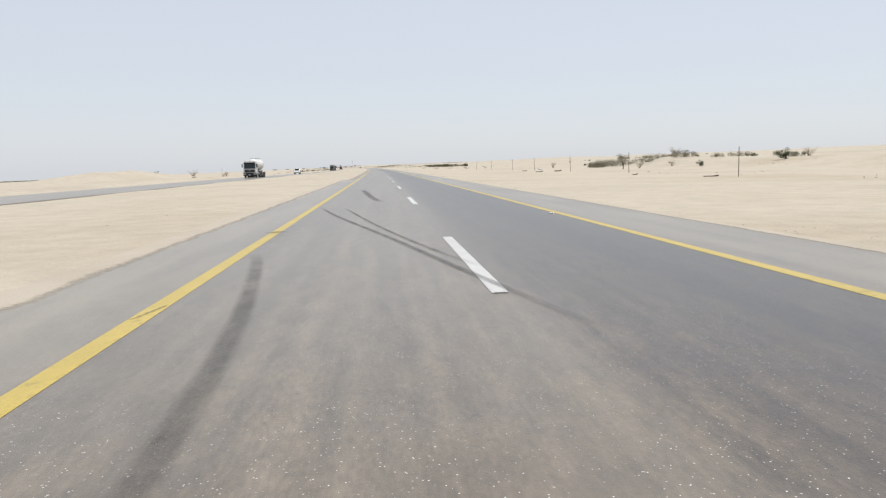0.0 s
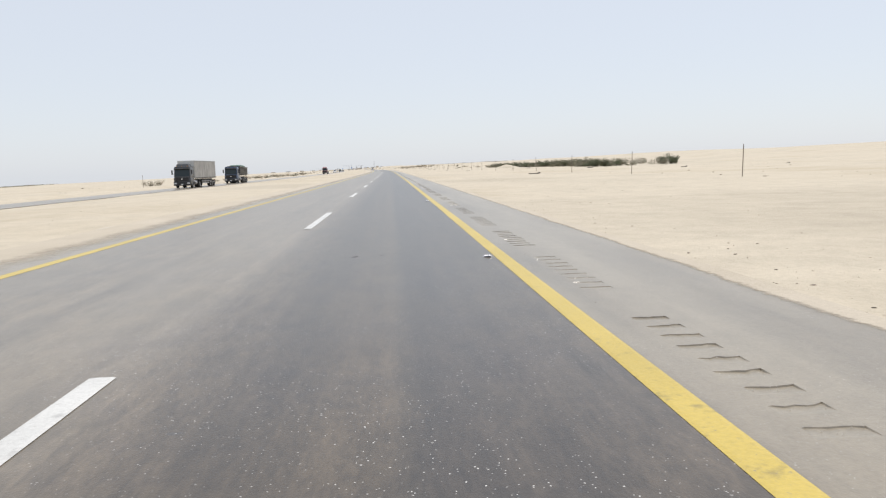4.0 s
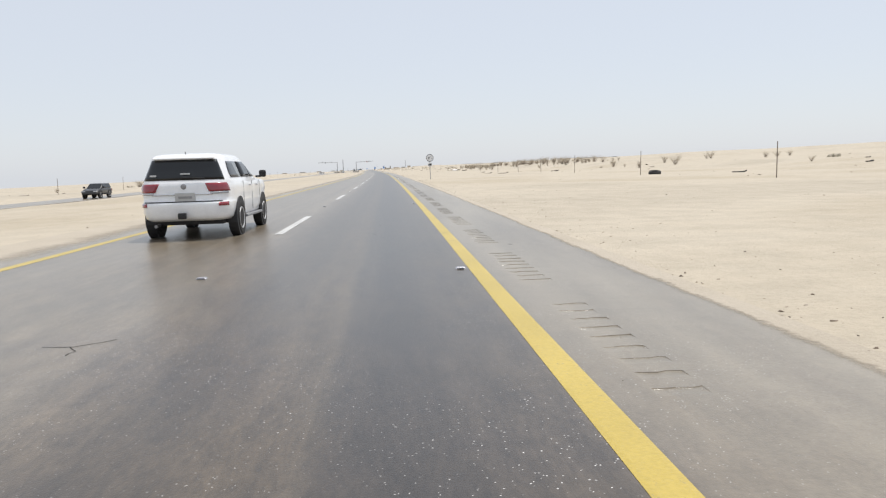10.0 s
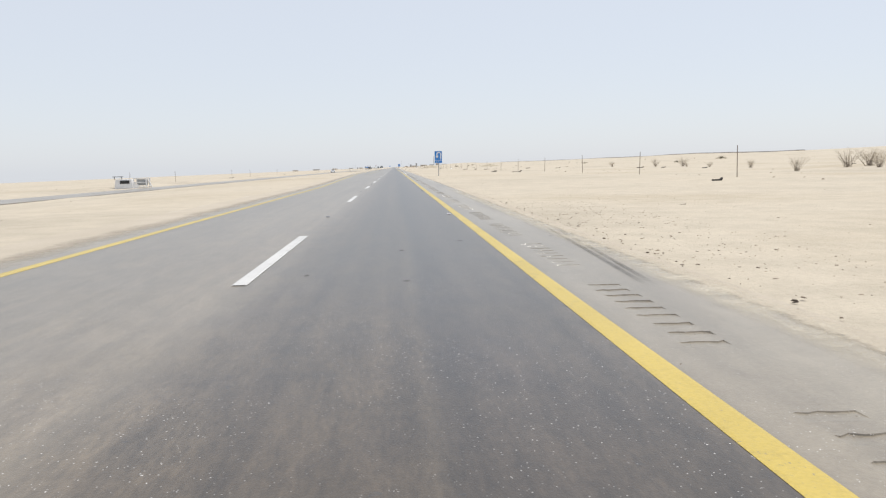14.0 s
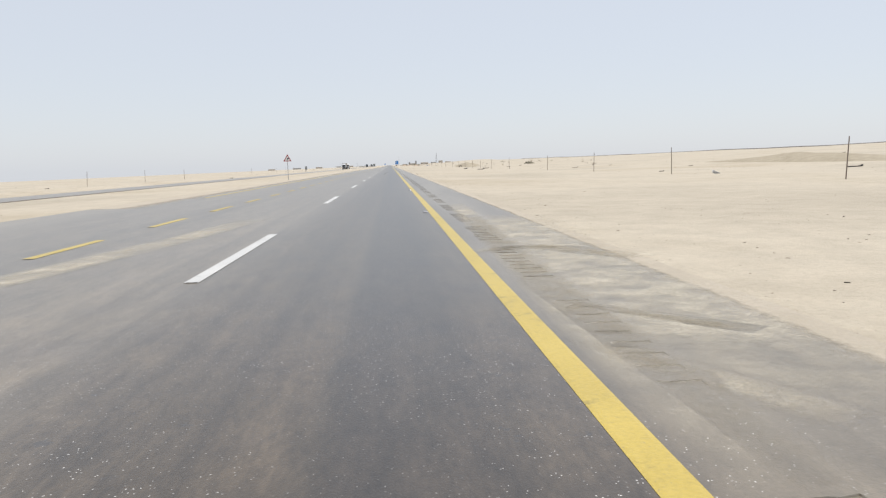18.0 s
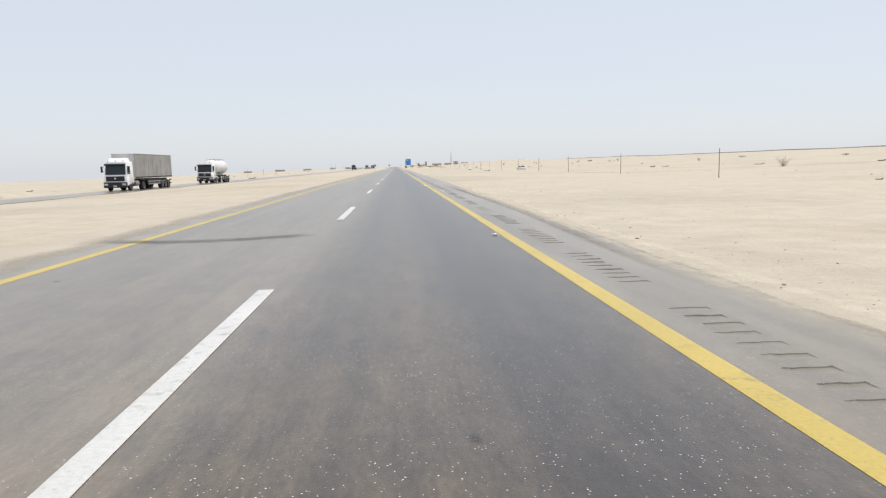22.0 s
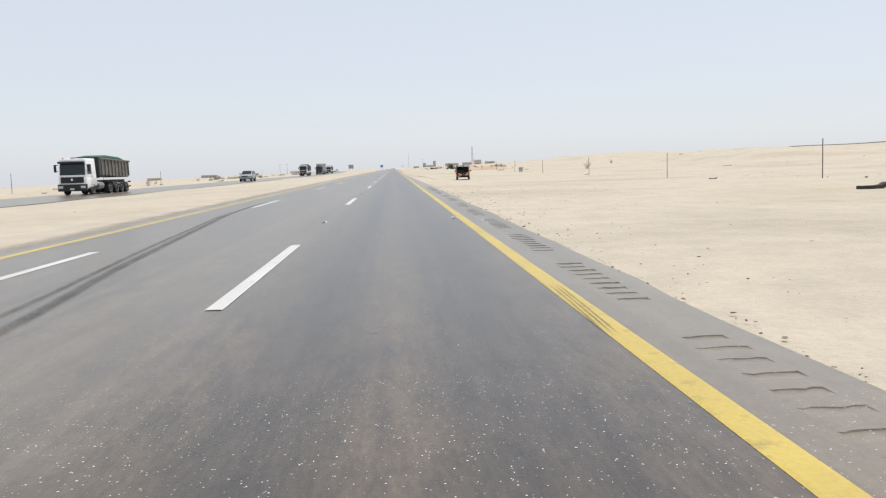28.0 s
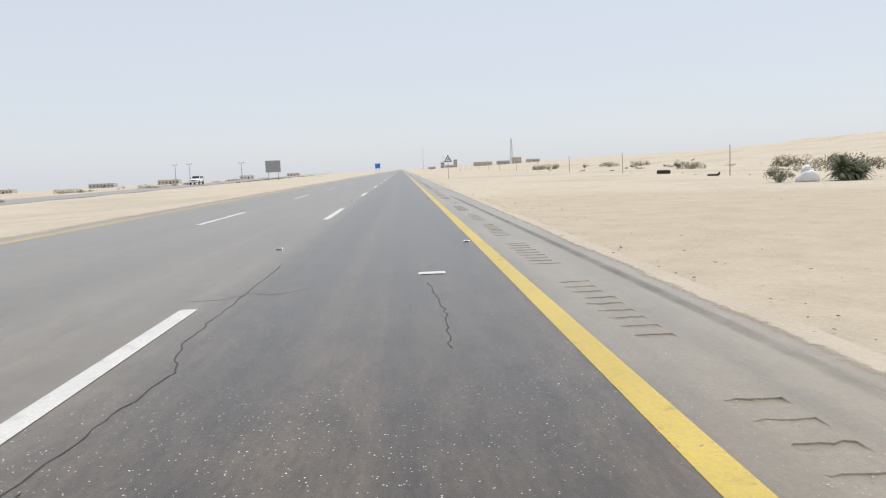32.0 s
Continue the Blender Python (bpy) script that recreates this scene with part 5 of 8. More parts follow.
def direction_sign():
    root = holder("direction_sign", "large blue motorway direction sign on three posts", "road sign")
    W2 = 2.12
    plate("main_panel", root, SIGN_WHITE, round_rect(-W2, W2, 2.15, 6.15, .16), 0, .05, "white-edged main panel")
    plate("main_face", root, SIGN_BLUE, round_rect(-W2 + .07, W2 - .07, 2.22, 6.08, .13), -.008, .02, "blue face")
    plate("exit_panel", root, SIGN_WHITE, round_rect(-1.72, W2, 6.19, 6.97, .14), 0, .05, "white-edged exit panel")
    plate("exit_face", root, SIGN_BLUE, round_rect(-1.66, W2 - .06, 6.25, 6.91, .11), -.008, .02, "blue face")
    words("EXIT 10 (C.D)", .25, SIGN_WHITE, root, -1.5, 6.46, -.014)
    words("(\uFEA9.\uFE9D) \u0661\u0660 " + AR_EXIT, .33, SIGN_WHITE, root, 1.92, 6.44, -.014, "RIGHT")
    # pictograms
    plate("pictogram", root, SIGN_GREEN, round_rect(-1.82, -.78, 5.34, 5.88, .04), -.016, -.006, "green route pictogram")
    plate("pictogram", root, SIGN_WHITE, disc_pts(-1.52, 5.6, .19), -.022, -.012)
    plate("pictogram", root, SIGN_WHITE, round_rect(-1.24, -.86, 5.40, 5.58, .02), -.022, -.012)
    plate("pictogram", root, SIGN_WHITE, round_rect(-.66, -.10, 5.32, 5.90, .04), -.016, -.006, "white shield pictogram")
    plate("pictogram", root, PALE_SCRAP, [(-.58, 5.84), (-.18, 5.84), (-.20, 5.55), (-.30, 5.42), (-.46, 5.42), (-.56, 5.55)], -.022, -.012)
    plate("pictogram", root, SIGN_WHITE, round_rect(.04, .54, 5.36, 5.88, .04), -.016, -.006, "white aeroplane pictogram")
    bm = bmesh.new()
    flat_shape(bm, [(.265, 5.42), (.315, 5.42), (.305, 5.80), (.29, 5.84), (.275, 5.80)], -.022, -.014)
    flat_shape(bm, [(.10, 5.58), (.29, 5.70), (.48, 5.58), (.48, 5.62), (.29, 5.76), (.10, 5.62)], -.0225, -.0145)
    flat_shape(bm, [(.21, 5.43), (.29, 5.48), (.37, 5.43), (.37, 5.46), (.29, 5.52), (.21, 5.46)], -.023, -.015)
    part("aeroplane", bm, SIGN_BLACK, root, "black aeroplane mark")
    # arrows
    bm = bmesh.new()
    flat_shape(bm, [(-1.62, 2.35), (-1.46, 2.35), (-1.46, 4.72), (-1.62, 4.72)], -.016, -.006)
    flat_shape(bm, [(-1.80, 4.66), (-1.28, 4.66), (-1.54, 5.14)], -.017, -.007)
    for z in (2.62, 3.48):
        flat_shape(bm, [(-1.48, z), (-1.48, z + .16), (-1.10, z + .62), (-1.02, z + .52)], -.018, -.008)
        flat_shape(bm, [(-1.20, z + .56), (-.98, z + .40), (-.88, z + .80)], -.019, -.009)
    part("arrow", bm, SIGN_WHITE, root, "white arrow with two branches")
    words(AR_BAHR + " " + AR_YANBU, .36, SIGN_WHITE, root, 1.30, 4.66, -.014, "RIGHT")
    words("YANBU AL BAHAR", .235, SIGN_WHITE, root, 1.42, 4.34, -.014, "RIGHT")
    words(AR_NAKHL + " " + AR_YANBU, .36, SIGN_WHITE, root, 1.42, 3.86, -.014, "RIGHT")
    words(AR_EIS, .36, SIGN_WHITE, root, 1.42, 3.44, -.014, "RIGHT")
    words("YANBU AL NAKHL", .235, SIGN_WHITE, root, 1.42, 3.12, -.014, "RIGHT")
    words("AL EIS", .235, SIGN_WHITE, root, -.25, 2.80, -.014)
    words("2 KM", .25, SIGN_WHITE, root, -.62, 2.40, -.014)
    words(AR_KM + " \u0662", .36, SIGN_WHITE, root, 1.86, 2.40, -.014, "RIGHT")
    for x, m in ((-1.58, SIGN_YELLOW), (.0, SIGN_YELLOW), (1.50, SIGN_TAN)):
        slab("post", root, GALV, (x, .16, 3.1), (.14, .18, 6.6), .02)
        plate("diamond", root, m, [(x - .27, 1.62), (x, 1.35), (x + .27, 1.62), (x, 1.89)], .035, .055, "yellow reflective diamond")
    for z in (2.9, 4.2, 5.5):
        slab("rail", root, GALV, (0, .065, z), (4.1, .04, .10), .008)
    return root


direction_sign().matrix_basis = spot(10.85, 2641.2 + 40.6, -0.05, -2)


speed = holder("speed_sign", "round white speed sign over a smaller plate", "road sign")
pole(speed, 0, 3.1)
plate("disc", speed, SIGN_BLACK, disc_pts(0, 2.62, .46), -.004, .02, "dark-rimmed disc")
plate("face", speed, SIGN_WHITE, disc_pts(0, 2.62, .40), -.012, .0, "white face")
words("\u0661\u0662\u0660", .50, SIGN_BLACK, speed, 0, 2.44, -.018, "CENTER")
plate("lower_plate", speed, SIGN_WHITE, round_rect(-.27, .27, 1.58, 2.04, .03), -.004, .02, "small white plate")
plate("lorry_mark", speed, SIGN_BLACK, [(-.2, 1.7), (.2, 1.7), (.2, 1.92), (-.02, 1.92), (-.02, 1.84), (-.2, 1.84)], -.012, -.002, "black lorry shape")
speed.matrix_basis = spot(7.9, 956.1 + 88, -.06, 0)

ut = holder("uturn_sign", "blue rectangular sign with a white hooked arrow", "road sign")
pole(ut, 0, 3.5, .05)
plate("panel", ut, SIGN_WHITE, round_rect(-.55, .55, 1.86, 3.62, .04), -.004, .02, "white-edged panel")
plate("face", ut, SIGN_BLUE, round_rect(-.51, .51, 2.30, 3.58, .03), -.012, .0, "blue face")
plate("lower_face", ut, SIGN_BLUE, round_rect(-.51, .51, 1.90, 2.25, .03), -.012, .0, "blue strip")
uturn_arrow(ut, .03, 2.95, 1.1, SIGN_WHITE, -.018)
words(AR_METRE + " \u0663\u0660\u0660", .34, SIGN_WHITE, ut, 0, 1.99, -.018, "CENTER")
ut.matrix_basis = spot(8.3, 1341.3 + 103, -.06, 0)

for lat, s, kind in ((-13.2, 1727.3, "u"), (-13.9, 1735.5, "back"), (-13.6, 1757.5, "keep"), (-14.0, 1763, "back")):
    r = holder("median_sign", {"u": "round blue sign with a hooked arrow over an amber diamond", "back": "bare grey back of a round sign", "keep": "round blue sign with a slanting arrow"}[kind], "road sign", "signs in the median")
    pole(r, 0, 2.5, .035)
    if kind == "back":
        plate("disc", r, GALV, disc_pts(0, 2.2, .42), -.01, .012, "grey metal disc")
        slab("bracket", r, GALV, (0, -.02, 2.2), (.06, .03, .5), .005)
    else:
        plate("disc", r, SIGN_WHITE, disc_pts(0, 2.2, .45), -.004, .012, "white-rimmed disc")
        plate("face", r, SIGN_BLUE, disc_pts(0, 2.2, .41), -.012, .0, "blue face")
        if kind == "u":
            uturn_arrow(r, .03, 2.22, .62, SIGN_WHITE, -.018)
            plate("diamond", r, SIGN_YELLOW, [(-.32, 1.40), (0, 1.08), (.32, 1.40), (0, 1.72)], -.01, .01, "amber diamond")
        else:
            bm = bmesh.new()
            flat_shape(bm, [(-.26, 2.36), (-.18, 2.44), (.10, 2.17), (.02, 2.09)], -.018, -.014)
            flat_shape(bm, [(.20, 2.28), (.20, 1.98), (-.08, 1.98)], -.019, -.015)
            part("arrow", bm, SIGN_WHITE, r, "white slanting arrow")
    if kind == "back" and s > 1750:
        plate("lower_plate", r, GALV, [(-.30, 1.44), (0, 1.14), (.30, 1.44), (0, 1.74)], -.012, .012, "grey back of a diamond plate")
    r.matrix_basis = spot(lat, s, land(lat, s) - .02, 0)


def warning_sign(mark):
    r = holder("warning_sign", "triangular warning sign on a thin pole", "road sign", "warning signs")
    pole(r, 0, 2.7, .035)
    z = 2.2
    plate("triangle", r, SIGN_BLACK if mark else SIGN_RED, [(-.52, z), (.52, z), (0, z + .9)], -.004, .012, "dark-rimmed triangle")
    plate("face", r, SIGN_WHITE, [(-.36, z + .09), (.36, z + .09), (0, z + .72)], -.012, .0, "white face")
    bm = bmesh.new()
    flat_shape(bm, [(-.05, z + .14), (.05, z + .14), (.05, z + .46), (-.05, z + .46)], -.018, -.014)
    flat_shape(bm, [(.05, z + .24), (.20, z + .38), (.16, z + .42), (.05, z + .33)], -.019, -.015)
    part("mark", bm, SIGN_BLACK, r, "black junction mark")
    return r


warning_sign(False).matrix_basis = spot(-10.6, 1737.2 + 92, -.06, 0)
warning_sign(True).matrix_basis = spot(8.3, 3148.6 + 92, -.06, 0)


def board(name, label, w, z0, z1, face, legs=2):
    r = holder(name, label, "road sign")
    plate("panel", r, face, round_rect(-w / 2, w / 2, z0, z1, .1), 0, .05)
    for i in range(legs):
        x = -w * .32 + w * .64 * i / (legs - 1)
        slab("post", r, GALV, (x, .12, z1 / 2 - .2), (.14, .14, z1 + .1), .015)
    for k in (.3, .7):
        slab("rail", r, GALV, (0, -.03, z0 + (z1 - z0) * k), (w * .95, .04, .08), .005)
    return r


board("sign_board", "grey back of a large sign board beyond the road", 4.2, 2.3, 5.6, GALV).matrix_basis = spot(-34, 3352, land(-34, 3352) - .05, 0)
board("sign_board", "grey back of a tall sign board beside the opposite road", 0.9, 1.0, 2.5, GALV).matrix_basis = spot(-34.5, 1940.8 + 112, land(-34.5, 2053) - .05, 0)
board("blue_sign_board", "blue sign board far along the median", 3.0, 2.6, 5.4, SIGN_BLUE).matrix_basis = spot(-11.5, 3560, -.1, 0)


# speed-camera gantries and mast in the median
def gantry(reach, label):
    """A tall square post with one arm across the lanes; reach: signed length of the arm."""
    root = holder("camera_gantry", label, "gantry", "camera gantries")
    sg = 1 if reach > 0 else -1
    bm = bmesh.new()
    box(bm, (0, 0, 3.2), (.34, .34, 6.7), .04, None, (.7, .7))
    part("post", bm, GALV, root, "grey square post")
    bm = bmesh.new()
    rod(bm, (0, -.06, 6.2), (reach, -.06, 6.38), .11, .07, 10)
    lathe(bm, [(.12 * sg, .2), (.3 * sg, .2)], 12, "x", (0, -.06, 6.2))
    part("arm", bm, GALV, root, "long thin arm")
    for k, kind in ((.28, 2), (.40, 0), (.50, 1), (.74, 2), (.83, 0), (.93, 1)):
        x, z = reach * k, 6.2 + .18 * k
        bm = bmesh.new()
        if kind == 1:
            box(bm, (x, -.12, z + .30), (.16, .42, .18), .03, Matrix.Rotation(-.25, 4, "X"))
            rod(bm, (x, -.06, z + .08), (x, -.06, z + .28), .03)
        elif kind == 2:
            lathe(bm, [(-.32, .16), (-.22, .22), (.12, .18)], 14, "y", (x, 0, z + .32))
            rod(bm, (x, -.06, z + .08), (x, -.06, z + .28), .04)
        else:
            box(bm, (x, -.1, z + .20), (.34, .18, .18), .02)
        part("camera" if kind == 1 else "flash" if kind == 2 else "sensor", bm, SIGN_BLACK if kind else GALV, root, "dark camera housing" if kind == 1 else "")
    x = reach * .61
    bm = bmesh.new()
    flat_shape(bm, disc_pts(x, 6.30, .42), -.24, -.20)
    d = part("disc", bm, SIGN_RED if sg > 0 else GALV, root, "round limit sign" if sg > 0 else "grey disc")
    if sg > 0:
        plate("disc_face", root, SIGN_WHITE, disc_pts(x, 6.30, .33), -.25, -.22, "white face")
        for i in range(3):
            slab("digit_bar", root, SIGN_BLACK, (x - .14 + .14 * i, -.26, 6.30), (.07, .012, .26), 0)
    slab("control_box", root, GALV, (.30 * sg, 0, 1.5), (.42, .34, .95), .03, "grey control box")
    slab("base_plate", root, GALV, (0, 0, .02), (.6, .6, .05), .01)
    return root


g1 = gantry(9.3, "grey camera gantry with an arm over the carriageway")
g1.matrix_basis = spot(-8.4, 1342.5, 0, 0) @ Matrix.Diagonal((1, 1, .89, 1))
g2 = gantry(-10.2, "grey camera gantry with an arm over the opposite carriageway")
g2.matrix_basis = spot(-18.4, 1339.5, 0, 0) @ Matrix.Diagonal((1, 1, .89, 1))
mast = holder("camera_mast", "grey tapering mast held by low struts", "mast")
bm = bmesh.new()
box(bm, (0, 0, 3.45), (.42, .42, 7.1), .03, None, (.62, .62))
part("mast_post", bm, GALV, mast)
bm = bmesh.new()
rod(bm, (0, 0, 7.0), (0, 0, 7.3), .04)
for z in (1.9, 2.5):
    rod(bm, (-.35, 0, z), (.4, 0, z), .025)
part("mast_fitting", bm, GALV, mast)
for sx, sy in ((-.75, -.3), (.75, -.3), (.75, .5), (-.75, .5)):
    slab("bollard", mast, GALV, (sx, sy, .42), (.2, .2, .95), .03)
    bm = bmesh.new()
    rod(bm, (sx, sy, .75), (sx * .2, sy * .2, .35), .06)
    part("strut", bm, GALV, mast)
mast.matrix_basis = spot(-15.2, 1336.4, -.05, 0)


def barrier(label, length):
    """A concrete safety barrier with its sloped foot."""
    r = holder("concrete_barrier", label, "barrier", "barriers at the gantries")
    prof = [(-.30, 0), (.30, 0), (.30, .10), (.14, .32), (.09, .85), (-.09, .85), (-.14, .32), (-.30, .10)]
    bm = bmesh.new()
    a = [bm.verts.new((x, -length / 2, z)) for x, z in prof]
    b = [bm.verts.new((x, length / 2, z)) for x, z in prof]
    bm.faces.new(a)
    bm.faces.new(list(reversed(b)))
    for i in range(8):
        bm.faces.new((a[i], a[(i + 1) % 8], b[(i + 1) % 8], b[i]))
    bmesh.ops.recalc_face_normals(bm, faces=bm.faces)
    bmesh.ops.bevel(bm, geom=list(bm.edges), offset=.02, segments=1, affect="EDGES")
    part("barrier_block", bm, CONCRETE, r)
    return r


for lat, s, ln, tn in ((-18.6, 1337.0, 3.2, 62), (-17.2, 1338.6, 3.0, -70), (-8.9, 1340.4, 3.0, 80), (-8.2, 1341.6, 2.6, 100)):
    barrier("pale concrete barrier block round the gantry foot", ln).matrix_basis = spot(lat, s, -.08, tn)
bm = bmesh.new()
box(bm, (0, 0, .08), (4.6, 2.6, .26), .06, None, (.92, .9))
pad = part("concrete_pad", bm, CONCRETE, None)
tagged(pad, "low pale concrete pad under the gantry post", "slab")
pad.matrix_basis = spot(-8.9, 1340.9, -.08, 8)

# fence-line posts on both sides
SEEN_POSTS = [50, 76, 102, 128, 150, 179, 207, 229, 253, 281, 304, 328, 356]
POSTS_R = list(SEEN_POSTS)
_knots = [356, 609, 636, 665, 706, 731, 759, 799, 824, 848, 874, 912, 939, 966, 1003, 1029, 1055, 1096, 1119, 1146, 1206, 1232, 1259, 1291, 1315, 1339, 1396, 1419, 1442,
          1683, 1709, 1736, 1777, 1803, 1829, 1857, 1896, 1922, 1947, 1989, 2016, 2044, 2082, 2107, 2133, 2160, 2198, 2225, 2251, 2297, 2323, 2392, 2419, 2446, 2703, 2730,
          2790, 2816, 2844, 2906, 2932, 2997, 3023, 3085, 3112, 3205, 3233, 3260, 3500]
for a, b in zip(_knots, _knots[1:]):
    n = max(1, round((b - a) / 26.4))
    POSTS_R += [a + (b - a) * (i + 1) / n for i in range(n)]
post = holder("fence_post", "thin dark steel fence post standing in sand", "post", "fence posts along the sand")
bm = bmesh.new()
rod(bm, (0, 0, -.5), (0, 0, 2.45), .036, .032, 8)
part("post_shaft", bm, RUST, post)
bm = bmesh.new()
rod(bm, (0, 0, 2.45), (0, 0, 2.50), .036, .02, 8)
part("post_cap", bm, RUST, post)
rng = random.Random(7)
for i, s in enumerate(POSTS_R):
    m = spot(29 + rng.uniform(-.2, .2), s, 0, 0)
    m.translation.z = land(29, s)
    m = m @ pose(0, 0, 0, rng.uniform(-2, 2), rng.uniform(-2, 2), 0)
    if i == 0:
        post.matrix_basis = m
    else:
        copy_thing(post, m)
for i in range(118):
    s = 60 + 27.2 * i
    l_ = -43.5 + part_ways(s)
    if rng.random() < .5:
        continue
    m = spot(l_, s, land(l_, s), 0) @ pose(0, 0, 0, rng.uniform(-3, 3), rng.uniform(-3, 3), 0)
    copy_thing(post, m)


# low houses, sheds and masts far along the road
# wall colours are lightened, with the haze of distance put into them
WALL_TAN = worn("tan_render", (0.52, 0.46, 0.39), (0.60, 0.53, 0.45), 0.6, 0.9)
WALL_GREY = worn("grey_render", (0.44, 0.43, 0.42), (0.52, 0.51, 0.50), 0.6, 0.9)
WALL_WHITE = worn("white_render", (0.60, 0.60, 0.60), (0.70, 0.70, 0.69), 0.6, 0.85)


def house(label, w, d, h, wall, storeys=1, tank=True):
    r = holder("house", label, "building", "far low buildings")
    slab("wall", r, wall, (0, 0, h / 2 - .3), (w, d, h + .6), .04)
    bm = bmesh.new()
    for sx in (-1, 1):
        box(bm, (sx * (w / 2 - .1), 0, h + .25), (.2, d, .5), 0)
    for sy in (-1, 1):
        box(bm, (0, sy * (d / 2 - .1), h + .25), (w - .4, .2, .5), 0)
    part("parapet", bm, wall, r)
    n = max(2, int(w / 3))
    for k in range(storeys):
        for i in range(n):
            x = -w / 2 + w * (i + .5) / n
            win = slab("window", r, TINT, (x, -d / 2 - .01, h * (k + .55) / storeys), (1.0, .06, 1.1), .01, "dark window")
            slab("window_sill", win, wall, (x, -d / 2 - .06, h * (k + .55) / storeys - .62), (1.2, .14, .08), .01)
    slab("door", r, DARK_SCRAP, (w * .1, -d / 2 - .02, 1.0), (1.0, .06, 2.0), .01, "dark door")
    if tank:
        bm = bmesh.new()
        lathe(bm, [(h + .2, .7), (h + 1.4, .7), (h + 1.6, .3)], 14, "z", (w * .25, 0, 0))
        part("roof_tank", bm, WALL_WHITE, r, "white roof tank")
    return r


for lat, s, w, d, h, mt, st in ((52, 4320, 12, 9, 3.4, WALL_TAN, 1), (72, 4360, 6, 7, 9, WALL_GREY, 3), (84, 4340, 18, 10, 3.6, WALL_TAN, 1), (97, 4400, 6, 7, 13, WALL_GREY, 4), (118, 4160, 26, 10, 5, WALL_TAN, 1),
                                (150, 4180, 18, 9, 5, WALL_GREY, 1), (178, 4230, 14, 9, 9, WALL_TAN, 2), (205, 4240, 20, 10, 4.5, WALL_TAN, 1),
                                (-200, 3780, 18, 8, 3.4, WALL_TAN, 1), (-265, 3800, 22, 9, 3.4, WALL_GREY, 1), (-150, 3860, 14, 8, 3.6, WALL_WHITE, 1), (-330, 3760, 18, 8, 3.2, WALL_TAN, 1),
                                (-120, 3960, 14, 8, 3.6, WALL_TAN, 1)):
    house("flat-roofed %s building far off on the sand" % ("pale" if mt is WALL_WHITE else "grey" if mt is WALL_GREY else "tan"), w, d, h, mt, st, st == 1).matrix_basis = spot(lat, s, land(lat, s), 0)


def lattice(label, h, w):
    r = holder("lattice_mast", label, "mast")
    bm = bmesh.new()
    cs = [(-1, -1), (1, -1), (1, 1), (-1, 1)]
    n = 12
    for i in range(n):
        a, b = i / n, (i + 1) / n
        for k in range(4):
            p0 = Vector((cs[k][0] * w * (1 - .85 * a), cs[k][1] * w * (1 - .85 * a), h * a))
            p1 = Vector((cs[k][0] * w * (1 - .85 * b), cs[k][1] * w * (1 - .85 * b), h * b))
            q1 = Vector((cs[(k + 1) % 4][0] * w * (1 - .85 * b), cs[(k + 1) % 4][1] * w * (1 - .85 * b), h * b))
            rod(bm, p0, p1, .14, n=5)
            rod(bm, p0, q1, .09, n=4)
            rod(bm, p1, q1, .09, n=4)
    part("lattice", bm, GALV, r)
    bm = bmesh.new()
    rod(bm, (0, 0, h), (0, 0, h * 1.08), .12)
    for k in range(3):
        box(bm, (.5 * math.cos(k * 2.1), .5 * math.sin(k * 2.1), h * .97), (.4, .4, 1.8), .05)
    part("antenna", bm, WALL_WHITE, r, "pale antennas")
    return r


lattice("tall grey lattice mast among far buildings", 36, 2.2).matrix_basis = spot(158, 4150, land(158, 4150) - .3, 12)
for lat, s, h in ((30, 4060, 27), (58, 4100, 16), (-118, 3560, 11), (-126, 3560, 11), (-80, 3520, 9)):
    r = holder("light_mast", "slim grey pole standing among far buildings", "pole", "far slim poles")
    bm = bmesh.new()
    rod(bm, (0, 0, -.5), (0, 0, h), .22, .1, 8)
    part("pole_shaft", bm, GALV, r)
    bm = bmesh.new()
    rod(bm, (-1.2, 0, h - .2), (1.2, 0, h - .2), .08, n=6)
    box(bm, (-1.1, 0, h), (.7, .4, .3), .05)
    box(bm, (1.1, 0, h), (.7, .4, .3), .05)
    part("lamp_head", bm, GALV, r)
    r.matrix_basis = spot(lat, s, land(lat, s), 10)

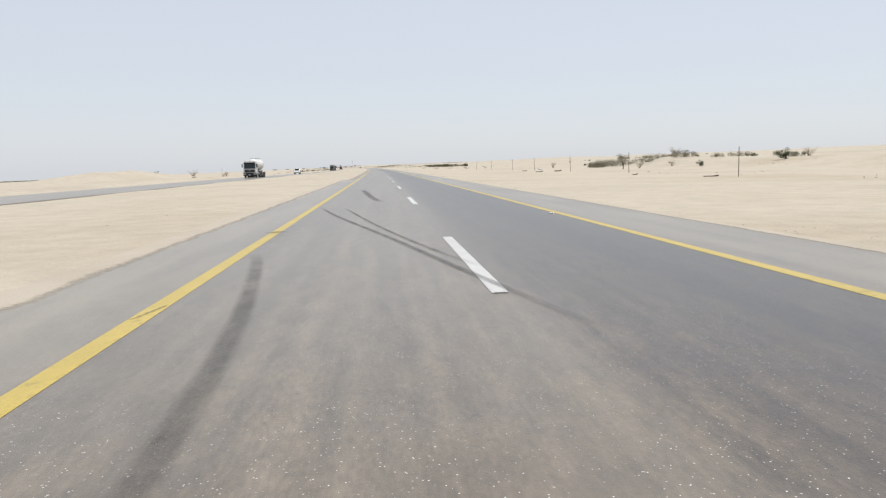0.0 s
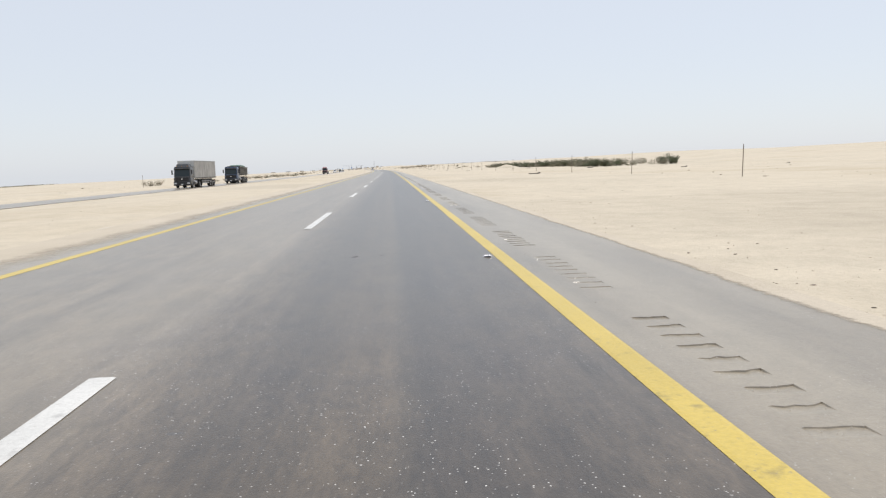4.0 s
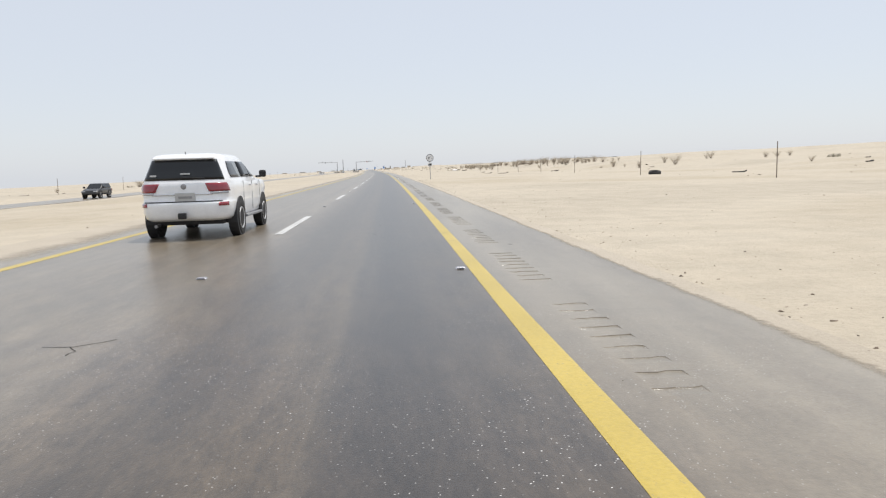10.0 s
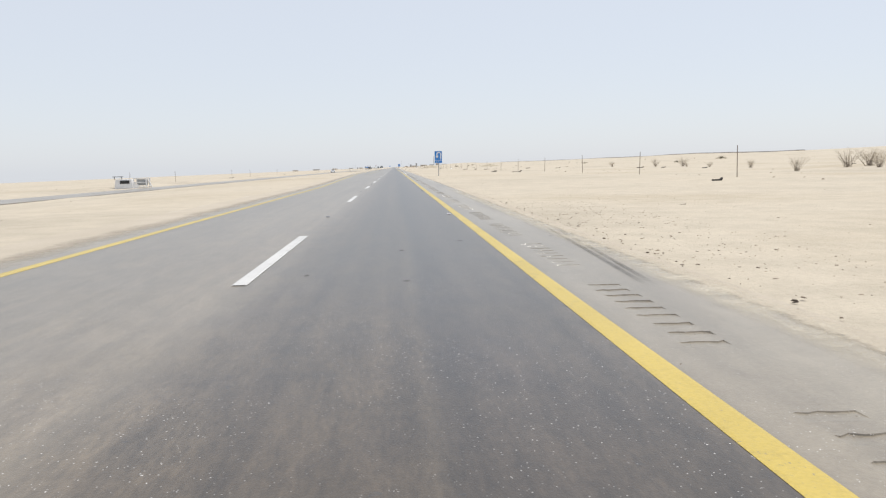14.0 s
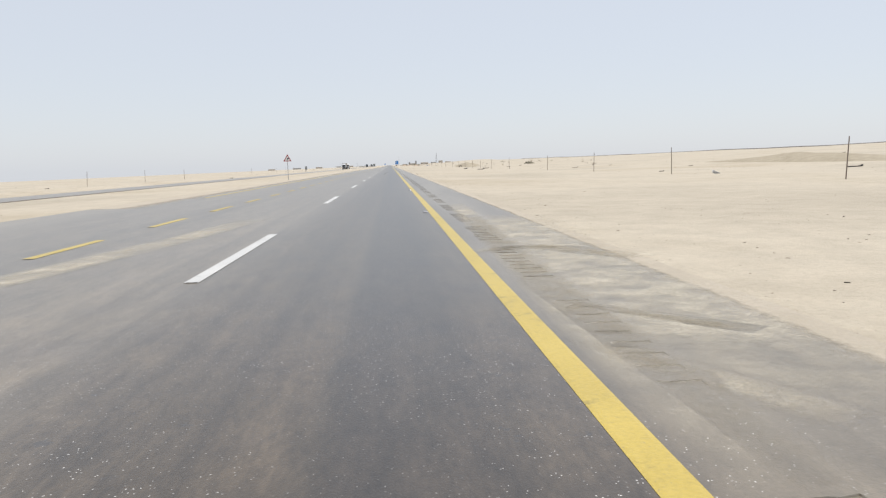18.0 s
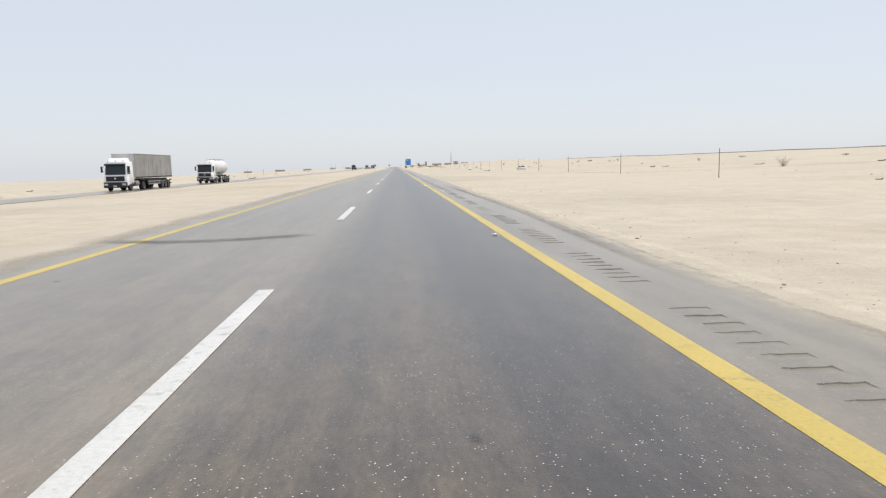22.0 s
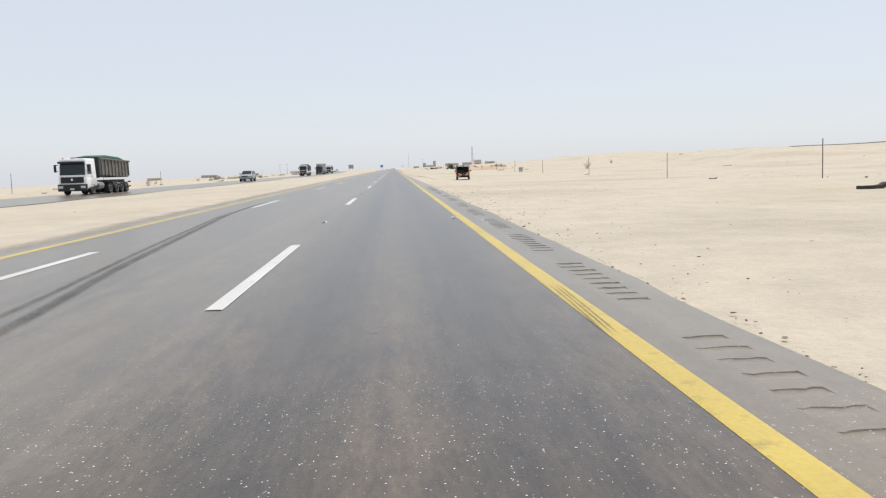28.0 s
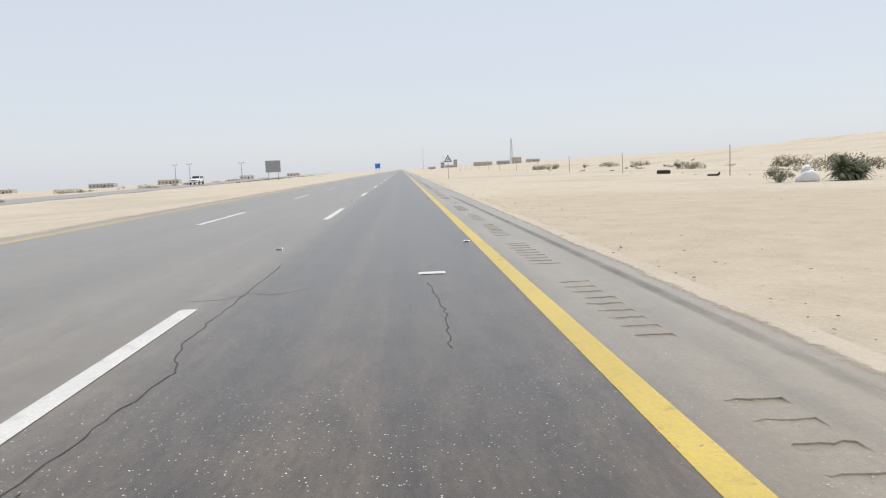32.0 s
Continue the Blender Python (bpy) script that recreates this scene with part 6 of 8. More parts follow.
# cabinet, slabs and wrecks on the sand
cabn = holder("steel_cabinet", "grey louvred steel cabinet standing on the sand", "cabinet")
slab("cabinet_body", cabn, BULKHEAD, (0, 0, .6), (1.1, .8, 1.3), .03)
slab("cabinet_roof", cabn, BULKHEAD, (0, 0, 1.28), (1.25, .95, .07), .02)
for i in range(5):
    slab("louvre", cabn, STEEL, (0, -.41, .4 + .16 * i), (.9, .03, .06), .005)
cabn.matrix_basis = spot(29.5, 2900, land(29.5, 2900), -25) @ Matrix.Diagonal((.75, .75, .72, 1))
for lat, s, tn in ((32, 2311, 20),):
    w = holder("car_wreck", "stripped pale vehicle shell abandoned on the sand", "wreck", "wrecks on the sand")
    bm = bmesh.new()
    loft(bm, [(-2.0, .3, .8, .7), (-1.8, .2, .95, .85), (0, .2, 1.0, .88), (1.6, .2, .9, .85), (2.0, .3, .7, .7)], .12)
    part("shell", bm, PALE_SCRAP, w, "", True)
    bm = bmesh.new()
    c = frustum_corners(.82, -1.5, .6, .9, .62, -1.2, .0, 1.5)
    cabin(bm, c, .06)
    part("roof_shell", bm, PALE_SCRAP, w)
    # black panes imitate the shade inside empty windows; the shell is closed
    for f in ("rear", "front", "left", "right"):
        bm = bmesh.new()
        pane_mesh(bm, c, f, .1, .9, .15, .85, .01)
        part("shade_pane", bm, SIGN_BLACK, w, "black pane for the shade in an empty window")
    w.matrix_basis = spot(lat, s, land(lat, s) - .1, tn) @ Matrix.Diagonal((.8, .62, .75, 1))
for lat, s, tn, tilt in ((31.5, 1229, 15, 22), (31.5, 1737 + 62, 70, 25), (30.5, 1636 + 64, 20, 30), (33, 91 + 50, 10, 6)):
    bm = bmesh.new()
    box(bm, (0, 0, .3), (2.3, 1.5, .12), .03)
    box(bm, (.2, .1, .12), (1.6, 1.1, .28), .05)
    sl = part("broken_panel", bm, PALE_SCRAP, None)
    tagged(sl, "pale broken panel lying tilted on the sand", "debris", "pale panels on the sand")
    sl.matrix_basis = spot(lat, s, land(lat, s), tn) @ pose(0, 0, 0, tilt, 0, 0) @ (Matrix.Diagonal((.75, .75, .75, 1)) if s == 1229 else Matrix.Diagonal((.42, .42, .6, 1)))

# broken hut and steel frame beside the opposite carriageway
hut = holder("site_hut", "white broken site hut with one dark window", "hut")
bm = bmesh.new()
box(bm, (0, 0, .62), (2.3, 1.5, 1.25), .05, None, (.86, .9))
part("hut_wall", bm, PALE_SCRAP, hut)
# black pane painted for the dark inside the opening
slab("shade_pane", hut, SIGN_BLACK, (.15, -.70, .86), (1.15, .12, .42), .01, "black pane for the shade in a window opening")
slab("table_top", hut, DARK_SCRAP, (-.75, 0, 1.58), (1.25, .8, .07), .02, "dark board lying on legs")
for sx in (-1.2, -.3):
    slab("table_leg", hut, DARK_SCRAP, (sx, 0, 1.40), (.07, .07, .34), 0)
slab("leaning_sheet", hut, PALE_SCRAP, (1.25, -.3, .35), (1.1, .05, .7), .01, "", Matrix.Rotation(.5, 4, "Y"))
hut.matrix_basis = spot(-34.2, 1439, land(-34.2, 1439), 12)
frame_ob = holder("steel_crate", "pale open steel crate with a torn grey sheet", "crate")
for sx in (-.9, .9):
    for sy in (-.5, .5):
        slab("frame_post", frame_ob, PALE_SCRAP, (sx, sy, .62), (.12, .12, 1.3), .02)
for sy in (-.5, .5):
    for z in (.08, .70, 1.28):
        slab("frame_rail", frame_ob, PALE_SCRAP, (0, sy, z), (1.9, .09, .10), .02)
slab("torn_sheet", frame_ob, GALV, (0, .2, .72), (1.5, .04, .85), .01, "grey torn sheet")
slab("brace", frame_ob, PALE_SCRAP, (1.3, -.2, .55), (.10, .10, 1.35), .02, "", Matrix.Rotation(-.5, 4, "Y"))
frame_ob.matrix_basis = spot(-32.8, 1441.5, land(-32.8, 1441.5), -8)
sack = holder("white_sack", "slumped white sack lying beside a palm bush", "sack")
bm = bmesh.new()
loft(bm, [(-.75, .0, .22, .25), (-.62, -.02, .55, .5), (-.2, -.02, .80, .62), (.3, -.02, .72, .6), (.62, -.02, .42, .48), (.78, 0, .2, .25)], .22)
part("sack_body", bm, PALE_SCRAP, sack, "", True)
bm = bmesh.new()
loft(bm, [(-.2, .7, .80, .2), (-.05, .68, 1.12, .42), (.25, .62, 1.05, .40), (.42, .6, .78, .2)], .16)
part("sack_top", bm, PALE_SCRAP, sack, "", True)
sack.matrix_basis = spot(23.2, 3184.2, land(23.2, 3184.2) - .02, 70) @ Matrix.Diagonal((.72, .72, .8, 1))

# ---- marks on the road ----
def mark_material(name, c0, c1, strength, patch=0.35):
    """A worn film on the road: thin at its sides and ends, streaked and patchy."""
    k = Mat(name, 0.75)
    c = k.ramp(k.noise(2.0, 5), (0.3, c0), (0.7, c1))
    k.colour(k.mix(c, k.ramp(k.noise(50, 3, 0.7), (0.3, 0.7), (0.7, 1.25)), 0.8, "MULTIPLY"))
    uv = k.t.nodes.new("ShaderNodeUVMap")
    uv.uv_map = "film"
    sp = k.t.nodes.new("ShaderNodeSeparateXYZ")
    k.link(uv.outputs[0], sp.inputs[0])
    al = k.mix(k.ramp(sp.outputs[0], (0.0, 0.0), (0.3, 1.0), (0.7, 1.0), (1.0, 0.0)), k.ramp(sp.outputs[1], (0.0, 0.0), (0.18, 1.0), (0.82, 1.0), (1.0, 0.0)), 1.0, "MULTIPLY")
    al = k.mix(al, k.ramp(k.noise(1.4, 6, 0.7), (0.3, patch), (0.62, 1.0)), 1.0, "MULTIPLY")
    al = k.mix(al, k.ramp(k.noise(38, 4, 0.7), (0.3, 0.45), (0.62, 1.0)), 1.0, "MULTIPLY")
    al = k.mix(al, (strength, strength, strength), 1.0, "MULTIPLY")
    k.link(al, k.b.inputs["Alpha"])
    return k.m


SKID = mark_material("skid_rubber", (0.040, 0.039, 0.039), (0.070, 0.067, 0.065), 0.62)
OIL = mark_material("oil_film", (0.030, 0.030, 0.030), (0.060, 0.058, 0.056), 0.55)
FAINT = mark_material("faint_rubber", (0.045, 0.044, 0.044), (0.075, 0.072, 0.07), 0.42)
TREAD = mark_material("tread_rubber", (0.07, 0.055, 0.035), (0.13, 0.10, 0.055), 0.85)
TRACK = mark_material("dusty_tyre_track", (0.10, 0.093, 0.086), (0.15, 0.135, 0.12), 0.55)
DRIFT = mark_material("sand_film", (0.54, 0.49, 0.39), (0.64, 0.58, 0.47), 0.75, 0.0)
CRACK = worn("crack_tar", (0.03, 0.03, 0.03), (0.06, 0.055, 0.05), 4.0, 0.8)


def film(me, uv):
    lay = me.uv_layers.new(name="film")
    for lp in me.loops:
        lay.data[lp.index].uv = uv[lp.vertex_index]


def strip(name, pts, width, mat, z=0.004, jag=0.0, seed=1, fade=True):
    """A thin mark along points of (across, along), smoothed, of uneven width."""
    r = random.Random(seed)
    dense = []
    for (a, sa), (b, sb) in zip(pts, pts[1:]):
        n = max(2, int(math.hypot(sb - sa, (b - a) * (1 if jag else 0)) / (.12 if jag else 1.2)) + 1)
        dense += [(a + (b - a) * i / n, sa + (sb - sa) * i / n) for i in range(n)]
    dense.append(pts[-1])
    if not jag:
        for _ in range(3):
            dense = [dense[0]] + [((p[0] + 2 * q[0] + t[0]) / 4, (p[1] + 2 * q[1] + t[1]) / 4) for p, q, t in zip(dense, dense[1:], dense[2:])] + [dense[-1]]
    vs, fs, uv = [], [], []
    n = len(dense)
    for i, (lat, s) in enumerate(dense):
        uv += [(0.0, i / (n - 1)), (1.0, i / (n - 1))]
        if jag:
            lat, s = lat + r.uniform(-jag, jag), s + r.uniform(-jag, jag)
        p0, p1 = dense[max(0, i - 1)], dense[min(n - 1, i + 1)]
        d = Vector((p1[0] - p0[0], p1[1] - p0[1]))
        d = d.normalized() if d.length else Vector((0, 1))
        w = width / 2 * (r.uniform(.6, 1.3) if jag else 1.3)
        vs += [at(lat - d.y * w, s + d.x * w, z), at(lat + d.y * w, s - d.x * w, z)]
    for i in range(n - 1):
        fs.append((2 * i, 2 * i + 1, 2 * i + 3, 2 * i + 2))
    me = mesh_of(name, vs, fs, mat)
    film(me, uv)
    return part(name, me, None, road)


strip("skid_mark", [(-3.35, 4.4), (-3.15, 3.5), (-2.8, 1.0), (-2.5, -1.6), (-2.4, -3.5), (-2.35, -4.4), (-2.3, -9)], .19, FAINT, .0042, seed=2)
strip("skid_mark", [(-3.4, 18), (-2.6, 13.2), (-1.6, 8.6), (-1.0, 5.9), (-.1, 1.2), (.6, -2)], .12, SKID, .0105, seed=3)
strip("skid_mark", [(-2.5, 17), (-1.4, 9.4), (-.5, 4.4), (.1, 1.9)], .09, SKID, .011, seed=4)
strip("skid_mark", [(-2.3, 36), (-1.6, 24), (-1.2, 20)], .30, SKID, .0044, seed=5)
strip("skid_mark", [(-1.2, 560), (-1.1, 573.6), (-1.1, 577), (-1.0, 584), (-.7, 602), (-.3, 640)], .14, FAINT, .0042, seed=6)
strip("skid_mark", [(-2.4, 680), (-2.7, 693), (-2.9, 705)], .35, SKID, .0042, seed=7)
strip("skid_mark", [(-1.55, 764), (-1.42, 768.04), (-1.36, 768.6), (-1.13, 769.7), (-.85, 770.7), (-.5, 771.7), (-.1, 772.6)], .09, FAINT, .0042, seed=8)
strip("skid_mark", [(-2.0, 2640), (-2.1, 2648.7), (-2.2, 2652), (-2.8, 2661), (-4.2, 2683)], .16, SKID, .0105, seed=9)
strip("skid_mark", [(-1.4, 2746), (-1.65, 2753.1), (-2.3, 2757.3), (-3.7, 2771), (-4.1, 2781)], .17, SKID, .0105, seed=10)
strip("skid_mark", [(-1.9, 2748), (-2.1, 2754), (-2.8, 2760), (-4.1, 2774)], .10, SKID, .0108, seed=11)
strip("skid_mark", [(-.7, 1938), (-.6, 1946.6), (-.6, 1950.7), (-.6, 1956)], .13, FAINT, .0042, seed=12)
strip("skid_mark", [(.3, 2050), (.2, 2058), (.1, 2075), (.1, 2100)], .20, SKID, .0042, seed=13)
strip("skid_mark", [(.1, 2846), (-.1, 2849.3), (-.3, 2852), (-.5, 2857.6), (-1.4, 2880), (-3.2, 2908)], .15, FAINT, .0042, seed=14)
strip("skid_mark", [(1.7, 1838), (1.6, 1842.6), (1.5, 1846), (1.6, 1860), (2.1, 1882)], .15, FAINT, .0042, seed=15)
strip("skid_mark", [(1.09, 3047.5), (1.1, 3050.2), (1.13, 3052), (1.01, 3057), (.9, 3061)], .03, FAINT, .0042, seed=16)
# broad dark band straight across the left lane
strip("skid_mark", [(-.2, 2153.9), (-1.2, 2153.2), (-3.0, 2152.6), (-4.6, 2153.6)], .55, SKID, .0105, seed=17)
strip("skid_mark", [(-4.5, 1638), (-4.5, 1650), (-4.7, 1654), (-4.7, 1660), (-4.4, 1668), (-4.6, 1694), (-4.7, 1720)], .20, SKID, .0042, seed=18)
strip("skid_mark", [(-4.9, 1640), (-5.0, 1652), (-5.0, 1657), (-4.75, 1661), (-4.6, 1668)], .10, FAINT, .0044, seed=118)
strip("skid_mark", [(-5.8, 1648), (-6.05, 1655), (-6.2, 1662), (-5.8, 1671), (-4.9, 1690), (-4.8, 1715)], .20, SKID, .0043, seed=119)
strip("oil_patch", [(-2.15, 1646.2), (-1.9, 1646.5), (-1.6, 1646.6)], .16, OIL, .0043, seed=120)
for pts, w in (([(2.68, 1060.3), (2.9, 1060.4), (3.2, 1060.2), (3.5, 1060.1)], .22), ([(3.25, 1060.08), (3.38, 1060.06)], .10), ([(1.92, 1064.1), (1.97, 1062.1), (1.99, 1061)], .07), ([(2.0, 1060.9), (2.01, 1059.7), (2.0, 1058.5)], .06),
               ([(-.55, 674.0), (-.4, 674.0)], .25), ([(2.05, 668.6), (2.13, 668.6)], .12), ([(1.73, 668.95), (1.79, 668.95)], .10), ([(.2, 295.4), (.34, 295.3)], .30), ([(.48, 291.7), (.53, 291.9)], .16), ([(-2.2, 302.3), (-1.95, 302.2)], .6),
               ([(.7, 289.0), (.76, 288.8)], .14), ([(2.36, 288.4), (2.37, 288.0)], .05), ([(2.9, 287.5), (2.94, 287.3)], .06), ([(2.98, 288.95), (3.01, 288.7)], .05), ([(3.45, 1154.7), (3.5, 1154.5)], .07), ([(3.48, 1154.3), (3.5, 1154.1)], .05), ([(3.25, 1154.6), (3.31, 1154.5)], .07),
               ([(2.1, 2246.3), (2.12, 2246.1)], .05), ([(1.73, 2244.6), (1.78, 2244.5)], .06), ([(.33, 2245.15), (.34, 2244.85)], .05), ([(.02, 2246.35), (.08, 2246.2)], .10), ([(-.3, 2247.05), (-.18, 2246.95)], .10), ([(.05, 2244.9), (.14, 2244.93)], .06)):
    strip("oil_patch", pts, w, FAINT, .0049, seed=int(pts[0][1] * 7) % 991)
strip("oil_patch", [(-.6, 1648.7), (-.3, 1648.9), (.1, 1649)], .12, FAINT, .0043, seed=121)
for pts, w in (([(3.5, 2048), (3.95, 2049.2), (4.25, 2045.5), (4.5, 2044.2), (4.9, 2042)], .45), ([(5.3, 1983.7), (4.3, 1955), (4.15, 1949), (4.15, 1945), (4.1, 1938)], .15), ([(5.6, 1961.5), (5.0, 1951.5), (4.8, 1947), (4.7, 1943)], .13),
               ([(5.0, 1260), (4.53, 1254.6), (4.43, 1252.3), (4.36, 1250), (4.3, 1248)], .05), ([(4.5, 1258), (4.1, 1252.8), (3.99, 1250.7), (3.87, 1249.5), (3.8, 1247.5)], .06),
               ([(4.15, 723), (4.03, 721.5), (3.95, 719.3), (3.86, 718.1), (3.8, 716)], .10), ([(5.1, 2252), (4.7, 2262), (4.4, 2280)], .14), ([(5.0, 292), (4.9, 300), (5.4, 330)], .16), ([(4.9, 2146), (5.2, 2160), (5.0, 2185)], .3), ([(5.0, 3150), (4.9, 3160), (4.6, 3185)], .15)):
    strip("tyre_track", pts, w, TRACK, .0044, seed=int(pts[0][1]))
for pts in ([(5.22, 1357), (5.05, 1354), (4.70, 1349)], [(5.34, 1356.5), (5.15, 1353.5), (4.80, 1349)]):
    strip("skid_mark", pts, .085, SKID, .0046, seed=int(pts[0][0] * 100))
strip("edge_line", [(-6.46, 1721.9), (-6.5, 1726), (-6.9, 1729.5), (-7.8, 1731.6), (-9.2, 1733), (-10.8, 1734.2)], .12, YELLOW, .006, seed=401)
strip("skid_mark", [(-3.4, 1727), (-3.05, 1723.9), (-2.3, 1718.9), (-1.44, 1714), (-.9, 1709.1), (-.64, 1706.7), (-.4, 1702)], .16, SKID, .0105, seed=402)
strip("skid_mark", [(-2.5, 1718.9), (-1.9, 1714.7), (-1.6, 1712.4)], .09, SKID, .0108, seed=403)
# a tyre's tread printed in rubber along the edge line: three ribs of short slanting dabs
rng = random.Random(77)
vs, fs, uv = [], [], []
for rib in range(3):
    for k_ in range(200):
        s = 861.2 + .105 * k_ + .03 * rib
        if (k_ // 23) % 4 == 3 or rng.random() < .1:
            continue
        lat, hw, sk = 3.545 + .055 * rib + .012 * math.sin(s * .6), rng.uniform(.016, .025), .02 * (1 if rib % 2 else -1)
        k0 = len(vs)
        vs += [at(lat - hw, s - sk, .0105), at(lat + hw, s + sk, .0105), at(lat + hw, s + sk + .078, .0105), at(lat - hw, s - sk + .078, .0105)]
        uv += [(.35, .4), (.65, .4), (.65, .6), (.35, .6)]
        fs.append((k0, k0 + 1, k0 + 2, k0 + 3))
me = mesh_of("tread_print", vs, fs, TREAD)
film(me, uv)
part("tread_print", me, None, road, "brown rubber tread print")
for k_ in range(5):
    strip("tread_print", [(-3.64 + .03 * k_, -.7 + .13 * k_), (-3.56 + .02 * k_, -.55 + .13 * k_)], .035, SKID, .0105, seed=k_ + 300)
strip("skid_mark", [(-3.7, 8.0), (-3.55, 8.2), (-3.4, 8.4)], .3, SKID, .0105, seed=310)
for k_ in range(3):
    strip("tread_print", [(3.53 + .045 * k_, 2752.2), (3.58 + .045 * k_, 2753.4), (3.60 + .045 * k_, 2754.8)], .022, SKID, .0105, seed=k_ + 320)
stripe("paint_patch", 2.63, 3157.85, 3158.05, 0.30, WHITE, road, 1.0, 0.007)
for pts in ([(.45, 3151.8), (.5, 3152.5), (.6, 3153.7), (.4, 3154.5), (.4, 3157.2), (.4, 3159.5)], [(.4, 3157), (.8, 3156.8), (1.1, 3157.1)], [(-.2, 3156.6), (.2, 3156.6), (.4, 3156.9)], [(2.6, 3154), (2.65, 3155.4), (2.55, 3157.2)], [(.45, 3149), (.5, 3151.8)],
            [(2.71, 294.7), (2.78, 293.1), (2.58, 292.4), (2.6, 291.4), (2.74, 290.46), (2.81, 289.76), (2.86, 289.3)], [(.12, 962.35), (-.12, 962.15), (-.42, 962.2)], [(-.15, 962.15), (-.05, 962.0), (-.08, 961.85)], [(3.05, 1059.95), (3.08, 1059.74), (3.1, 1059.47), (3.12, 1059.2), (3.13, 1058.98)], [(2.85, 1061.26), (2.842, 1060.9), (2.837, 1060.6)], [(1.5, 862), (.6, 862.3), (0, 862)], [(-.22, 2246.9), (-.16, 2246.6), (-.14, 2246.4)], [(.02, 2245.5), (.05, 2245.3)]):
    strip("crack", pts, .011, CRACK, .0022, .020, int(pts[0][1] * 10) % 97, False)
# oil drips and small tar spots
rng = random.Random(11)
vs, fs, uv = [], [], []
for i in range(700):
    lat, s = rng.choice((rng.gauss(1.9, .35), rng.uniform(-3.2, 3.4), rng.uniform(3.8, 5.6))), rng.uniform(-8, 3300)
    rx, ry = rng.uniform(.02, .08), rng.uniform(.03, .16)
    k0 = len(vs)
    vs.append(at(lat, s, .0047))
    uv.append((.5, .5))
    for j in range(8):
        a = j * math.pi / 4
        q = rng.uniform(.6, 1.3)
        vs.append(at(lat + rx * q * math.cos(a), s + ry * q * math.sin(a), .0047))
        uv.append((0.0, .5))
    fs += [(k0, k0 + 1 + j, k0 + 1 + (j + 1) % 8) for j in range(8)]
me = mesh_of("oil_spots", vs, fs, OIL)
film(me, uv)
part("oil_spots", me, None, road, "dark oil spots")["kind"] = "stuff"
# blown sand lying on the asphalt
for pts, w in (([(5.3, 1740), (5.0, 1748), (5.6, 1756)], 1.8), ([(4.7, 1762), (4.42, 1752.6), (4.36, 1749.5), (4.15, 1743.6), (4.15, 1739)], .55), ([(3.8, 1748.0), (4.04, 1748.2), (4.8, 1749.1), (5.35, 1747.9), (5.9, 1747.2), (6.2, 1747)], .6), ([(4.0, 1742.6), (4.3, 1741.7), (4.9, 1740.6)], .35), ([(4.1, 1744.2), (4.6, 1743.4), (5.4, 1742.6)], .25), ([(-3.6, 1738), (-3.0, 1744), (-1.8, 1751), (-1.2, 1757)], .7), ([(-2.6, 1740.5), (-2.2, 1743)], .5),
               ([(5.35, 1340), (5.25, 1352), (5.3, 1366), (5.35, 1384)], .55), ([(5.4, 1248), (5.3, 1256), (5.2, 1270)], 1.0), ([(5.3, 2140), (5.5, 2160), (5.5, 2180)], .8), ([(5.6, 2240), (5.5, 2260)], .8), ([(-5.0, 1240), (-4.9, 1270)], .7), ([(-5.0, 570), (-4.9, 600)], .7)):
    strip("sand_drift", pts, w, DRIFT, .0052, seed=int(pts[0][1]))

# milled rumble strip on the right shoulder: nine grooves to a group, cut into the asphalt
GROOVE_CHIP = worn("groove_chip", (0.40, 0.37, 0.33), (0.60, 0.56, 0.50), 30.0, 0.8)
KNOT_R = [92.5, 96.8, 194.15, 288.1, 292.35, 570.4, 574.65, 667.87, 765.9, 863.84, 960.2, 1058.25, 1062.45, 1155.75, 1248.7, 1253.05, 1346.4, 1639.2, 1643.4, 1741.3, 1843.1, 1945.05, 2046.15,
          2142.6, 2244.2, 2248.2, 2341.35, 2345.7, 2645.1, 2749.3, 2753.6, 2792.0]
rng = random.Random(3)
chip_vs, chip_fs = [], []


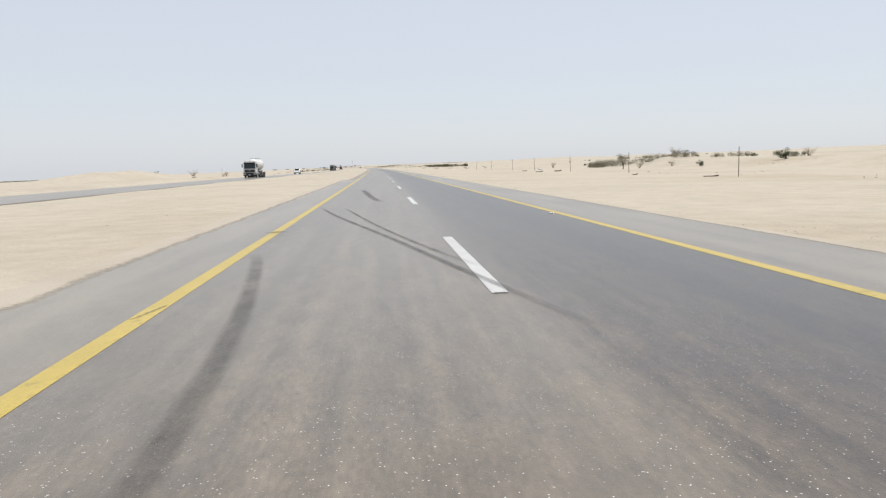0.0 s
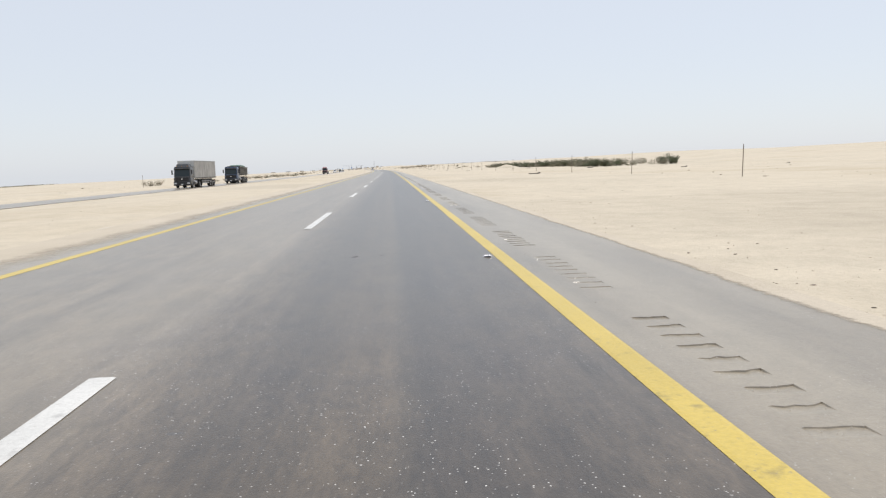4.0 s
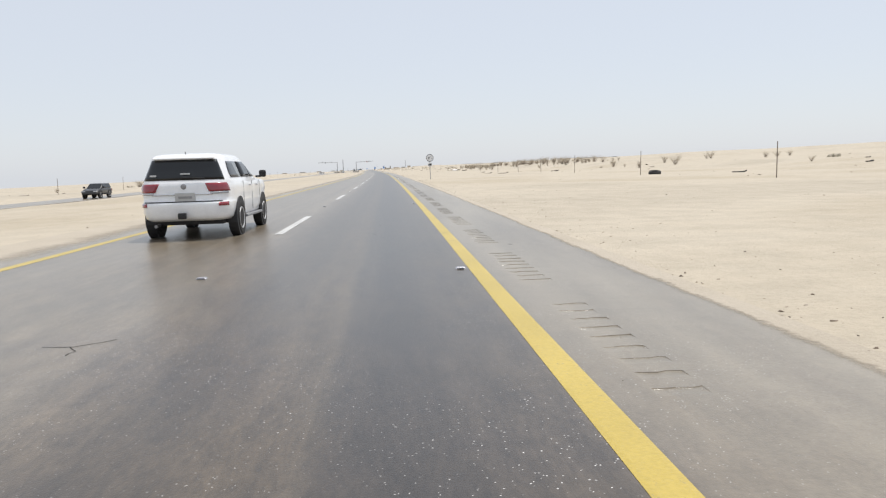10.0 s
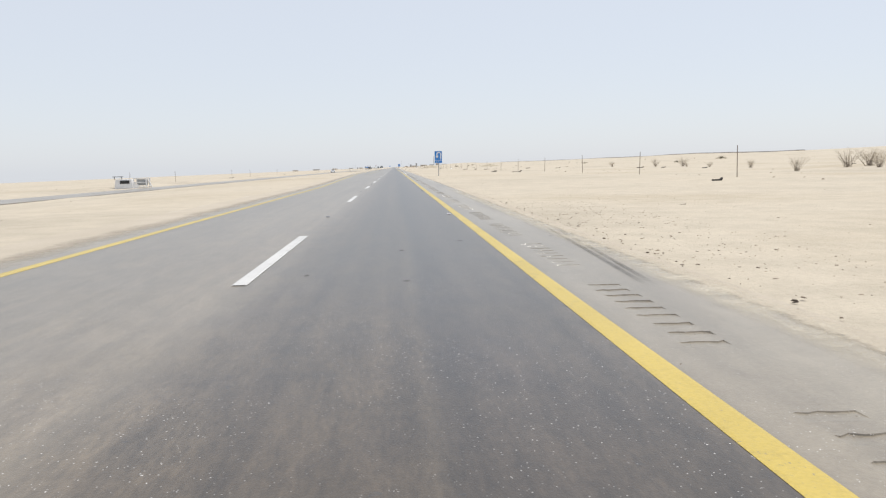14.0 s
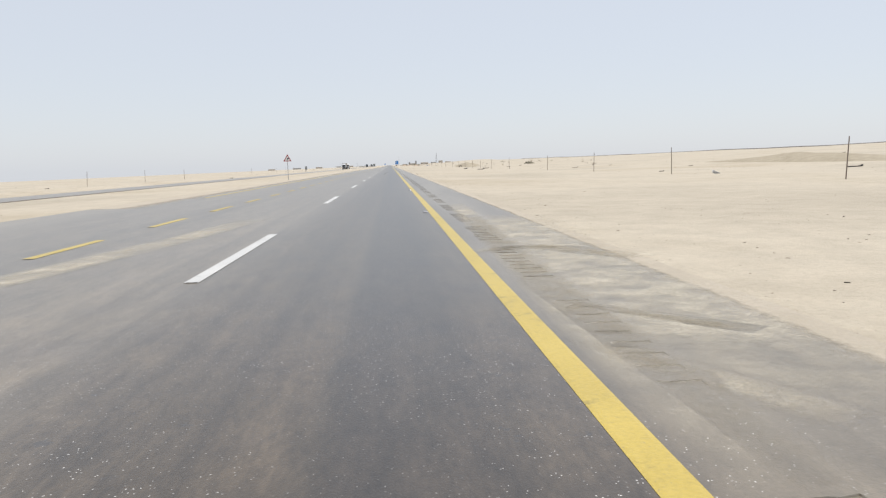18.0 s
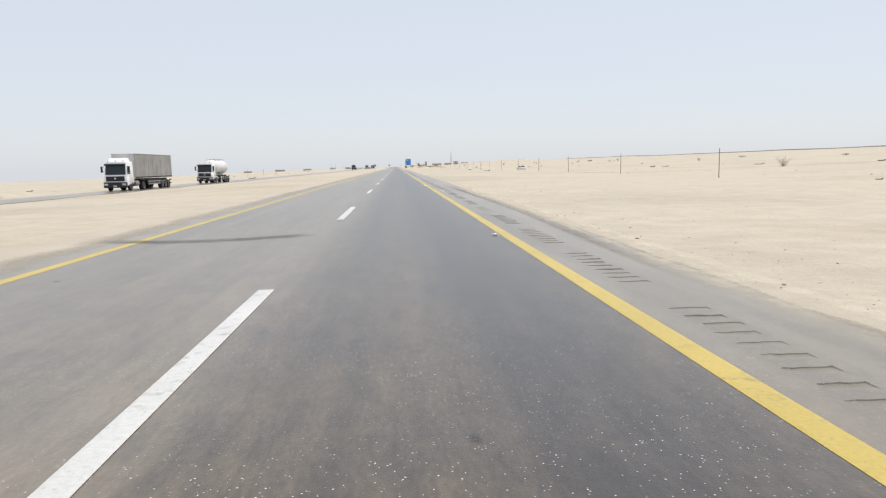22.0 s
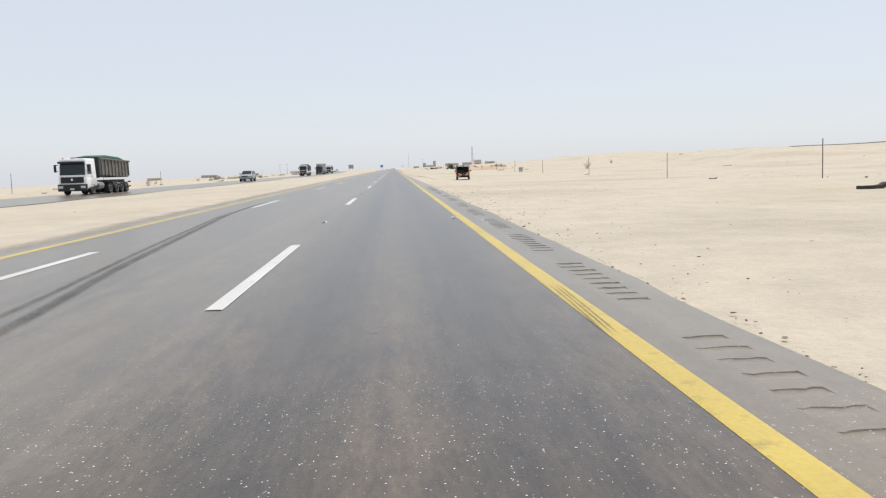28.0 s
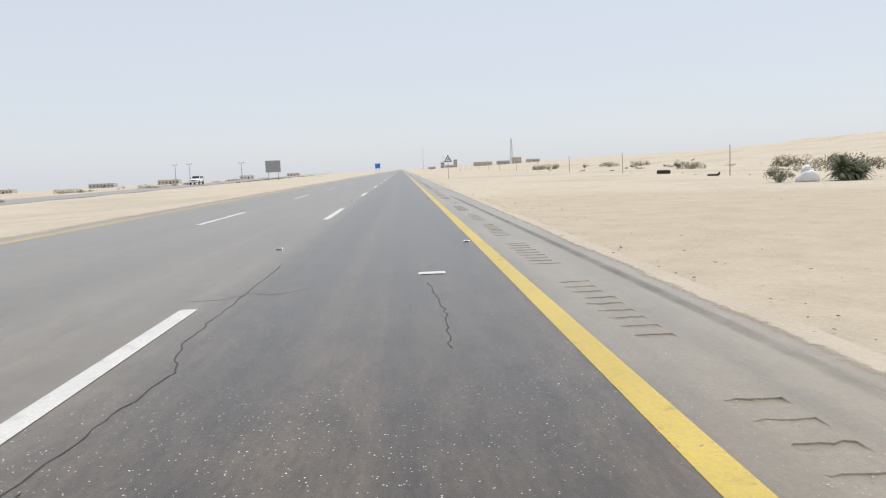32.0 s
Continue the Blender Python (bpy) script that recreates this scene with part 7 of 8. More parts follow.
def rumble_cell(s0, s1, first):
    """The strip from s0 to s1, with its group of grooves from first on."""
    vs, fs, uv, rows = [], [], [], []
    left, right = 4.06 + rng.uniform(-.03, .02), 4.41 + rng.uniform(-.02, .03)
    lie = rng.uniform(-.02, .02)
    deep = rng.uniform(.005, .0115)

    def row(s, depth, a, b, skew, lift=(0,) * 10):
        mid = (a + b) / 2
        lats = (RUMBLE_IN, a, a + .03, a + .09, a + .16, mid + .05, b - .06, b - .006, b, RUMBLE_OUT)
        zs = (0, 0, *(depth * rng.uniform(*q) for q in ((.5, .9), (.75, 1.1), (.8, 1.15), (.8, 1.15), (.8, 1.1), (.9, 1.2))), 0, 0)
        base = len(vs)
        for i, (lat, z) in enumerate(zip(lats, zs)):
            q = s + skew * (lat - mid) + lift[i] if 0 < i < 9 else s
            vs.append(at(lat, q, z))
            uv.append((lat, q))
        rows.append(base)
    row(s0, 0, left, right, 0)
    for i in range(9):
        y = first + .335 * i + rng.uniform(-.012, .012)
        d = -deep * rng.uniform(.75, 1.1)
        a, b = left + rng.uniform(-.02, .03), right + rng.uniform(-.03, .02)
        lift = [rng.uniform(-.012, .012) for _ in range(10)]
        far = [v + rng.uniform(-.011, .011) for v in lift]
        for dy, f, e in ((0, 0, lift), (.05, .55, lift), (.10, 1.0, lift), (.144, 1.0, far), (.148, 0, far)):
            row(y + dy, d * f, a, b, lie, e)
        for _ in range(rng.randint(2, 9)):
            lat, q, r_ = rng.uniform(a, b + .05), y + rng.uniform(-.03, .17), rng.uniform(.003, .007)
            k0 = len(chip_vs)
            z = -.004
            chip_vs.extend([at(lat - r_, q - r_, z), at(lat + r_, q - r_ * .7, z), at(lat + r_ * .4, q + r_, z), at(lat, q, r_ * .8)])
            chip_fs.extend([(k0, k0 + 1, k0 + 3), (k0 + 1, k0 + 2, k0 + 3), (k0 + 2, k0, k0 + 3)])
    row(s1, 0, left, right, 0)
    for p, q in zip(rows, rows[1:]):
        for i in range(9):
            fs.append((p + i, p + i + 1, q + i + 1, q + i))
    me = mesh_of("rumble_grooves", vs, fs, ASPHALT)
    lay = me.uv_layers.new(name="across")
    for lp in me.loops:
        lay.data[lp.index].uv = uv[lp.vertex_index]
    part("rumble_grooves", me, None, road)


for (_a, _b), _knots in zip(RUMBLE_RUNS, (KNOT_R, [3047.3, 3051.6, 3153.95])):
    starts = [v for v in spaced(_knots, 4.3, _b) if _a < v < _b - 3.2]
    while starts[0] - 4.3 > _a:
        starts.insert(0, starts[0] - 4.3)
    bounds = [_a] + [v - .4 for v in starts[1:]] + [_b]
    for v, p, q in zip(starts, bounds, bounds[1:]):
        rumble_cell(p, q, v)
tagged(part("groove_chips", mesh_of("groove_chips", chip_vs, chip_fs, GROOVE_CHIP), None, road, "loose pale chips in the grooves"), kind="stuff")

# metal road studs between the dashes
STUD_M = plain("stud_metal", (0.50, 0.50, 0.53), 0.35, 0.6)
STUD_W = plain("stud_lens", (0.30, 0.31, 0.33), 0.15)
bm = bmesh.new()
box(bm, (0, 0, .012), (.135, .11, .024), .004, None, (.74, .60))
stud_me = bpy.data.meshes.new("road_stud")
bm.to_mesh(stud_me)
bm.free()
stud_me.materials.append(STUD_M)
bm = bmesh.new()
box(bm, (0, -.046, .011), (.095, .020, .014), .002)
lens_me = bpy.data.meshes.new("lens")
bm.to_mesh(lens_me)
bm.free()
lens_me.materials.append(STUD_W)
STUD_AT = {3038.5: 3053.4, 2996.2: 3009.5, 2842.0: 2853.6}    # studs off their usual place behind a dash
for a in DASHES:
    s = STUD_AT.get(a, a + 11.75)
    if s < -10 or s > 3300:
        continue
    for lat in (-.02, 3.43):
        if lat < 0 and (s < 600 or 1500 < s < 2400):
            continue
        o = part("road_stud", stud_me, None, road)
        o.matrix_basis = spot(lat, s, .004, 0)
        part("lens", lens_me, None, o)
# cluster of studs thrown over the lane
for r_ in range(3):
    for c_ in range(7):
        o = part("road_stud", stud_me, None, road)
        o.matrix_basis = spot((-.22, -.53, -.20)[r_] + .613 * c_, 2699.2 + .61 * r_, .004, 0)

# ---- stones and gravel ----
STONE = Mat("desert_stone", 0.9)
_isl = STONE.n("ShaderNodeNewGeometry").outputs["Random Per Island"]
STONE.colour(STONE.ramp(_isl, (0.0, (0.06, 0.048, 0.038)), (0.4, (0.17, 0.13, 0.10)), (0.75, (0.33, 0.265, 0.20)), (1.0, (0.52, 0.45, 0.37))))
STONE.bump(STONE.noise(30, 4), 0.4, 0.01)
STONE = STONE.m


def stones(name, label, spots, seed):
    """Many small angular stones in one sheet of loose pieces; spots of (across, along, size)."""
    r = random.Random(seed)
    vs, fs = [], []
    cube = [(math.cos(1.2566 * i + .3 * z), math.sin(1.2566 * i + .3 * z), z) for z in (-.7, .8) for i in range(5)]
    faces = [(5, 6, 7, 8, 9)] + [(i, (i + 1) % 5, (i + 1) % 5 + 5, i + 5) for i in range(5)]
    for lat, s, d in spots:
        k0 = len(vs)
        z = land(lat, s) if abs(lat) > 6 else max(land(lat, s), 0.0)
        p = at(lat, s, z)
        a = r.uniform(0, 6.28)
        d *= .72
        flat, long_ = r.uniform(.22, .52), r.uniform(.9, 1.9)
        for v in cube:
            top = r.uniform(.45, .75) if v[2] > 0 else 1.0
            x, y = v[0] * long_ * top * r.uniform(.6, 1.2), v[1] * top * r.uniform(.4, .95)
            vs.append((p.x + d * (x * math.cos(a) - y * math.sin(a)), p.y + d * (x * math.sin(a) + y * math.cos(a)), p.z + d * flat * v[2] * r.uniform(.6, 1.2)))
        fs += [tuple(k0 + i for i in f) for f in faces]
    ob = part(name, mesh_of(name, vs, fs, STONE), None)
    return tagged(ob, label, "stones", kind="stuff")


rng = random.Random(21)


def drift(n, pick):
    return [pick() for _ in range(n)]


def patchy(lat_a, lat_b, s0, s1, size, power=1.0):
    def f():
        while True:
            lat = lat_a + (lat_b - lat_a) * rng.random() ** power
            s = rng.uniform(s0, s1)
            if noise.noise((lat * .15, s * .03, 40.0)) > rng.uniform(-.45, .35):
                return lat, s, size * min(2.4, rng.lognormvariate(0, .5))
    return f


def edge_r():
    while True:
        s = rng.uniform(-5, 3330)
        lat = along_table(SHOULDER, s) + (abs(rng.gauss(0, .22)) if rng.random() < .4 else abs(rng.gauss(.1, 1.2)))
        if noise.noise((0, s * .02, 80.0)) > rng.uniform(-.5, .4):
            return lat, s, .018 * min(2.4, rng.lognormvariate(0, .5))


stones("edge_gravel", "loose gravel along the edge of the asphalt", drift(26000, edge_r), 1)
stones("sand_pebbles", "scattered pebbles on the sand", drift(17000, patchy(6.2, 28, -5, 3330, .016, 1.5)) + drift(14000, patchy(6.0, 13, -5, 3330, .017, 1.2)) + drift(6500, patchy(6.4, 19, -5, 3330, .023, 1.3)) + drift(2600, patchy(3.75, 5.7, -5, 3330, .008)), 2)
stones("median_pebbles", "scattered pebbles on the median sand", drift(6000, patchy(-17.0, -5.8, 0, 3330, .02)), 3)
stones("field_stones", "larger stones strewn over the desert", drift(5000, patchy(30, 110, 0, 3500, .09, 1.6)) + drift(1600, patchy(-80, -31, 0, 3500, .10)), 4)
stones("stone_spill", "stones spilled beside the narrow shoulder", drift(1500, patchy(4.5, 9, 2850, 2866, .014)) + drift(700, patchy(5.6, 9, 292, 312, .018)) + drift(700, patchy(5.6, 9, 1350, 1368, .02)), 5)


# ---- heaps ----
RED_SAND = Mat("red_sand", 0.95)
RED_SAND.colour(RED_SAND.mix(RED_SAND.ramp(RED_SAND.noise(0.6, 5), (0.3, (0.42, 0.30, 0.205)), (0.7, (0.50, 0.375, 0.27))), RED_SAND.ramp(RED_SAND.noise(9, 4), (0.3, 0.8), (0.7, 1.0)), .5, "MULTIPLY"))
RED_SAND.bump(RED_SAND.noise(6, 6, .7), .6, .08)
RED_SAND = RED_SAND.m
DIRT = worn("olive_dirt", (0.32, 0.275, 0.20), (0.41, 0.355, 0.265), 0.8, 0.95, 0, 9, 0.5, 0.05)


def heap(label, lat, s, rl, rs, h, mat, seed, name="sand_mound"):
    n, vs, fs = 36, [], []
    z0 = land(lat, s) - .15
    for i in range(n + 1):
        for j in range(n + 1):
            x, y = -1.3 + 2.6 * i / n, -1.3 + 2.6 * j / n
            d = math.hypot(x, y) * (1 + .22 * noise.noise((x * 1.6, y * 1.6, seed)))
            z = h * max(0.0, 1 - d) ** 0.8 if d < 1 else -.5 * (d - 1)
            z += .16 * h * noise.noise((x * 4, y * 4, seed + 5)) * max(0.0, 1 - d) + .05 * h * noise.noise((x * 13, y * 13, seed + 9)) * max(0.0, 1 - d)
            vs.append((x * rl, y * rs, z + land(lat + x * rl, s + y * rs) - land(lat, s)))
    for i in range(n):
        for j in range(n):
            k = i * (n + 1) + j
            fs.append((k, k + n + 1, k + n + 2, k + 1))
    ob = part(name, mesh_of(name, vs, fs, mat), None, None, "", True)
    tagged(ob, label, "sand mound", "mounds beside the road")
    ob.matrix_basis = spot(lat, s, z0, 0)
    return ob


heap("reddish sand heap dumped near the road", 27.5, 2987, 5, 9, 1.75, RED_SAND, 1)
heap("low reddish sand heap", 35, 2979, 7, 6, 1.3, RED_SAND, 2)
heap("reddish sand heap beside a fence post", 34, 2998, 6, 8, 1.5, RED_SAND, 12)
heap("long olive dirt bank behind a fence post", 34.5, 2040, 4, 24, 1.9, DIRT, 3)
heap("olive dirt mound on the sand", 44, 2118, 8, 9, 2.2, DIRT, 4)
heap("pale rubble heap on the sand", 36.5, 2690, 3.2, 3.8, 1.5, RED_SAND, 5)
heap("pale sand heap before the shrubs", 50, 661, 5, 7, 1.5, SAND, 6)
heap("low sand bank far from the road", 70, 1850, 7, 30, 1.6, DIRT, 7)
stones("rubble_stones", "broken grey stones on a rubble heap", [(36.5 + rng.gauss(0, 1.9), 2690 + rng.gauss(0, 2.1), .17 * rng.lognormvariate(0, .4)) for _ in range(260)], 9)

# half-buried tyres and dark scraps
def ring_tyre():
    bm = bmesh.new()
    prof = [(-.16, .32), (-.2, .37), (-.2, .48), (-.12, .54), (.12, .54), (.2, .48), (.2, .37), (.16, .32)]
    n, rows = 22, []
    for d, r in prof:
        rows.append([bm.verts.new((d, r * math.cos(2 * math.pi * i / n), r * math.sin(2 * math.pi * i / n))) for i in range(n)])
    for a, b in zip(rows, rows[1:] + rows[:1]):
        for i in range(n):
            bm.faces.new((a[i], a[(i + 1) % n], b[(i + 1) % n], b[i]))
    bmesh.ops.recalc_face_normals(bm, faces=bm.faces)
    me = bpy.data.meshes.new("worn_tyre")
    bm.to_mesh(me)
    bm.free()
    me.materials.append(RUBBER)
    return me


TYRE_ME = ring_tyre()
for lat, s, up, sc in ((30.8, 2024.5, 90, 1.0), (33, 1231, 0, 1.2), (33.5, 859 + 66, 70, .6), (30, 3148.6 + 74, 0, 1.3), (-34, 1150, 0, 1), (33, 664 + 66, 75, .5), (31, 956 + 74, 10, 1.2), (32, 3046 + 60, 20, 1.2), (-35, 3200, 0, 1.0)):
    o = part("worn_tyre", TYRE_ME, None)
    tagged(o, "worn dark tyre half sunk in the sand", "tyre", "tyres on the sand")
    o.matrix_basis = spot(lat, s, land(lat, s) + (.1 if up < 45 else .22) * sc, 80) @ pose(0, 0, 0, 0, 90 - up, 0) @ Matrix.Diagonal((sc, sc, sc, 1))


def scrap(seed):
    """A torn strip of tyre tread or plank, curled at one end."""
    r = random.Random(seed)
    L, W, T = r.uniform(.8, 1.9), r.uniform(.22, .42), r.uniform(.10, .22)
    bm = bmesh.new()
    n = 7
    rows = []
    for i in range(n):
        u = i / (n - 1)
        z = T + .22 * max(0, u - .6) ** 2 * 5 * r.uniform(.5, 1.2)
        w = W / 2 * r.uniform(.8, 1.1)
        x = (u - .5) * L
        rows.append([bm.verts.new(p) for p in ((x, -w, z - T), (x, w, z - T), (x, w * .9, z), (x, -w * .9, z))])
    for a, b in zip(rows, rows[1:]):
        for i in range(4):
            bm.faces.new((a[i], a[(i + 1) % 4], b[(i + 1) % 4], b[i]))
    bm.faces.new(rows[0])
    bm.faces.new(list(reversed(rows[-1])))
    bmesh.ops.recalc_face_normals(bm, faces=bm.faces)
    me = bpy.data.meshes.new("dark_scrap")
    bm.to_mesh(me)
    bm.free()
    me.materials.append(DARK_SCRAP)
    return me


SCRAPS = [scrap(k) for k in range(8)]
rng = random.Random(5)
for i in range(250):
    if rng.random() < .62:
        lat = 22 + 50 * rng.random() ** 1.5
    elif rng.random() < .6:
        lat = -rng.uniform(32, 60)
    else:
        lat = rng.choice((rng.uniform(8, 22), rng.uniform(-16, -7)))
    s = rng.uniform(40, 3480)
    o = part("dark_scrap", SCRAPS[i % 8], None)
    tagged(o, "dark torn scrap lying on the sand", "debris", "dark scraps on the sand")
    k = rng.uniform(.55, 1.2) * (.2 if 0 < lat < 22 or -17 < lat < 0 else .85)
    o.matrix_basis = spot(lat, s, land(lat, s) - .03, rng.uniform(-40, 40)) @ Matrix.Diagonal((k, k, k, 1))

for lat, s, k, turn_ in ((33, 1213, 1.0, 15), (33, 1253, .9, -10), (32, 1257, .8, 10), (31.5, 1226.5, 1.0, 5)):
    o = part("dark_scrap", SCRAPS[int(s) % 8], None)
    tagged(o, "dark torn scrap lying on the sand", "debris", "dark scraps on the sand")
    o.matrix_basis = spot(lat, s, land(lat, s) - .03, turn_) @ Matrix.Diagonal((k, k, k * 1.3, 1))

# ---- plants ----
# twig and leaf tones are lightened to stand in for missing haze
LEAF_DRY = Mat("dry_twigs", 0.9)
LEAF_DRY.colour(LEAF_DRY.ramp(LEAF_DRY.n("ShaderNodeNewGeometry").outputs["Random Per Island"], (0, (0.38, 0.33, 0.25)), (1, (0.62, 0.55, 0.45))))
LEAF_DRY = LEAF_DRY.m
LEAF_GREEN = Mat("dusty_leaves", 0.75)
LEAF_GREEN.colour(LEAF_GREEN.ramp(LEAF_GREEN.n("ShaderNodeNewGeometry").outputs["Random Per Island"], (0, (0.06, 0.078, 0.04)), (.6, (0.11, 0.125, 0.07)), (1, (0.17, 0.18, 0.11))))
LEAF_GREEN = LEAF_GREEN.m
LEAF_OLIVE = Mat("olive_leaves", 0.8)
LEAF_OLIVE.colour(LEAF_OLIVE.ramp(LEAF_OLIVE.n("ShaderNodeNewGeometry").outputs["Random Per Island"], (0, (0.12, 0.112, 0.07)), (.6, (0.19, 0.178, 0.12)), (1, (0.28, 0.26, 0.19))))
LEAF_OLIVE = LEAF_OLIVE.m
TWIG = worn("dry_stems", (0.24, 0.20, 0.155), (0.34, 0.285, 0.225), 5, 0.95, 0, 40, .5, .01)
BARK = worn("bark", (0.09, 0.068, 0.05), (0.15, 0.115, 0.085), 5, 0.95, 0, 40, .5, .01)


def leaf_quads(r, centres, n, size):
    vs, fs = [], []
    for _ in range(n):
        c, rad = r.choice(centres)
        d = Vector((r.gauss(0, 1), r.gauss(0, 1), r.gauss(0, .8))).normalized() * rad * r.random() ** .35
        p = Vector(c) + d
        u = Vector((r.uniform(-1, 1), r.uniform(-1, 1), r.uniform(-1, 1))).normalized()
        v = u.orthogonal().normalized()
        a, b = size * r.uniform(.6, 1.3), size * r.uniform(.25, .5)
        k = len(vs)
        vs += [p - u * a, p + v * b, p + u * a, p - v * b]
        fs.append((k, k + 1, k + 2, k + 3))
    return vs, fs


def twigs(r, bm, n, h, spread, rad=.018):
    tips = []
    for _ in range(n):
        a = r.uniform(0, 6.28)
        lean = spread * r.random() ** .6
        hh = h * r.uniform(.55, 1.0)
        base = Vector((r.gauss(0, .16), r.gauss(0, .16), -.15))
        mid = base + Vector((math.cos(a) * lean * .4 * hh, math.sin(a) * lean * .4 * hh, hh * .5))
        tip = mid + Vector((math.cos(a + r.uniform(-.5, .5)) * lean * .5 * hh, math.sin(a + r.uniform(-.5, .5)) * lean * .5 * hh, hh * .5))
        rod(bm, base, mid, rad * 1.5, rad, 4)
        rod(bm, mid, tip, rad, rad * .4, 3)
        tips += [tip, mid.lerp(tip, .5)]
    return tips


def plant(kind, seed):
    r = random.Random(seed)
    if kind == "dry":
        root = holder("dry_shrub", "dry brown desert shrub with upright bare twigs", "shrub", "dry desert shrubs")
        bm = bmesh.new()
        h = r.uniform(2.5, 3.1)
        tips = twigs(r, bm, 40, h, .85, .013)
        part("stem_clump", bm, TWIG, root)
        vs, fs = leaf_quads(r, [(t, .34) for t in tips] + [(t * .8, .30) for t in tips], 1300, .055)
        part("foliage", mesh_of("foliage", vs, fs, LEAF_DRY), None, root, "sparse dry twigs")
    elif kind == "scrub":
        root = holder("low_scrub", "low dusty green scrub spreading on the sand", "shrub", "low green scrub")
        bm = bmesh.new()
        tips = twigs(r, bm, 16, .7, 1.3, .018)
        part("stem_clump", bm, BARK, root)
        cs = [((r.gauss(0, .8), r.gauss(0, .8), r.uniform(.15, .5)), r.uniform(.35, .6)) for _ in range(9)]
        vs, fs = leaf_quads(r, cs, 1100, .075)
        vs = [v if v.z > -.1 else Vector((v.x, v.y, -.1)) for v in vs]
        part("foliage", mesh_of("foliage", vs, fs, LEAF_OLIVE), None, root)
    elif kind == "bush":
        root = holder("green_bush", "dense dusty green bush", "bush", "green bushes")
        bm = bmesh.new()
        tips = twigs(r, bm, 14, 1.8, .8, .035)
        part("stem_clump", bm, BARK, root)
        cs = [((r.gauss(0, .9), r.gauss(0, .9), r.uniform(.5, 2.2)), r.uniform(.5, .95)) for _ in range(13)]
        vs, fs = leaf_quads(r, cs, 2400, .10)
        vs = [v if v.z > -.1 else Vector((v.x, v.y, -.1)) for v in vs]
        part("foliage", mesh_of("foliage", vs, fs, LEAF_GREEN), None, root)
    elif kind == "tree":
        root = holder("acacia_tree", "small wide acacia tree with a thin dusty crown", "tree", "acacia trees")
        bm = bmesh.new()
        rod(bm, (0, 0, -.3), (.15, .1, 1.5), .16, .11, 8)
        ends = []
        for k in range(7):
            a = k * .9 + r.uniform(-.3, .3)
            e = Vector((math.cos(a) * r.uniform(.9, 1.7), math.sin(a) * r.uniform(.9, 1.7), r.uniform(2.4, 3.4)))
            rod(bm, (.15, .1, 1.3 + r.uniform(-.2, .2)), e, .07, .03, 6)
            ends.append(e)
            for _ in range(2):
                e2 = e + Vector((r.uniform(-.7, .7), r.uniform(-.7, .7), r.uniform(.2, .8)))
                rod(bm, e, e2, .03, .012, 4)
                ends.append(e2)
        part("trunk", bm, BARK, root)
        vs, fs = leaf_quads(r, [(e, .75) for e in ends], 2600, .085)
        part("crown", mesh_of("crown", vs, fs, LEAF_OLIVE), None, root)
    else:
        root = holder("palm_bush", "round green palm bush with arching fronds", "palm", "palm bushes")
        bm = bmesh.new()
        rod(bm, (0, 0, -.3), (0, 0, .9), .32, .25, 9)
        part("trunk", bm, BARK, root)
        vs, fs = [], []
        for k in range(80):
            a = r.uniform(0, 6.28)
            el = r.uniform(.15, 1.35)
            L = r.uniform(1.7, 2.7)
            p = Vector((0, 0, .8))
            d = Vector((math.cos(a) * math.cos(el), math.sin(a) * math.cos(el), math.sin(el)))
            side = Vector((-math.sin(a), math.cos(a), 0))
            for i in range(16):
                q = p + d * L / 16
                d = (d + Vector((0, 0, -.075))).normalized()
                w = .42 * math.sin(math.pi * (i + 1.5) / 18)
                for sg in (-1, 1):
                    kk = len(vs)
                    vs += [p, q, q + side * sg * w + d * .12 + Vector((0, 0, -.08)), p + side * sg * w * .9 + d * .14 + Vector((0, 0, -.08)) + d * -.05]
                    vs[-1] = p + side * sg * w + d * .05 + Vector((0, 0, -.07))
                    fs.append((kk, kk + 1, kk + 2))
                p = q
        part("frond_crown", mesh_of("frond_crown", vs, fs, LEAF_GREEN), None, root)
        cs = [((r.gauss(0, .6), r.gauss(0, .6), r.uniform(.4, 1.7)), r.uniform(.6, .9)) for _ in range(12)]
        vs, fs = leaf_quads(r, cs, 2200, .13)
        vs = [v if v.z > -.1 else Vector((v.x, v.y, -.1)) for v in vs]
        part("undergrowth", mesh_of("undergrowth", vs, fs, LEAF_GREEN), None, root)
    root.matrix_basis = Matrix.Translation((0, 0, -999))
    return root


POOL = {"dry": [plant("dry", 1), plant("dry", 2), plant("dry", 3)], "scrub": [plant("scrub", 4), plant("scrub", 5)], "bush": [plant("bush", 6), plant("bush", 7)], "tree": [plant("tree", 8)], "palm": [plant("palm", 9)]}
USED = set()


def grow(kind, lat, s, k=1.0):
    src = rng.choice(POOL[kind])
    m = spot(lat, s, land(lat, s), rng.uniform(0, 360)) @ Matrix.Diagonal((k * rng.uniform(.85, 1.2), k * rng.uniform(.85, 1.2), k, 1))
    if src.name not in USED:
        USED.add(src.name)
        src.matrix_basis = m
        return src
    o = copy_thing(src, m)
    return o


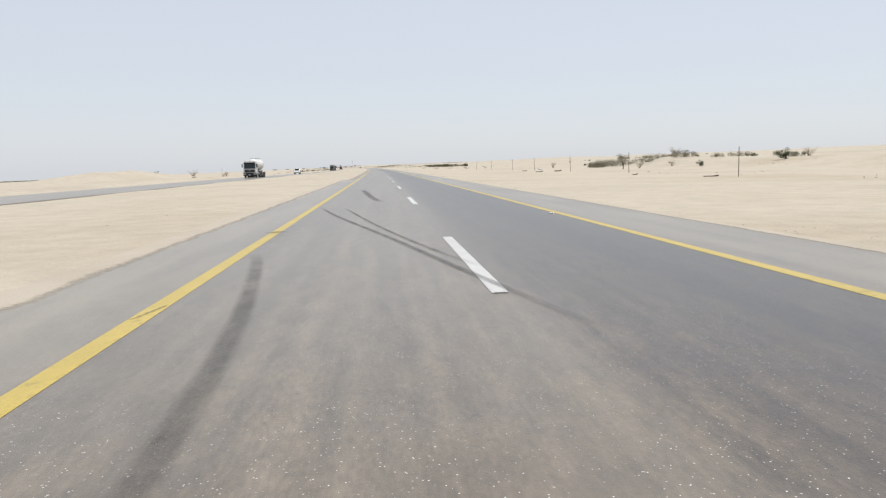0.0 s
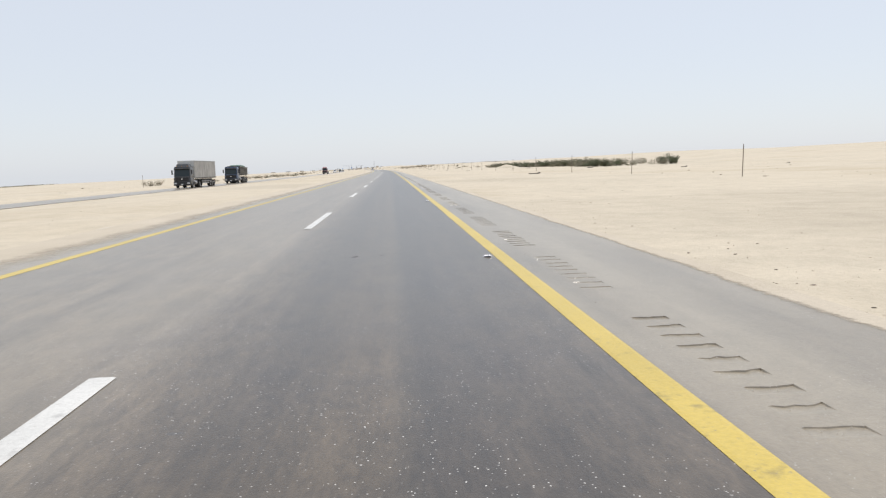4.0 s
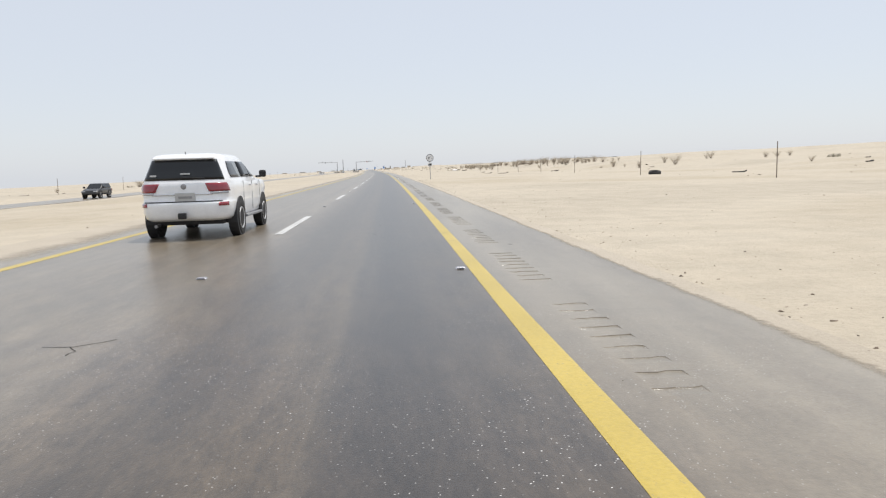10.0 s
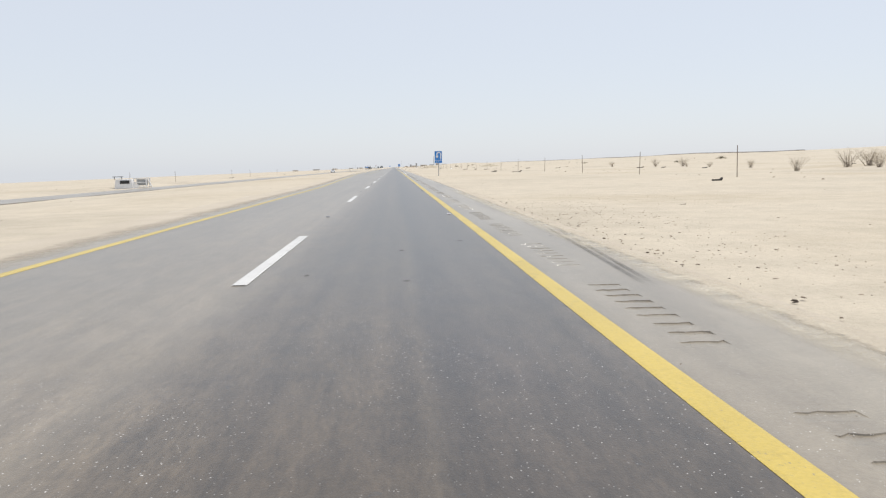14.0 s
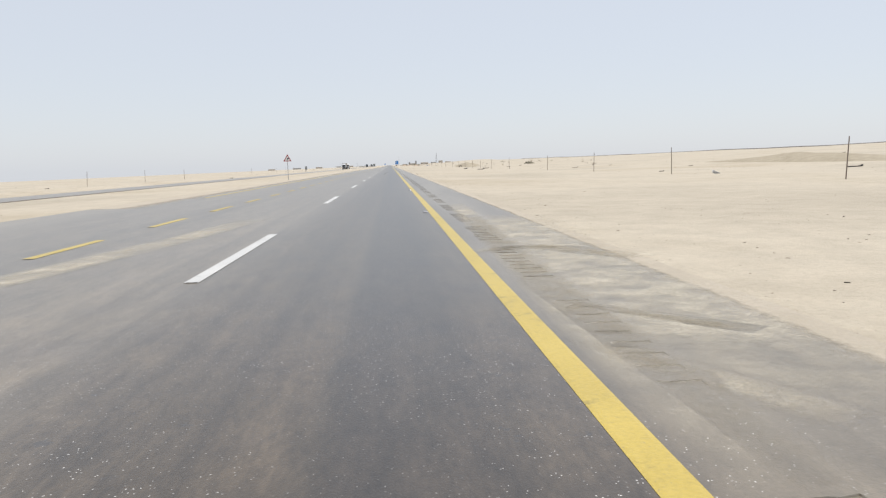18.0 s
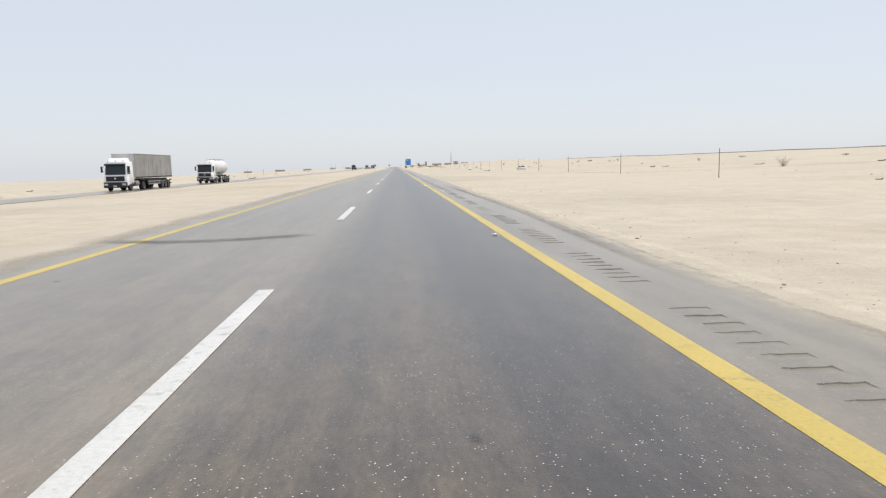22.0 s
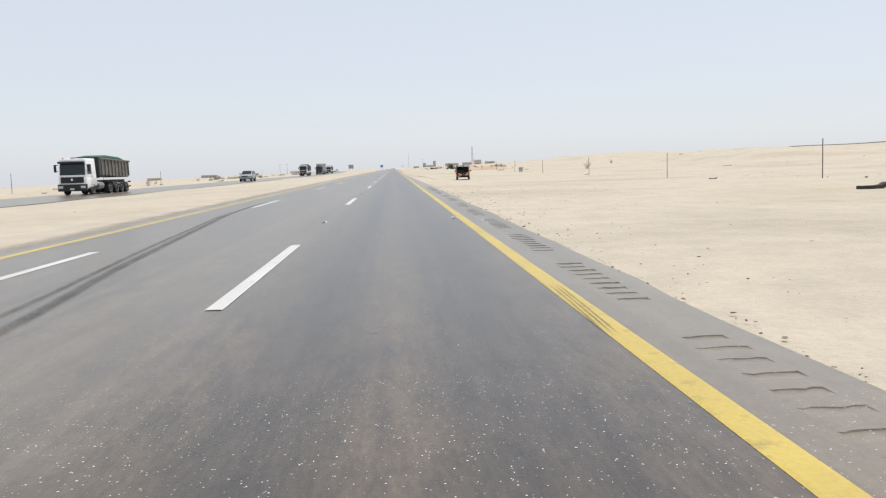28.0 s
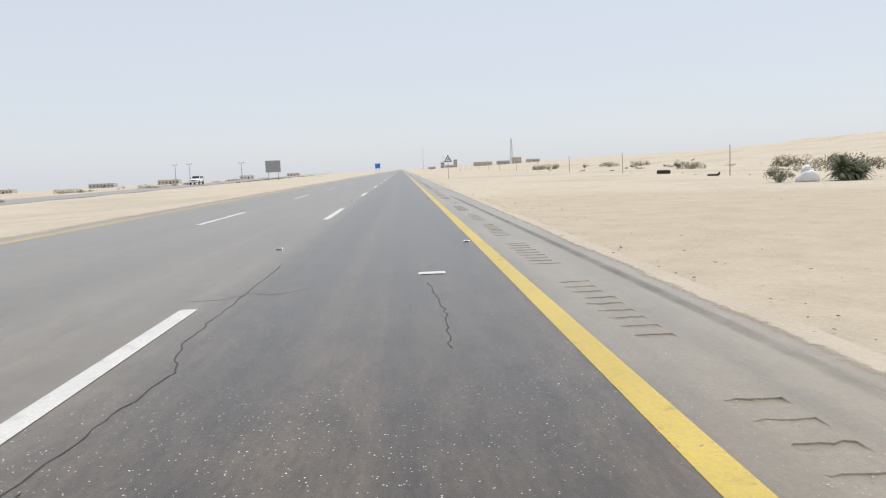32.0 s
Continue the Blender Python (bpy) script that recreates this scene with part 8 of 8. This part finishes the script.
rng = random.Random(31)
grow("palm", 34.5, 3153, 1.15)
grow("palm", 25.0, 3148.6 + 35.5, .42)
grow("palm", 26.0, 3148.6 + 36, .34)
grow("bush", 21.9, 3148.6 + 36, .34)
grow("tree", 46.6, 128, .68)
grow("scrub", 66, 143, 1.7)
for lat, s, k in ((83, 148, 1.25), (86, 150, 1.3), (92, 147, 1.4), (95, 149, 1.45), (98, 150, 1.3)):
    grow("bush", lat, s, k * .8)
for lat, s, k in ((50, 158, .9), (54, 162, 1.1), (56, 155, 1.0), (58, 168, .9), (60, 150, .9)):
    grow("scrub", lat, s, k)
grow("tree", 55, 868, .75)
for i in range(26):
    grow(rng.choice(("scrub", "dry", "scrub", "bush")), rng.uniform(48, 85), rng.uniform(95, 200), rng.uniform(.5, .85))
for i in range(150):
    grow("bush" if i % 3 else "scrub", rng.uniform(57, 63), 556 + 1.3 * i + rng.uniform(-1.5, 1.5), rng.uniform(1.0, 1.4))
for i in range(40):
    grow("bush" if i % 2 else "scrub", rng.uniform(63, 76), rng.uniform(556, 745), rng.uniform(1.1, 1.6))
for i in range(5):
    grow("dry", rng.uniform(54, 64), rng.uniform(735, 775), rng.uniform(.45, .7))
for i in range(70):
    grow("dry" if i % 6 else "scrub", rng.uniform(48, 90), rng.uniform(1075, 1425), rng.uniform(.55, .9))
for i in range(105):
    grow("dry", rng.uniform(60, 72), 1165 + 2.55 * i + rng.uniform(-3.5, 3.5), rng.uniform(.75, 1.2))
for lat, s, k in ((42, 1218, 1.1), (42, 1206.5, .9), (40, 1221, .7), (41, 1251, .75), (44, 1243, .6), (52, 1262, .9), (50, 1318, 1.15), (53, 1328, 1.25), (55, 1337, 1.2), (54, 1356, 1.0), (56, 1372, 1.1), (52, 1391, .9)):
    grow("dry", lat, s, k)
for i in range(56):
    grow("dry" if i % 3 else "scrub", -rng.uniform(34.5, 40), rng.uniform(590, 720), rng.uniform(.30, .5))
for i in range(34):
    grow("dry" if i % 2 else "scrub", rng.uniform(44, 80), rng.uniform(760, 1075), rng.uniform(.3, .55))
for i in range(46):
    grow("scrub" if i % 4 else "bush", rng.uniform(36, 58), rng.uniform(3050, 3330), rng.uniform(.6, 1.1))
for i in range(64):
    grow("dry" if i % 2 else "scrub", -rng.uniform(37, 60), rng.uniform(560, 830), rng.uniform(.35, .7))
for i in range(36):
    grow("dry" if i % 3 else "scrub", -rng.uniform(38, 90), rng.uniform(40, 1350), rng.uniform(.5, .9))
for i in range(30):
    grow("scrub", -rng.uniform(34, 60), rng.uniform(2900, 3450), rng.uniform(.5, 1.0))
for i in range(50):
    grow(rng.choice(("dry", "scrub")), rng.uniform(40, 160), rng.uniform(1450, 3000), rng.uniform(.4, .9))
for i in range(9):
    grow("bush", rng.uniform(110, 260), rng.uniform(250, 560), rng.uniform(.7, 1.1))

for lat, s, k in ((60, 1528, .7), (61, 1499, .8), (60, 1481, .95), (59, 1477, .6), (58, 1450, .95), (60, 1429, 1.1)):
    grow("dry", lat, s, k)
for i in range(70):
    s = rng.uniform(2740, 3450)
    grow("scrub" if i % 4 else "dry", -rng.uniform(32, 44) + part_ways(s), s, rng.uniform(.25, .55))

for i in range(16):
    grow("scrub" if i % 3 else "dry", rng.uniform(40, 46), rng.uniform(3104, 3138), rng.uniform(.45, .75))

# belt of far scrub on the low side, one joined crop of small clumps
r_ = random.Random(91)
vs, fs = [], []
for i in range(520):
    s, lat = r_.uniform(2000, 2750), -r_.uniform(900, 1000)
    c = at(lat, s, land(lat, s) + r_.uniform(.2, 1.6))
    for _ in range(5):
        p = c + Vector((r_.gauss(0, 1.6), r_.gauss(0, 1.6), r_.gauss(0, .7)))
        u = Vector((r_.uniform(-1, 1), r_.uniform(-1, 1), r_.uniform(-1, 1))).normalized()
        v = u.orthogonal().normalized()
        k0 = len(vs)
        vs += [p - u * 1.1, p + v * .7, p + u * 1.1, p - v * .7]
        fs.append((k0, k0 + 1, k0 + 2, k0 + 3))
tagged(part("far_scrub", mesh_of("far_scrub", vs, fs, LEAF_OLIVE), None), "dark belt of far scrub beyond the low sand", "scrub", kind="stuff")

# long dark embankment on the skyline
BALLAST = worn("dark_ballast", (0.10, 0.09, 0.085), (0.16, 0.145, 0.13), 0.3, 0.95)
vs, fs = [], []
ss = steps((1900, 3500, 20))
for s in ss:
    zb = land(330, s)
    for lat, z in ((324, zb - 1.0), (329, zb + .7), (335, zb + .7), (340, zb - .5)):
        vs.append(at(lat, s, z + .25 * noise.noise((s * .05, lat, 0))))
for i in range(len(ss) - 1):
    for j in range(3):
        k = i * 4 + j
        fs.append((k, k + 1, k + 5, k + 4))
emb = part("embankment", mesh_of("embankment", vs, fs, BALLAST), None)
tagged(emb, "long low dark embankment on the skyline", "embankment", kind="structure")


# ragged tongues of sand over the edges of the asphalt
def edge_sand_material(lo, hi):
    k = Mat("edge_sand", 0.95)
    c = k.ramp(k.noise(0.5, 5), (0.3, (0.425, 0.372, 0.296)), (0.7, (0.492, 0.436, 0.358)))
    k.colour(k.mix(c, k.ramp(k.noise(22, 4, 0.7), (0.3, 0.75), (0.65, 1.0)), 0.6, "MULTIPLY"))
    uv = k.t.nodes.new("ShaderNodeUVMap")
    uv.uv_map = "film"
    sp = k.t.nodes.new("ShaderNodeSeparateXYZ")
    k.link(uv.outputs[0], sp.inputs[0])
    mx = k.n("ShaderNodeMath")
    mx.operation = "ADD"
    k.link(sp.outputs[0], mx.inputs[0])
    k.link(k.mix(k.noise(0.55, 5, 0.7), k.noise(7, 5, 0.75), 0.45), mx.inputs[1])
    k.link(k.ramp(mx.outputs[0], (lo, 0.0), (hi, 1.0)), k.b.inputs["Alpha"])
    k.bump(k.noise(16, 5, 0.7), 0.5, 0.02)
    return k.m


EDGE_SAND = edge_sand_material(0.78, 1.16)
MEDIAN_SAND = edge_sand_material(0.50, 1.02)


def edge_sand(name, inner, outer, ss, mat, z=.0035):
    vs, fs, uv = [], [], []
    for s in ss:
        a, b = inner(s), outer(s)
        for u, q in ((0.0, 0.0), (.5, .5), (1.0, 1.0)):
            vs.append(at(a + (b - a) * q, s, z))
            uv.append((u, s))
    for i in range(len(ss) - 1):
        for j in range(2):
            k = i * 3 + j
            fs.append((k, k + 1, k + 4, k + 3) if b > a else (k + 1, k, k + 3, k + 4))
    me = mesh_of(name, vs, fs, mat)
    film(me, uv)
    return part(name, me, None, road, "thin ragged sand")


edge_sand("sand_fringe", lambda s: along_table(SHOULDER, s) - .42, lambda s: along_table(SHOULDER, s) + .08, steps((-30, 2690, 4)), EDGE_SAND)
edge_sand("sand_fringe", lambda s: along_table(SHOULDER, s) - .42, lambda s: along_table(SHOULDER, s) + .08, steps((2846, 3300, 4)), EDGE_SAND)
edge_sand("sand_fringe", lambda s: along_table(LEFT_LINE, s) - .30, lambda s: along_table(LEFT_LINE, s) - LEFT_EDGE, steps((70, 1730, 4)), MEDIAN_SAND)
edge_sand("sand_fringe", lambda s: along_table(LEFT_LINE, s) - 1.25, lambda s: along_table(LEFT_LINE, s) - LEFT_EDGE, steps((-30, 70, 4)), EDGE_SAND)
edge_sand("sand_fringe", lambda s: along_table(LEFT_LINE, s) - .30, lambda s: along_table(LEFT_LINE, s) - LEFT_EDGE, steps((1764, 3300, 4)), MEDIAN_SAND)

# ---- the whole place at its size ----
for _ob in list(scene.objects):
    if _ob.parent is None and _ob.type not in {"CAMERA", "LIGHT"}:
        _ob.matrix_basis = Matrix.Diagonal((SIZE, SIZE, SIZE, 1)) @ _ob.matrix_basis
